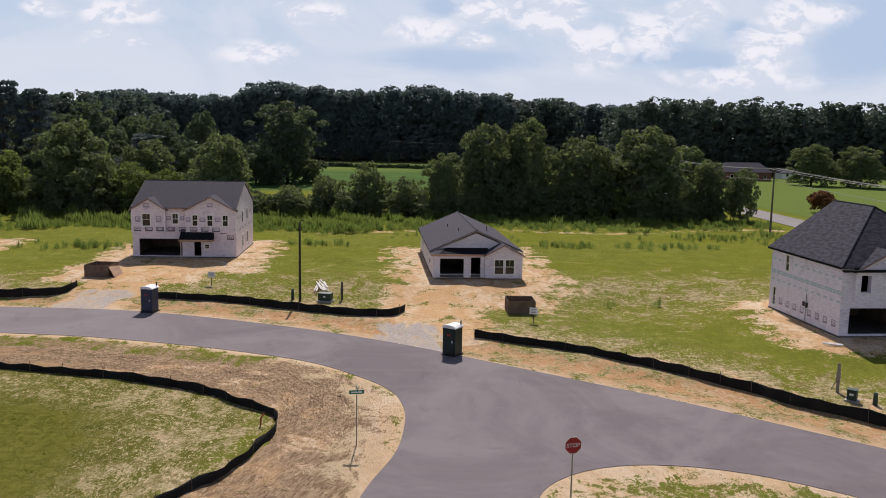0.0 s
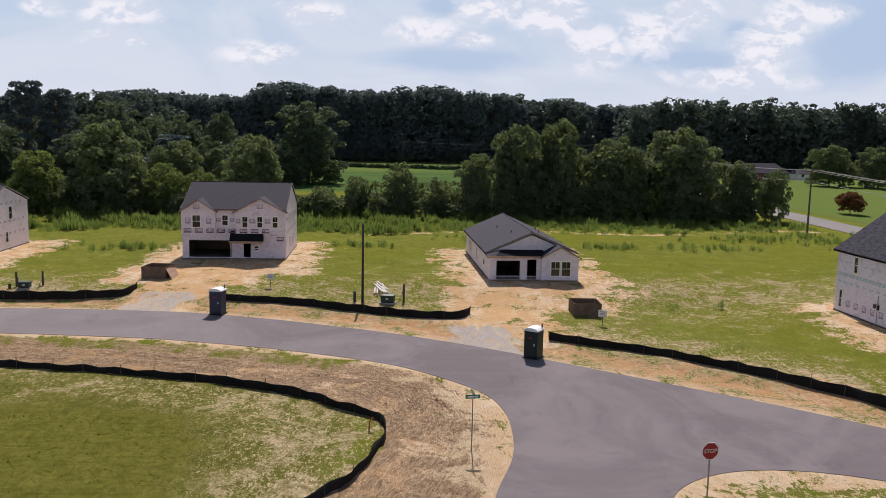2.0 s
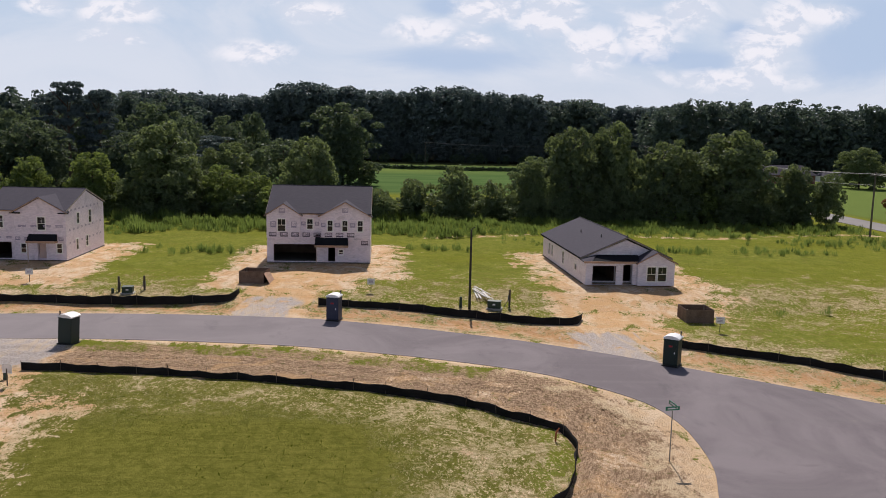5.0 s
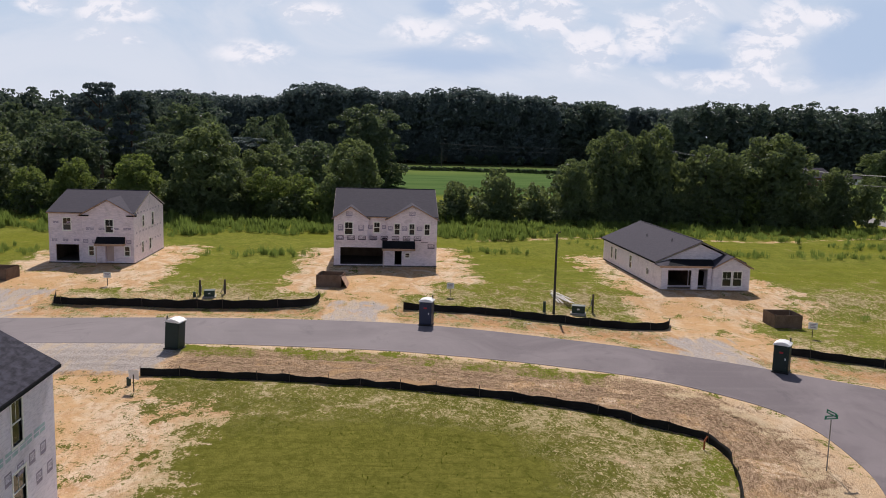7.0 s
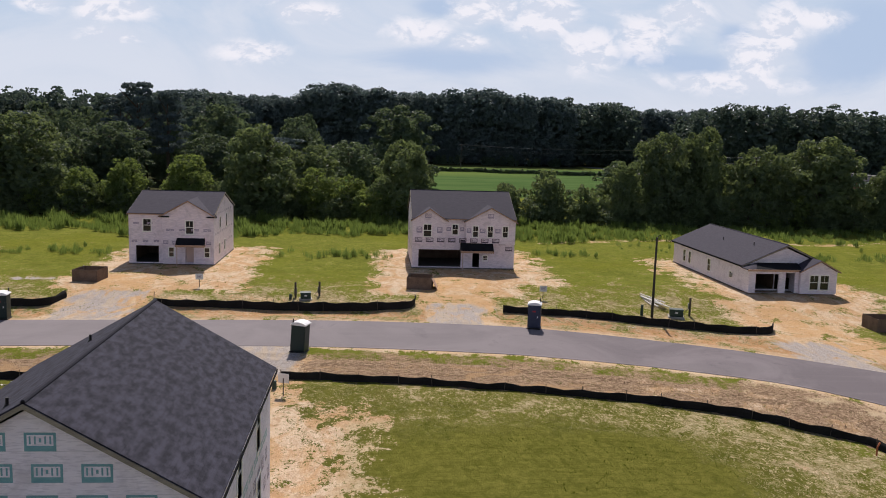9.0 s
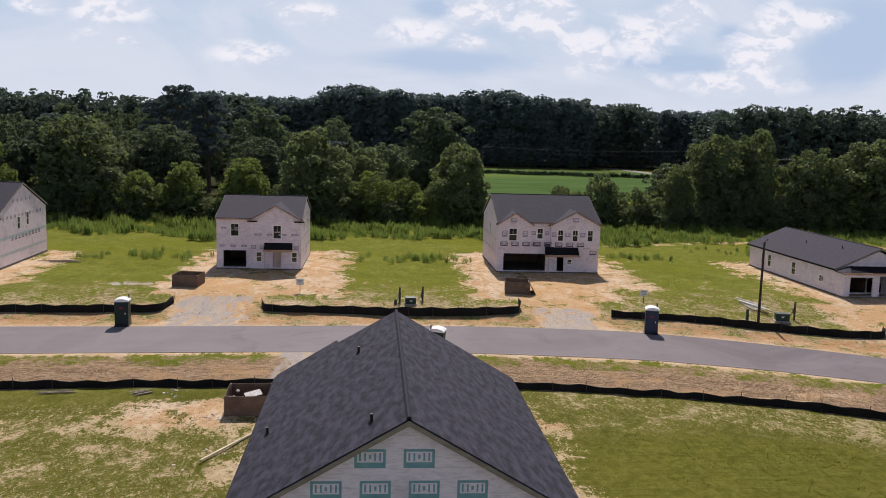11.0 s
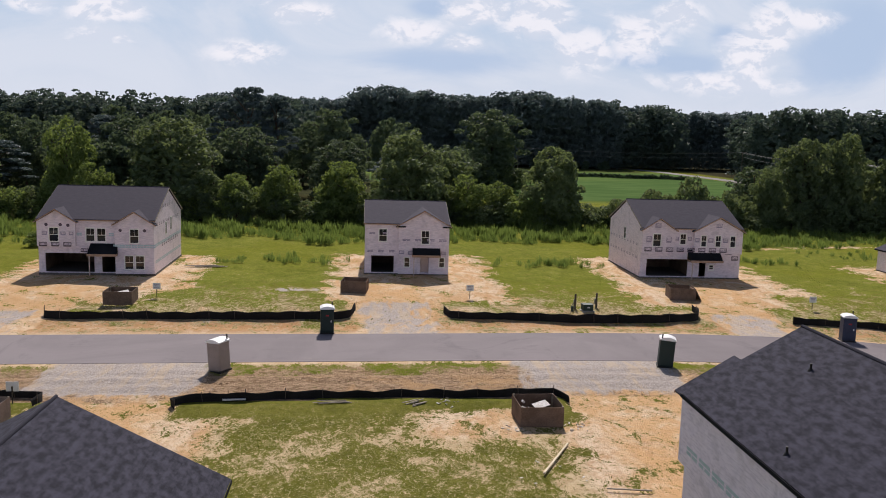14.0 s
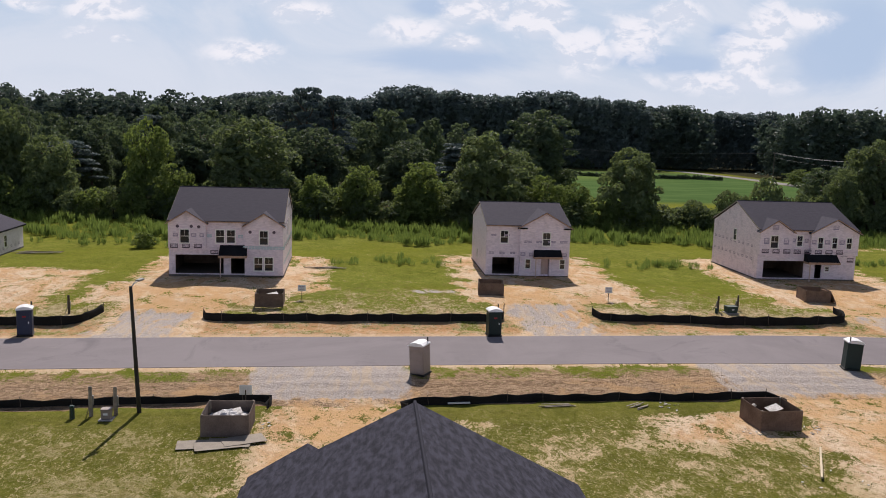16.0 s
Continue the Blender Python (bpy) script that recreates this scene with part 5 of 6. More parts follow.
def debris_bin(x, y, turn, w=2.5, d=2.5, hgt=1.2, fill=False):
    old = y < 60 and x < -70
    t = thing("debris_bin", stand(x, y, 0, 0, turn), ("open weathered plywood bin heaped with crumpled white film" if old else "open brown plywood debris bin with white scraps inside" if fill else "open brown plywood debris bin on bare soil"), "debris bin", "plywood debris bins")
    e = 0.03
    for r in ((-w / 2, w / 2, -d / 2, -d / 2 + e, 0, hgt), (-w / 2, w / 2, d / 2 - e, d / 2, 0, hgt), (-w / 2, -w / 2 + e, -d / 2 + e, d / 2 - e, 0, hgt), (w / 2 - e, w / 2, -d / 2 + e, d / 2 - e, 0, hgt)):
        part("panel", boxes([r]), GREY_PLYWOOD if old else PLYWOOD, t)
    for sx in (-1, 1):
        for sy in (-1, 1):
            part("corner_post", boxes([(sx * (w / 2 - 0.08) - 0.045, sx * (w / 2 - 0.08) + 0.045, sy * (d / 2 - 0.08) - 0.045, sy * (d / 2 - 0.08) + 0.045, 0, hgt + 0.03)]), OLD_WOOD, t)
    rng = random.Random(int(abs(x) * 10))
    if old:
        bm = bmesh.new()
        n = 17
        at = [[bm.verts.new(((i / (n - 1) - 0.5) * (w - 0.3), (j / (n - 1) - 0.5) * (d - 0.3), 0.52 + 0.50 * math.sin(math.pi * i / (n - 1)) * math.sin(math.pi * j / (n - 1)) + rng.uniform(-0.09, 0.09))) for j in range(n)] for i in range(n)]
        for i in range(n - 1):
            for j in range(n - 1):
                bm.faces.new((at[i][j], at[i + 1][j], at[i + 1][j + 1], at[i][j + 1]))
        part("film_heap", bm, FILM, t, "crumpled white plastic film")
    if fill:
        bm = bmesh.new()
        for i in range(8 if y < 60 else 26):
            a = Vector((rng.uniform(-0.8, 0.8), rng.uniform(-0.8, 0.8), rng.uniform(0.35, 0.95)))
            b = a + Vector((rng.uniform(-0.5, 0.5), rng.uniform(-0.5, 0.5), rng.uniform(-0.25, 0.25)))
            tube(bm, a, b, rng.uniform(0.04, 0.10), sides=4)
        part("scraps", bm, DEBRIS, t, "white and tan building scraps")
        st = part("torn_sheet", boxes([(-0.5, 0.45, -0.3, 0.3, 0, 0.03)], 0.01), DEBRIS, t, "torn pale sheet")
        st.matrix_basis = pose(0.25, 0.1, 0.92, 14, -9, 20)
    return t


for x, y, turn, fill in ((12.45, 74.2, -2, False), (-28.6, 87.1, -8, False), (-61.4, 88.5, -6, False), (-82.4, 82.9, 2, True), (-50.2, 52.1, 2, True), (-81, 51.4, 0, True)):
    bin_made = debris_bin(x, y, turn, fill=fill)
    if x == -28.6:
        loose = part("loose_panel", boxes([(-0.015, 0.015, -1.2, 1.2, 0, 1.15)]), RAW_WOOD, bin_made, "loose raw panel leaning outward")
        loose.matrix_basis = pose(1.75, 0.0, 0.03, 0, -28, 4)


def street_light(x, y, turn, tall, label, lean=0.0, reach=1.0, top=None):
    t = thing("street_lamp", stand(x, y, 0, lean, 0) @ pose(0, 0, 0, 0, 0, turn), label, "street lamp", "street lamps")
    part("pole", tube(bmesh.new(), (0, 0, -0.3), (0, 0, tall), 0.13, 0.09), BLACK_METAL, t)
    arm = part("arm", tube(tube(bmesh.new(), (0, 0, tall - 0.12), (0.35 * reach, 0, tall + 0.10), 0.035), (0.35 * reach, 0, tall + 0.10), (0.8 * reach, 0, tall + 0.16), 0.035), top or GREY_METAL, t, "short metal arm")
    part("lamp_head", boxes([(0.7 * reach, 1.3 * reach, -0.13 * reach, 0.13 * reach, tall + 0.12, tall + 0.24)], 0.03), top or GREY_METAL, arm)


street_light(-7.65, 77.7, 5, 7.4, "black street lamp with short arm behind the fence", reach=0.28, top=BLACK_METAL)
street_light(-86.35, 53.9, 75, 7.3, "black street lamp with pale arm on the grass", -2.6)


def meter_post(x, y, turn=0, tall=1.5, pair=False):
    t = thing("meter_post", stand(x, y, 0, 0, turn), "weathered wooden post carrying an electric meter box", "meter post", "meter posts")
    part("post", boxes([(-0.09, 0.09, -0.04, 0.04, -0.2, tall)], 0.008), OLD_WOOD if y < 60 else STAKE, t)
    part("meter_box", boxes([(-0.13, 0.13, 0.042, 0.2, tall - 1.1, tall - 0.55)], 0.015), GREY_METAL, t, "grey meter box")
    part("conduit", tube(bmesh.new(), (0.08, 0.08, 0.0), (0.08, 0.08, tall - 1.1), 0.03, sides=6), GREY_METAL, t)
    part("brace", tube(bmesh.new(), (0.0, 0.05, tall * 0.55), (-0.35, 0.45, 0.0), 0.03, sides=5), OLD_WOOD, t)


for x, y, turn, tall in ((-3.8, 78.5, 10, 1.7), (-40.6, 82.3, 0, 1.45), (-38.4, 82.9, 20, 1.4), (-88.8, 53.3, 0, 1.75), (-87.5, 53.4, 0, 1.7), (28.8, 49.7, -30, 1.9), (-98.7, 79, 10, 1.6)):
    meter_post(x, y, turn, tall)


def transformer(x, y, turn, w, d, h, label):
    body = TAUPE if "taupe" in label else BOX_GREEN
    t = thing("transformer_box", stand(x, y, 0, 0, turn), label, "transformer", "utility boxes")
    part("pad", boxes([(-w / 2 - 0.12, w / 2 + 0.12, -d / 2 - 0.12, d / 2 + 0.12, -0.1, 0.1)], 0.01), CONCRETE, t)
    part("cabinet", boxes([(-w / 2, w / 2, -d / 2, d / 2, 0.1, h)], 0.03), body, t)
    part("lid", boxes([(-w / 2 - 0.03, w / 2 + 0.03, -d / 2 - 0.03, d / 2 + 0.03, h + 0.001, h + 0.06)], 0.015), body, t)
    part("warning_label", boxes([(-0.12, 0.12, -d / 2 - 0.008, -d / 2 - 0.002, h * 0.55, h * 0.75)]), SIGN_WHITE, t, "white warning label")


for x, y, turn, w, d, h, label in ((-5.3, 77.9, -15, 1.2, 0.8, 0.72, "dark green transformer box behind the silt fence"), (-39.6, 81.7, 5, 0.95, 0.85, 0.62, "green transformer box among meter posts"),
                                   (28.8, 48, -40, 0.55, 0.5, 0.7, "green utility box behind the silt fence"), (-87.8, 52.8, 0, 0.5, 0.45, 0.62, "grey-taupe utility box beside wooden posts")):
    transformer(x, y, turn, w, d, h, label)


def pedestal(x, y, h=0.85):
    t = thing("cable_pedestal", stand(x, y), "small dark green cable pedestal in the grass", "pedestal", "cable pedestals")
    part("body", tube(bmesh.new(), (0, 0, -0.1), (0, 0, h), 0.15, 0.13, 8), BOX_GREEN, t)
    part("cap", tube(bmesh.new(), (0, 0, h + 0.001), (0, 0, h + 0.07), 0.16, 0.10, 8), BOX_GREEN, t)


for x, y, h in ((-8.4, 78.4, 0.9), (-89.7, 53, 0.7), (29.8, 47.2, 0.7), (-41, 81.7, 0.4), (-39.3, 54.8, 0.4)):
    pedestal(x, y, h)


def lot_sign(x, y, turn, low=0.75):
    t = thing("lot_sign", stand(x, y, 0, 0, turn), "white builder's lot sign on a dark stake", "sign", "lot signs")
    part("stake", boxes([(-0.03, 0.03, -0.02, 0.02, -0.2, low + 0.3)]), STAKE, t)
    p = part("board", boxes([(-0.36, 0.36, -0.045, -0.022, low, low + 0.58)], 0.006), SIGN_WHITE, t, "white board with grey bars")
    for i, w in enumerate((0.26, 0.20, 0.24)):
        part("text_bar", boxes([(-w, w, -0.050, -0.0462, low + 0.40 - 0.13 * i, low + 0.46 - 0.13 * i)]), FAINT_PRINT, p)


for x, y, turn in ((12.9, 69.7, -25), (-16.8, 83.1, 0), (-50.2, 85.8, 0), (-79.7, 84.9, 0), (-38.6, 53.4, 160), (-80.6, 55, 180)):
    lot_sign(x, y, turn)


def text_mesh(words, size, mat, parent, m, name="lettering"):
    cu = bpy.data.curves.new("lettering", "FONT")
    cu.body, cu.size, cu.align_x, cu.align_y, cu.extrude = words, size, "CENTER", "CENTER", 0.002
    tmp = bpy.data.objects.new("tmp", cu)
    me = bpy.data.meshes.new_from_object(tmp)
    bpy.data.objects.remove(tmp)
    me.materials.clear()
    me.materials.append(mat)
    ob = new(name, me)
    ob.parent = parent
    ob.matrix_basis = m
    return ob


def stop_sign(x, y, turn):
    t = thing("stop_sign", stand(x, y, 0, 0, turn), "red octagonal stop sign on a grey post", "stop sign")
    part("post", boxes([(-0.03, 0.03, 0.0, 0.045, -0.3, 3.1)], 0.006), GREY_METAL, t)

    def octagon(r, y0, y1):
        bm = bmesh.new()
        rings = [[bm.verts.new((r * math.cos(radians(22.5 + 45 * i)), yy, 2.73 + r * math.sin(radians(22.5 + 45 * i)))) for i in range(8)] for yy in (y0, y1)]
        bm.faces.new(rings[0])
        bm.faces.new(rings[1][::-1])
        for i in range(8):
            j = (i + 1) % 8
            bm.faces.new((rings[0][i], rings[0][j], rings[1][j], rings[1][i]))
        return bm

    part("border", octagon(0.41, -0.012, -0.002), SIGN_WHITE, t)
    plate = part("plate", octagon(0.385, -0.018, -0.0125), RED, t, "red plate with white letters")
    text_mesh("STOP", 0.26, SIGN_WHITE, plate, pose(0, -0.0205, 2.725, 90, 0, 0))


stop_sign(8.3, 34.42, 10)
sg = thing("street_name_sign", stand(-1.25, 41.4, 0, 0, 8), "green street name blades on a slim post", "street sign")
part("post", tube(bmesh.new(), (0, 0, -0.3), (0, 0, 2.75), 0.03, sides=8), GREY_METAL, sg)
bl = part("blade", boxes([(-0.38, 0.38, -0.012, 0.012, 2.76, 2.96)], 0.004), SIGN_GREEN, sg, "green name blade")
part("text_bar", boxes([(-0.28, 0.28, -0.016, -0.0125, 2.82, 2.90)]), SIGN_WHITE, bl)
bl = part("blade", boxes([(-0.012, 0.012, -0.38, 0.38, 2.97, 3.17)], 0.004), SIGN_GREEN, sg)
part("text_bar", boxes([(-0.016, -0.0125, -0.28, 0.28, 3.03, 3.11)]), SIGN_WHITE, bl)


def boards(x, y, turn, n, length, mat, label, seed, spread=0.5, thick=0.05, category="lumber", wide=0.06):
    """A loose pile of boards or pipes, each a part."""
    rng = random.Random(seed)
    t = thing("board_pile" if n > 1 else "plank", stand(x, y, 0, 0, turn), label, category)
    for i in range(n):
        L = length * rng.uniform(0.75, 1.0)
        b = part("board", boxes([(-L / 2, L / 2, -wide, wide, 0, thick)]), mat, t)
        b.matrix_basis = pose(rng.uniform(-0.15, 0.15) * length, rng.uniform(-spread, spread), 0.06 + (thick + 0.004) * (i // 2), 0, 0, rng.uniform(-9, 9) if n > 1 else 0)


boards(-50.5, 46.2, 62, 1, 5.5, plain("new_pine_plank", (0.50, 0.42, 0.29), (0.62, 0.53, 0.38), 1.0, 15.0, 0.8), "long pale plank lying on bare soil", 3, thick=0.09, wide=0.05)
boards(-47.4, 42.4, -8, 1, 2.6, OLD_WOOD, "single weathered plank on sand", 4, wide=0.04)
boards(-68.1, 55.3, 5, 1, 1.5, SIGN_WHITE, "white trim board lying on the grass", 5, thick=0.08)
boards(-62.2, 55.1, 6, 5, 2.2, OLD_WOOD, "loose grey sticks by the silt fence", 6, 0.3, 0.035, wide=0.03)
boards(-57.1, 55.1, 40, 6, 1.2, OLD_WOOD, "small heap of broken wood in the grass", 7, 0.4, 0.035, wide=0.035)
boards(-78.4, 101.8, 2, 6, 4.4, OLD_WOOD, "grey boards stacked beside the house", 8, 0.35)
boards(-6.1, 82.7, 97, 9, 5.4, DEBRIS, "stack of white trim boards on the grass", 9, 0.55, 0.06)
boards(-112.5, 109.2, 10, 7, 4.5, OLD_WOOD, "spread of boards on sand beside a house", 10, 0.9)
boards(33.8, 59.5, -30, 2, 1.6, SIGN_WHITE, "white boards lying by the house corner", 11, 0.2, 0.08)
sheets = thing("plywood_sheets", stand(-81.3, 49.0, 0, 0, 3), "flat grey plywood sheets in front of the bin", "plywood")
for i, (x, y, r) in enumerate(((-0.8, 0, 4), (0.7, 0.1, -3), (0.1, -0.25, 12), (1.4, 0.35, 20))):
    sh = part("sheet", boxes([(-1.1, 1.1, -0.6, 0.6, 0, 0.018)]), OLD_WOOD, sheets)
    sh.matrix_basis = pose(x, y, 0.07 + 0.022 * i, 0, 0, r)
marker = thing("marker_pipe", stand(-6.5, 44.2), "bent orange marker pipe by the fence corner", "pipe")
part("pipe", tube(tube(bmesh.new(), (0, 0, -0.1), (0.03, 0.05, 0.5), 0.045), (0.03, 0.05, 0.5), (0.22, 0.15, 0.72), 0.045), plain("orange_plastic", (0.30, 0.07, 0.02), (0.38, 0.10, 0.03), 2.0, 20.0, 0.5), marker)


def utility_pole(x, y, tall, turn):
    t = thing("utility_pole", pose(x, y, 0, 0, 0, turn), "tall wooden utility pole with a crossarm", "utility pole", "utility poles")
    part("pole", tube(bmesh.new(), (0, 0, -0.4), (0, 0, tall), 0.17, 0.11), POLE_WOOD, t)
    c = part("crossarm", boxes([(-1.2, 1.2, -0.15, -0.05, tall - 0.55, tall - 0.42)]), POLE_WOOD, t)
    for dx in (-1.05, -0.4, 0.4, 1.05):
        part("insulator", tube(bmesh.new(), (dx, -0.1, tall - 0.42), (dx, -0.1, tall - 0.22), 0.05, 0.03, 6), GREY_METAL, c)


POLES = [(61.2, 128.6, 10.6, 15), (67.5, 222, 11.5, 5), (90.5, 338, 11.5, 20), (2.7, 363, 10.6, 40), (62, 40, 11.0, 10)]
for q in POLES:
    utility_pole(*q)


def wire(a, b, sag, mat):
    pts = [Vector(a).lerp(Vector(b), i / 12) - Vector((0, 0, 4 * sag * (i / 12) * (1 - i / 12))) for i in range(13)]
    bm = bmesh.new()
    for p, q in zip(pts[:-1], pts[1:]):
        tube(bm, p, q, 0.03, sides=4)
    me = bpy.data.meshes.new("power_line")
    bm.to_mesh(me)
    bm.free()
    me.materials.append(mat)
    return tagged(new("power_line", me), "thin sagging power line between poles", "power line", "power lines")


WIRE = plain("wire", (0.10, 0.10, 0.10), (0.16, 0.16, 0.16), 1.0, 10.0, 0.5, metal=0.5, relief=0.0)
for i, j in ((0, 1), (0, 4), (1, 2), (2, 3)):
    for off, dz in ((-1.05, -0.22), (0.4, -0.22), (1.05, -0.22), (0.0, -2.0)):
        p, q = POLES[i], POLES[j]
        wire((p[0] + off, p[1] - 0.1, p[2] + dz), (q[0] + off, q[1] - 0.1, q[2] + dz), 1.2, WIRE)


# ---- far houses ----
def far_house(x, y, turn, w, d, eave, ridge, mat, label):
    h = thing("farmhouse", pose(x, y, 0, 0, 0, turn), label, "house", "distant houses")
    part("walls", boxes([(0, w, 0, d, 0, eave)]), mat, h)
    bm = bmesh.new()
    for ye in (-0.5, d + 0.5):
        slab(bm, [(-0.5, ye, eave - 0.05), (w + 0.5, ye, eave - 0.05), (w + 0.5 - 2.5, d / 2, ridge), (-0.5 + 2.5, d / 2, ridge)], 0.15)
    for xe, xr in ((-0.5, 2.0), (w + 0.5, w - 2.0)):
        slab(bm, [(xe, -0.5, eave - 0.05), (xr, d / 2, ridge), (xe, d + 0.5, eave - 0.05)], 0.15)
    part("roof", bm, SHINGLE, h)
    for k in range(int(w // 3.2)):
        wn = part("window", boxes([(1.2 + 3.2 * k, 2.3 + 3.2 * k, -0.05, -0.002, 0.9, 2.2)]), VINYL, h)
        part("pane", boxes([(1.28 + 3.2 * k, 2.22 + 3.2 * k, -0.06, -0.052, 0.98, 2.12)]), GLASS, wn)


BRICK = plain("red_brick", (0.16, 0.075, 0.055), (0.23, 0.11, 0.08), 1.0, 8.0, 0.9)
far_house(118, 283, 8, 17, 10, 3.0, 6.2, BRICK, "long brick farmhouse with grey roof across the lawn")
far_house(146, 300, 5, 8, 6, 2.2, 3.8, VINYL, "white outbuilding across the lawn")


# ---- trees ----
def leaf_cloud(rng, lobes, count, size, loose=0.5, deep=0.35):
    """Many small folded leaf clumps over a set of lobes (centre, radii), turned outward, loosely."""
    vol = np.array([r[0] * r[1] + r[0] * r[2] + r[1] * r[2] for _, r in lobes])
    pick = rng.choice(len(lobes), count, p=vol / vol.sum())
    cen, rad = np.array([c for c, _ in lobes])[pick], np.array([r for _, r in lobes])[pick]
    way = rng.normal(size=(count, 3))
    way /= np.linalg.norm(way, axis=1)[:, None]
    low = way[:, 2] < -0.5
    way[low, 2] *= -0.6
    pos = cen + rad * way * (1.10 - deep * rng.random((count, 1)) ** 1.8)
    nrm = way + loose * rng.normal(size=(count, 3))
    nrm /= np.linalg.norm(nrm, axis=1)[:, None]
    t = np.cross(nrm, rng.normal(size=(count, 3)))
    t /= np.linalg.norm(t, axis=1)[:, None]
    b = np.cross(nrm, t)
    s = size * (0.55 + 0.9 * rng.random((count, 1)))
    t, b = t * s, b * s * 0.7
    fold = nrm * s * 0.35
    v = np.stack([pos - t, pos - b + fold, pos + t, pos + b + fold], 1).reshape(-1, 3)
    v[:, 2] = np.maximum(v[:, 2], 0.05)
    k = np.arange(count)[:, None] * 4
    f = np.concatenate([k + np.array([0, 1, 2]), k + np.array([0, 2, 3])])
    return v, f


def broad_lobes(rng, H, W, n=46, low=0.05):
    """Clumps over the outside of a crown that is widest below the middle, each of its own size and reach."""
    out = []
    lean = rng.uniform(-0.06, 0.06, 2) * W
    bulge = rng.uniform(0, 6.28)
    for i in range(n):
        a, h = 2.4 * i + rng.uniform(-0.5, 0.5), low + (0.95 - low) * (i + rng.uniform(0, 1)) / n
        wide = W * 0.5 * math.sqrt(max(0.04, 1 - ((h - 0.42) / 0.57) ** 2)) * (1 + 0.16 * math.sin(2 * a + bulge) + 0.10 * math.sin(9 * h + bulge))
        r = W * rng.uniform(0.06, 0.15) * (0.75 if h > 0.8 else 1.0)
        reach = max(0.0, wide * rng.uniform(0.70, 1.10) - r * 0.8)
        out.append(((reach * math.cos(a) + lean[0] * h, reach * math.sin(a) + lean[1] * h, H * h), (r, r, r * rng.uniform(0.65, 0.95))))
    return out


def core_lobes(H, W, low):
    """The shaded inside of a crown."""
    return [((0, 0, H * (low + 0.30)), (W * 0.33, W * 0.33, H * 0.26)), ((0, 0, H * 0.58), (W * 0.29, W * 0.29, H * 0.26))]


def pine_lobes(rng, H, W):
    out = []
    for i in range(24):
        a, h = 2.4 * i + rng.uniform(-0.5, 0.5), 0.36 + 0.61 * (i + rng.uniform(0, 1)) / 24
        reach = W * 0.42 * rng.uniform(0.45, 1.0) * (1.1 - 0.75 * ((h - 0.36) / 0.61) ** 2)
        r = W * rng.uniform(0.10, 0.17)
        out.append(((reach * math.cos(a), reach * math.sin(a), H * h), (r, r, r * rng.uniform(0.4, 0.6))))
    return out


def far_pine_lobes(rng):
    """A tall bare-stemmed pine of height one with a rounded, billowing head."""
    out = [((0, 0, 0.74), (0.075, 0.075, 0.20))]
    for i in range(16):
        a, h = 2.4 * i + rng.uniform(-0.5, 0.5), 0.36 + 0.59 * (i + rng.uniform(0, 1)) / 16
        reach = 0.110 * rng.uniform(0.5, 1.0) * math.sqrt(max(0.1, 1 - ((h - 0.68) / 0.34) ** 2))
        r = rng.uniform(0.048, 0.072)
        out.append(((reach * math.cos(a), reach * math.sin(a), h), (r, r, r * rng.uniform(0.6, 0.85))))
    return out


def trunk_mesh(rng, H, W, limbs, first):
    bm = bmesh.new()
    tube(bm, (0, 0, -0.4), (0.1, 0.05, H * 0.4), H * 0.020, H * 0.014, 8)
    tube(bm, (0.1, 0.05, H * 0.4), (0, 0.1, H * 0.85), H * 0.014, H * 0.004, 7)
    for i in range(limbs):
        a, h = 2.4 * i, first + (0.8 - first) * i / limbs
        tube(bm, (0.05, 0.05, H * h), (W * 0.33 * math.cos(a), W * 0.33 * math.sin(a), H * (h + 0.16)), H * 0.008, H * 0.003, 5)
    me = bpy.data.meshes.new("trunk")
    bm.to_mesh(me)
    bm.free()
    me.materials.append(BARK)
    return me


def tree_kind(seed, H, W, count, size, mat, pine=False, low=0.22):
    rng = np.random.default_rng(seed)
    lobes = pine_lobes(rng, H, W) if pine else broad_lobes(rng, H, W, low=low)
    v, f = leaf_cloud(rng, lobes, count, size)
    if not pine:
        v2, f2 = leaf_cloud(rng, core_lobes(H, W, low), count // 5, W * 0.034, deep=0.6)
        v, f = np.concatenate([v, v2]), np.concatenate([f, f2 + len(v)])
    return trunk_mesh(rng, H, W, 7, 0.45 if pine else 0.25), mesh_of("crown", v.tolist(), f.tolist(), mat), H, W


KINDS = {
    "b": [tree_kind(10 + i, 15, 13, 7000, 0.27, LEAF, low=0.03) for i in range(5)],
    "f": [tree_kind(15 + i, 15, 13, 2600, 0.42, LEAF_DARK, low=0.06) for i in range(4)],
    "d": [tree_kind(20 + i, 20, 14, 6000, 0.34, LEAF_DARK, low=0.05) for i in range(3)],
    "p": [tree_kind(30 + i, 12, 10, 4400, 0.24, LEAF_PALE, low=0.04) for i in range(4)],
    "n": [tree_kind(40 + i, 26, 12, 4400, 0.34, HAZED_NEEDLE, True) for i in range(3)],
    "s": [tree_kind(50 + i, 6, 7, 2000, 0.23, LEAF, low=0.02) for i in range(3)],
    "q": [tree_kind(60 + i, 5, 6, 1800, 0.21, LEAF_PALE, low=0.02) for i in range(3)],
    "r": [tree_kind(70, 4.5, 5.5, 3400, 0.17, LEAF_RED, low=0.16)],
}
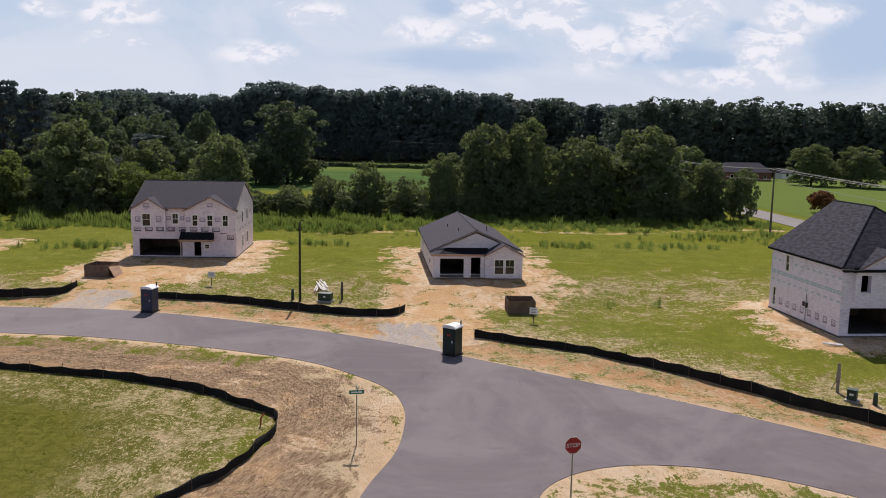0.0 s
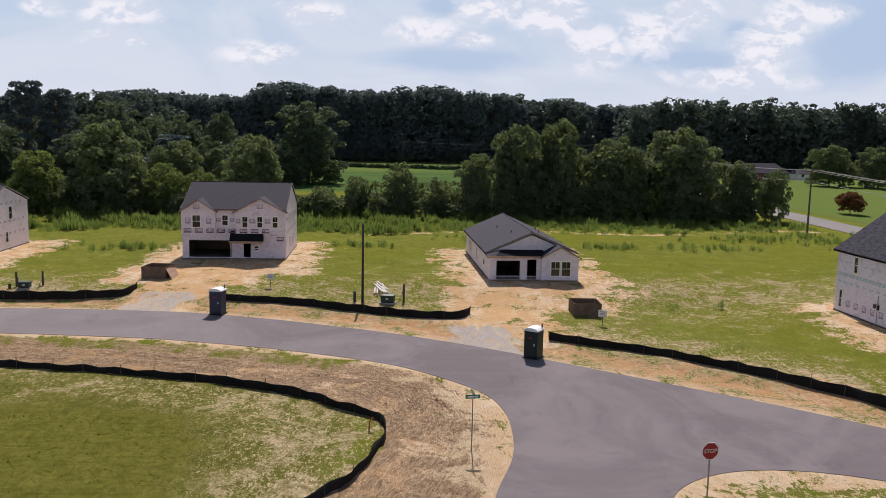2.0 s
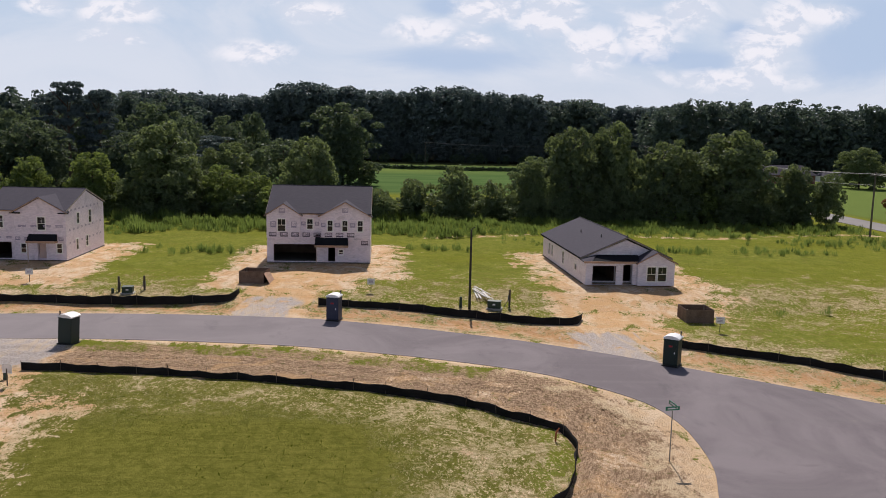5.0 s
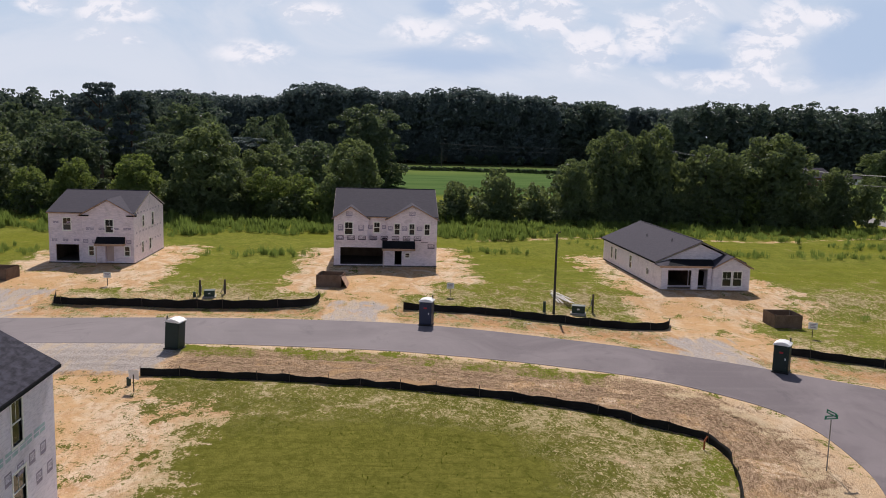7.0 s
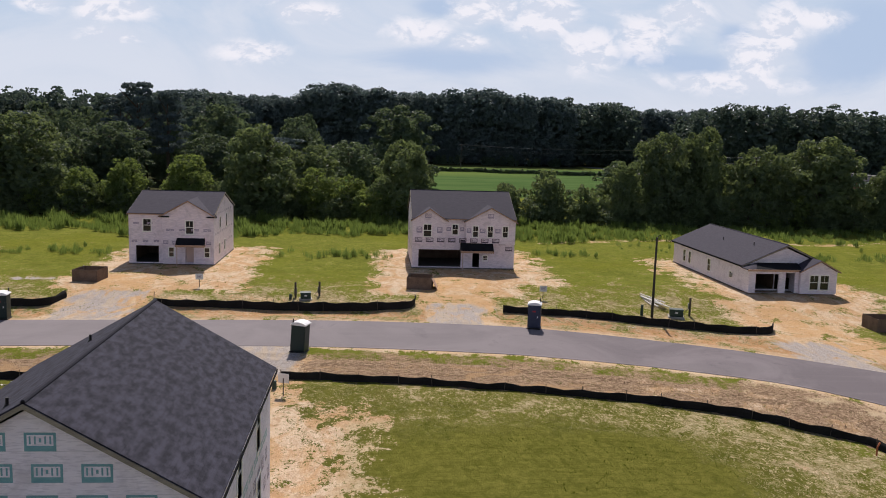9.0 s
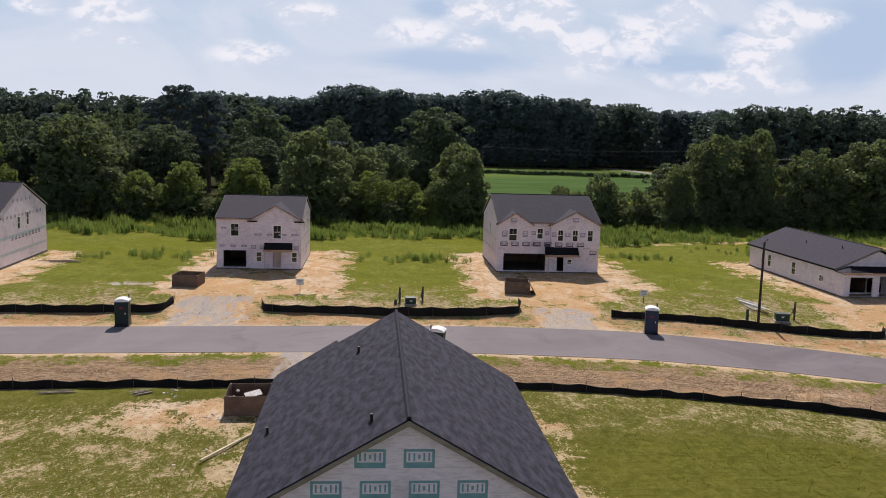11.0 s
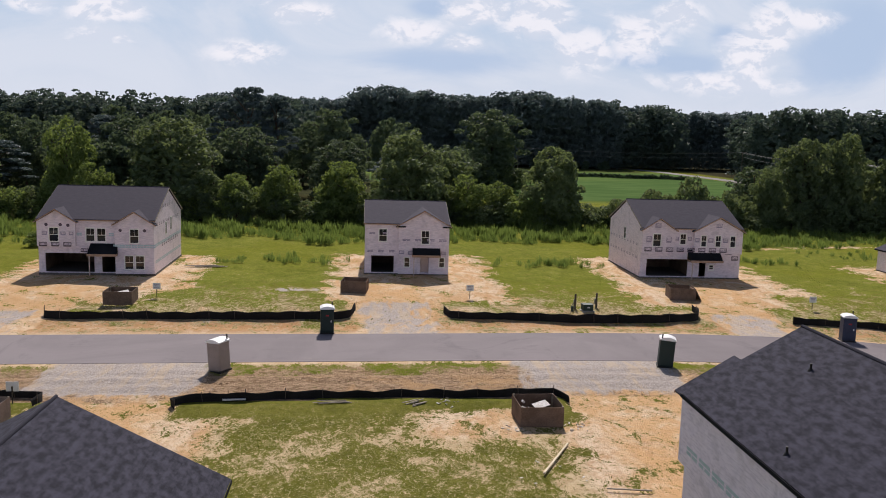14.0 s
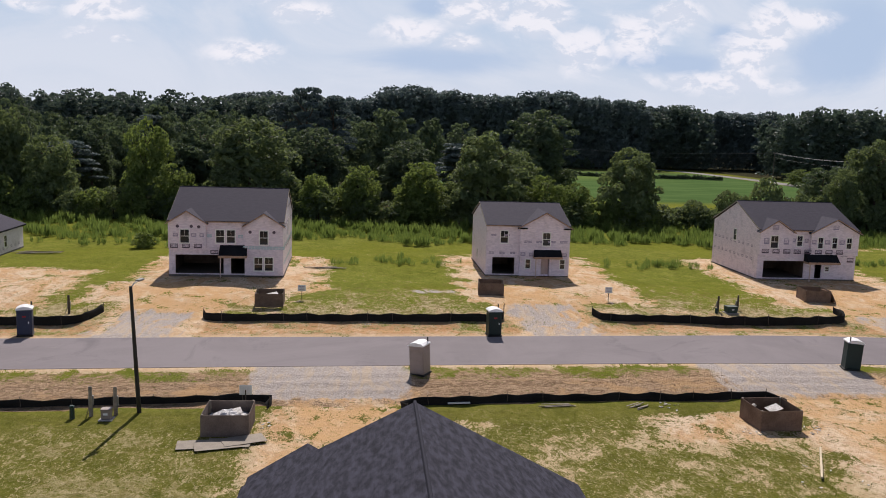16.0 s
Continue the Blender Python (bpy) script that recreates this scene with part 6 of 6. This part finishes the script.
LABELS = {"b": ("broad-leaved tree with a dense dark green crown", "tree"), "d": ("tall dark broad-leaved tree at the field's edge", "tree"), "p": ("young pale green broad-leaved tree", "tree"),
          "f": ("dark green broad-leaved tree of the wood behind", "tree"), "n": ("tall dark pine with a ragged crown", "tree"), "s": ("dark green rounded shrub along the hedge", "shrub"), "q": ("pale green shrub along the hedge", "shrub"), "r": ("small bronze-leaved ornamental tree on a lawn", "tree")}
tree_rng = random.Random(5)


def plant(kind, x, y, h, w):
    tr, cr, H, W = tree_rng.choice(KINDS[kind])
    label, cat = LABELS[kind]
    t = thing("shrub" if cat == "shrub" else "tree", Matrix.LocRotScale((x, y, 0), Euler((0, 0, tree_rng.uniform(0, 6.28))), (w / W, w / W, h / H)), label, cat, "shrubs of the hedge" if cat == "shrub" else "trees behind the lots")
    for name, me in (("trunk", tr), ("crown", cr)):
        o = new(name, me)
        o.parent = t


for kind, x, y, h, w in (("b", 10.6, 150, 11.3, 8), ("b", 18.3, 153, 16.4, 12), ("b", 26.2, 154, 17.9, 11), ("b", 34.9, 151, 14.9, 12), ("b", 47.5, 151, 16.5, 17), ("b", 59.2, 150, 10.8, 9), ("b", 65.0, 149, 9.8, 6),
                         ("b", 42, 156, 12, 10), ("b", 23, 156, 12, 10), ("s", -3.0, 151, 9.3, 8.3), ("s", -10.5, 150, 7.0, 6.5), ("s", -16.7, 150, 5.2, 6), ("s", 4.0, 151, 6.8, 7), ("b", -28.1, 150, 14.0, 12.3), ("d", -26.7, 238, 22.8, 20), ("f", -40, 214, 13, 14), ("f", -48, 200, 13, 14), ("f", -34, 228, 12, 13), ("s", -22, 236, 7, 12), ("s", -31, 232, 8, 12),
                         ("d", -52.1, 203, 18.2, 12), ("b", -53.2, 151, 15.8, 15.5), ("p", -65.0, 149, 11.0, 9.5), ("n", -88.0, 204, 25.2, 12), ("n", -82, 207, 23.6, 12), ("n", -93, 208, 22, 12), ("b", -126.0, 152, 13.0, 11.5), ("p", -111.6, 155, 16.2, 9.3),
                         ("p", -105.8, 150, 9.4, 7), ("b", -94, 153, 16.6, 18.5), ("d", -69.0, 206, 21.2, 16), ("p", -82.3, 149, 8.3, 7), ("p", -75.4, 149, 10.1, 8.2), ("b", -46, 168, 12.5, 13), ("p", -43.4, 150, 9.0, 8.5), ("p", -38.0, 151, 7.6, 7),
                         ("b", -133.5, 155, 18.0, 10), ("d", -151.3, 200, 20.5, 13), ("d", -130.1, 185, 16.5, 11), ("d", -66, 175, 14, 13), ("d", -84, 174, 16, 14), ("d", -107, 178, 17, 14), ("b", -141, 156, 13, 12), ("b", -154, 160, 14, 14),
                         ("r", 89.5, 166, 4.6, 6.2), ("b", 150, 256, 13, 16), ("b", 137, 262, 13, 14), ("b", 175, 240, 14, 15), ("b", 98, 268, 12, 13), ("p", 83, 300, 6.2, 12)):
    plant(kind, x, y, h, w)
for kind, x, y, h, w in (("f", 14, 163, 11, 12), ("f", 22, 164, 13, 13), ("f", 31, 164, 13, 13), ("f", 40, 162, 12, 13), ("f", 47, 162, 13, 13), ("f", 54, 160, 10, 12), ("s", 59, 158, 6, 8)):
    plant(kind, x, y, h, w)
# the hedge at the foot of the trees
hx = -175.0
while hx < 61:
    gap = -20 < hx < 9
    plant(tree_rng.choice("ssq") if not gap else "s", hx, 148.5 + tree_rng.uniform(-1.5, 4), tree_rng.uniform(3.0, 4.6) if gap else tree_rng.uniform(3.5, 6.5), tree_rng.uniform(5.5, 8))
    hx += tree_rng.uniform(2.6, 4.2)
plant("q", -101.8, 115.5, 2.0, 3.2)
# the wood filling in behind, left of the open field
for i in range(62):
    y = tree_rng.uniform(172, 285)
    x = tree_rng.uniform(-240, -46 - (y - 172) * 0.10)
    plant(tree_rng.choice("fffffffn"), x, y, tree_rng.uniform(12, 15) + (y - 172) * 0.055, tree_rng.uniform(11, 16))


def far_wood(name, seed, spots, label, mats, share=1.0, leaf=1.0):
    """Distant trees joined into one mass: for each a leaf cloud and a bare stem."""
    rng = np.random.default_rng(seed)
    vs, fs, n = [], [], 0
    kinds = [leaf_cloud(rng, far_pine_lobes(rng), int(520 * share), 0.019) for _ in range(6)] + [leaf_cloud(rng, broad_lobes(rng, 1.0, 0.55, 30, low=0.02), int(560 * share), 0.024 * leaf / math.sqrt(share)) for _ in range(4)]
    solid = []
    for k, (v, f) in enumerate(kinds):
        lobes = [((0, 0, 0.66), (0.055, 0.055, 0.24))] if k < 6 else [((0, 0, 0.52), (0.17, 0.17, 0.36))]
        v2, f2 = leaf_cloud(rng, lobes, int(170 * share), 0.028 if k < 6 else 0.036)
        solid.append((np.concatenate([v, v2]), np.concatenate([f, f2 + len(v)])))
    kinds = solid
    for x, y, h, pine in spots:
        v, f = kinds[rng.integers(0, 6) if pine else rng.integers(6, 10)]
        a = rng.uniform(0, 6.28)
        ca, sa, wd = math.cos(a), math.sin(a), rng.uniform(1.0, 1.4)
        q = np.stack([(v[:, 0] * ca - v[:, 1] * sa) * h * wd + x, (v[:, 0] * sa + v[:, 1] * ca) * h * wd + y, v[:, 2] * h], 1)
        r = 0.006 * h
        stem = np.array([(x + r * math.cos(k * 2.1), y + r * math.sin(k * 2.1), z) for z in (0, h * 0.85) for k in range(3)])
        vs += [q, stem]
        fs += [f + n]
        n += len(q)
        fs += [np.array([(0, 1, 4), (0, 4, 3), (1, 2, 5), (1, 5, 4), (2, 0, 3), (2, 3, 5)]) + n]
        n += 6
    me = mesh_of(name, np.concatenate(vs).tolist(), np.concatenate(fs).tolist(), mats)
    return tagged(new(name, me), label, "forest", kind="stuff")


wood_rng = random.Random(9)
spots = []
for row in range(4):
    x = -140.0
    while x < (66 if row < 2 else 145):
        spots.append((x + wood_rng.uniform(-1, 1), 420 + row * 9 + wood_rng.uniform(-3, 3), (wood_rng.uniform(34.0, 37.0) + 1.2 * math.sin(x * 0.09)) * (0.88 if x < -70 else 1.0 if x < 62 else 0.88), True))
        if row > 1:
            spots.append((x + wood_rng.uniform(-2, 2), 424 + row * 9, wood_rng.uniform(17, 25), False))
        if row < 3:
            spots.append((x + wood_rng.uniform(-2, 2), 418 + row * 6, wood_rng.uniform(11, 19), False))
        x += wood_rng.uniform(3.6, 5.8)
far_wood("pine_wood", 1, spots, "tall dense pine wood beyond the field", HAZED_NEEDLE)
spots = []
for row in range(3):
    x = 62.0 - row * 2
    while x < 330:
        back = 430.0 if x < 95 else 345.0
        spots.append((x, back + row * 11 + wood_rng.uniform(-4, 4) - (x - 62) * 0.12, wood_rng.uniform(26, 31.5) * (1.1 if x < 95 else 1.0), wood_rng.random() < 0.45))
        spots.append((x + 2, back - 2 + row * 11 - (x - 62) * 0.12, wood_rng.uniform(12, 20), False))
        x += wood_rng.uniform(3.8, 6.4)
far_wood("mixed_wood", 2, spots, "mixed wood of pines and broad-leaved trees", HAZED_MIXED)
spots = []
for row in range(3):
    x = -330.0
    while x < -85:
        spots.append((x, 298 + row * 12 + wood_rng.uniform(-4, 4), wood_rng.uniform(23, 28), wood_rng.random() < 0.5))
        spots.append((x + 2, 296 + row * 12, wood_rng.uniform(14, 21), False))
        x += wood_rng.uniform(4.2, 6.6)
far_wood("left_wood", 3, spots, "mixed wood behind the row of houses", HAZED_MIXED)
shrub_row = [(x * 0.6, 336 - 0.16 * x * 0.6 + 2 * math.sin(x * 0.16), wood_rng.uniform(1.2, 1.9), False) for x in range(-220, 106)] + [(wood_rng.uniform(-60, 60), wood_rng.uniform(408, 414), wood_rng.uniform(2.5, 5), False) for _ in range(40)] + [(x, 300 + wood_rng.uniform(-2, 2), wood_rng.uniform(3, 5), False) for x in range(95, 106, 3)]
far_wood("wood_edge_shrubs", 4, shrub_row, "low scrub along the edge of the pine wood", LEAF_DARK, 0.16, 2.4)


# ---- weeds and grass ----
def weeds(name, seed, spots, label, mat, blades, width):
    """Upright feathery clumps: x, y, height, spread."""
    rng = np.random.default_rng(seed)
    n = len(spots)
    S = np.repeat(np.array(spots), blades, 0)
    m = len(S)
    a, r = rng.uniform(0, 6.283, m), S[:, 3] * np.sqrt(rng.random(m))
    base = np.stack([S[:, 0] + r * np.cos(a), S[:, 1] + r * np.sin(a), level(S[:, 0], S[:, 1]) - 0.05], 1)
    h = S[:, 2] * rng.uniform(0.45, 1.05, m) * (1 - 0.35 * r / (S[:, 3] + 1e-6))
    lean = rng.normal(size=(m, 2)) * 0.13 * h[:, None] + 0.35 * np.stack([np.cos(a) * r, np.sin(a) * r], 1)
    top = base + np.stack([lean[:, 0], lean[:, 1], h], 1)
    b = rng.uniform(0, 6.283, m)
    w = width * h * rng.uniform(0.6, 1.3, m)
    side = np.stack([np.cos(b) * w, np.sin(b) * w, np.zeros(m)], 1)
    mid = base * 0.5 + top * 0.5
    v = np.stack([base, mid - side, top, mid + side], 1).reshape(-1, 3)
    k = np.arange(m)[:, None] * 4
    f = np.concatenate([k + np.array([0, 1, 2]), k + np.array([0, 2, 3])])
    return tagged(new(name, mesh_of(name, v.tolist(), f.tolist(), mat)), label, "weeds" if "weed" in name else "grass", kind="stuff")


wr = random.Random(21)
spots = []
gx = -150.0
while gx < 66:
    gy = 122.0
    while gy < 147:
        x, y = gx + wr.uniform(-0.7, 0.7), gy + wr.uniform(-0.7, 0.7)
        edge = 125.5 + 2.5 * math.sin(x * 0.13) + 2.0 * math.sin(x * 0.41 + 1) + (5 if x > 8 else 0) * min(1, (x - 8) / 40)
        thin = (0.9 if x < 8 else 0.45) if y < edge + 7 else 0.6
        if y > edge and wr.random() < thin:
            big = 0.5 + 0.5 * math.sin(x * 0.5 + 2 * math.sin(x * 0.23) + y * 0.4)
            spots.append((x, y, (0.8 + 1.0 * big * big + wr.uniform(-0.25, 0.4)) * (1.2 if x < 0 else 0.95), wr.uniform(0.35, 0.65)))
        gy += 1.3
    gx += 1.3


weeds("tall_weeds", 1, spots, "band of tall feathery green weeds before the trees", WEED, 58, 0.045)
spots = []
for cx, cy, sx, sy, n in ((26, 111, 4, 2, 34), (38, 111, 5, 2, 34), (21.2, 76, 0.4, 0.3, 2), (25.6, 76, 0.3, 0.3, 2), (-8.7, 111, 4, 1.5, 24), (-38, 107, 5, 2.5, 46), (-69, 107, 4.5, 2.5, 30), (-77, 105.5, 1.5, 1.0, 8), (-105, 119, 9, 3, 40), (50, 122, 8, 4, 50), (10, 118, 8, 4, 30), (60, 120, 5, 10, 60)):
    for i in range(n):
        spots.append((wr.gauss(cx, sx * 0.6), wr.gauss(cy, sy * 0.6), wr.uniform(0.6, 1.5), wr.uniform(0.15, 0.45)))
weeds("scattered_weeds", 2, spots, "scattered clumps of tall weeds on the lots", WEED, 40, 0.032)


# short tufts that roughen the lawns
spots = []
for i in range(26000):
    if i % 2:
        x, y = wr.uniform(-100, -5), wr.triangular(28, 55.5, 47)
    else:
        x, y = wr.uniform(-115, 45), wr.triangular(72, 124, 78)
    if any(a - 1 < x < b + 1 and c - 8 < y < d + 1 for a, b, c, d in HOUSE_PADS) or (-48 < x < -38 and y > 37) or (-80 < x < -70 and y > 37):
        continue
    if y < 56 and x > -16 - (46 - y) * 0.3 and y > 44:
        continue
    spots.append((x, y, wr.uniform(0.05, 0.17), wr.uniform(0.05, 0.2)))
TUFT = leaf_material("grass_blades", (0.070, 0.095, 0.010), (0.175, 0.190, 0.032), (0.2, 0.23, 0.02), 0.35)
weeds("grass_tufts", 3, spots, "short uneven tufts of grass on the lots", TUFT, 5, 0.16)


# ---- clods and scraps ----
def clods(name, seed, spots, label):
    """Small broken lumps of earth: x, y, size."""
    rng = np.random.default_rng(seed)
    P = np.array(spots)
    m = len(P)
    base = np.stack([P[:, 0], P[:, 1], level(P[:, 0], P[:, 1])], 1)
    a = rng.uniform(0, 6.283, m)[:, None] + np.arange(5) * 1.2566
    r = P[:, 2][:, None] * rng.uniform(0.6, 1.1, (m, 5))
    ring = base[:, None] + np.stack([r * np.cos(a), 0.8 * r * np.sin(a), np.full((m, 5), -0.03)], -1)
    tip = base + np.stack([0.3 * P[:, 2] * rng.normal(size=m), 0.3 * P[:, 2] * rng.normal(size=m), P[:, 2] * rng.uniform(0.5, 0.9, m)], 1)
    v = np.concatenate([ring, tip[:, None]], 1).reshape(-1, 3)
    k = np.arange(m)[:, None] * 6
    f = np.concatenate([k + np.array([i, (i + 1) % 5, 5]) for i in range(5)])
    return tagged(new(name, mesh_of(name, v.tolist(), f.tolist(), SOIL)), label, "soil", kind="stuff")


SOIL = plain("clod_soil", (0.23, 0.150, 0.090), (0.43, 0.310, 0.205), 1.2, 12.0, 0.95, spec=0.05)
near_kerb = smooth_line(ROAD_NEAR, 1.0)
kerb_runs = [(p, (q - p).normalized()) for p, q in zip(near_kerb[:-1], near_kerb[1:]) if -100 < p.x < 3 and p.y > 36]
spots = []
for i in range(5200):
    p, t = wr.choice(kerb_runs)
    out = wr.uniform(1.4, 7.6)
    q = p + t * wr.uniform(-0.5, 0.5) + Vector((-t.y, t.x, 0)) * out
    if (-48.5 < q.x < -38.5) or (-81 < q.x < -70.5) or q.x > 2:
        continue
    spots.append((q.x, q.y, wr.uniform(0.02, 0.055) * (1.7 if wr.random() < 0.06 else 1.0)))
clods("clods", 4, spots, "loose clods of brown earth on the raked verge")


def scraps(x, y, reach, n, seed, label):
    """Torn bits of board and film lying about, each a part."""
    rng = random.Random(seed)
    t = thing("scrap_litter", stand(x, y), label, "scraps")
    for _ in range(n):
        a, r = rng.uniform(0, 6.28), reach * math.sqrt(rng.random())
        w, d = rng.uniform(0.03, 0.11), rng.uniform(0.02, 0.06)
        px, py = r * math.cos(a), r * math.sin(a)
        b = part("scrap", boxes([(-w, w, -d, d, 0, 0.03)]), DEBRIS if rng.random() < 0.7 else OLD_WOOD, t)
        b.matrix_basis = pose(px, py, float(level(x + px, y + py) - level(x, y)) + 0.05, rng.uniform(-14, 14), rng.uniform(-14, 14), rng.uniform(0, 180))


scraps(-48.1, 50.9, 0.8, 12, 31, "torn white scraps beside the debris bin")
scraps(-51.9, 50.6, 0.6, 8, 32, "torn pale scraps beside the debris bin")
scraps(-51.0, 44.6, 2.2, 7, 33, "pale scraps strewn on bare soil")
scraps(-54.9, 55.2, 0.9, 14, 34, "dark and pale scraps by the silt fence")
scraps(-79.3, 52.0, 0.7, 8, 35, "torn white scraps beside the debris bin")
scraps(-73.5, 75.8, 0.5, 4, 36, "white litter on the sandy verge")
scraps(-11.0, 73.3, 0.4, 4, 37, "pale litter on the sandy verge")
scraps(-81.0, 84.3, 1.5, 9, 38, "pale scraps round the debris bin")
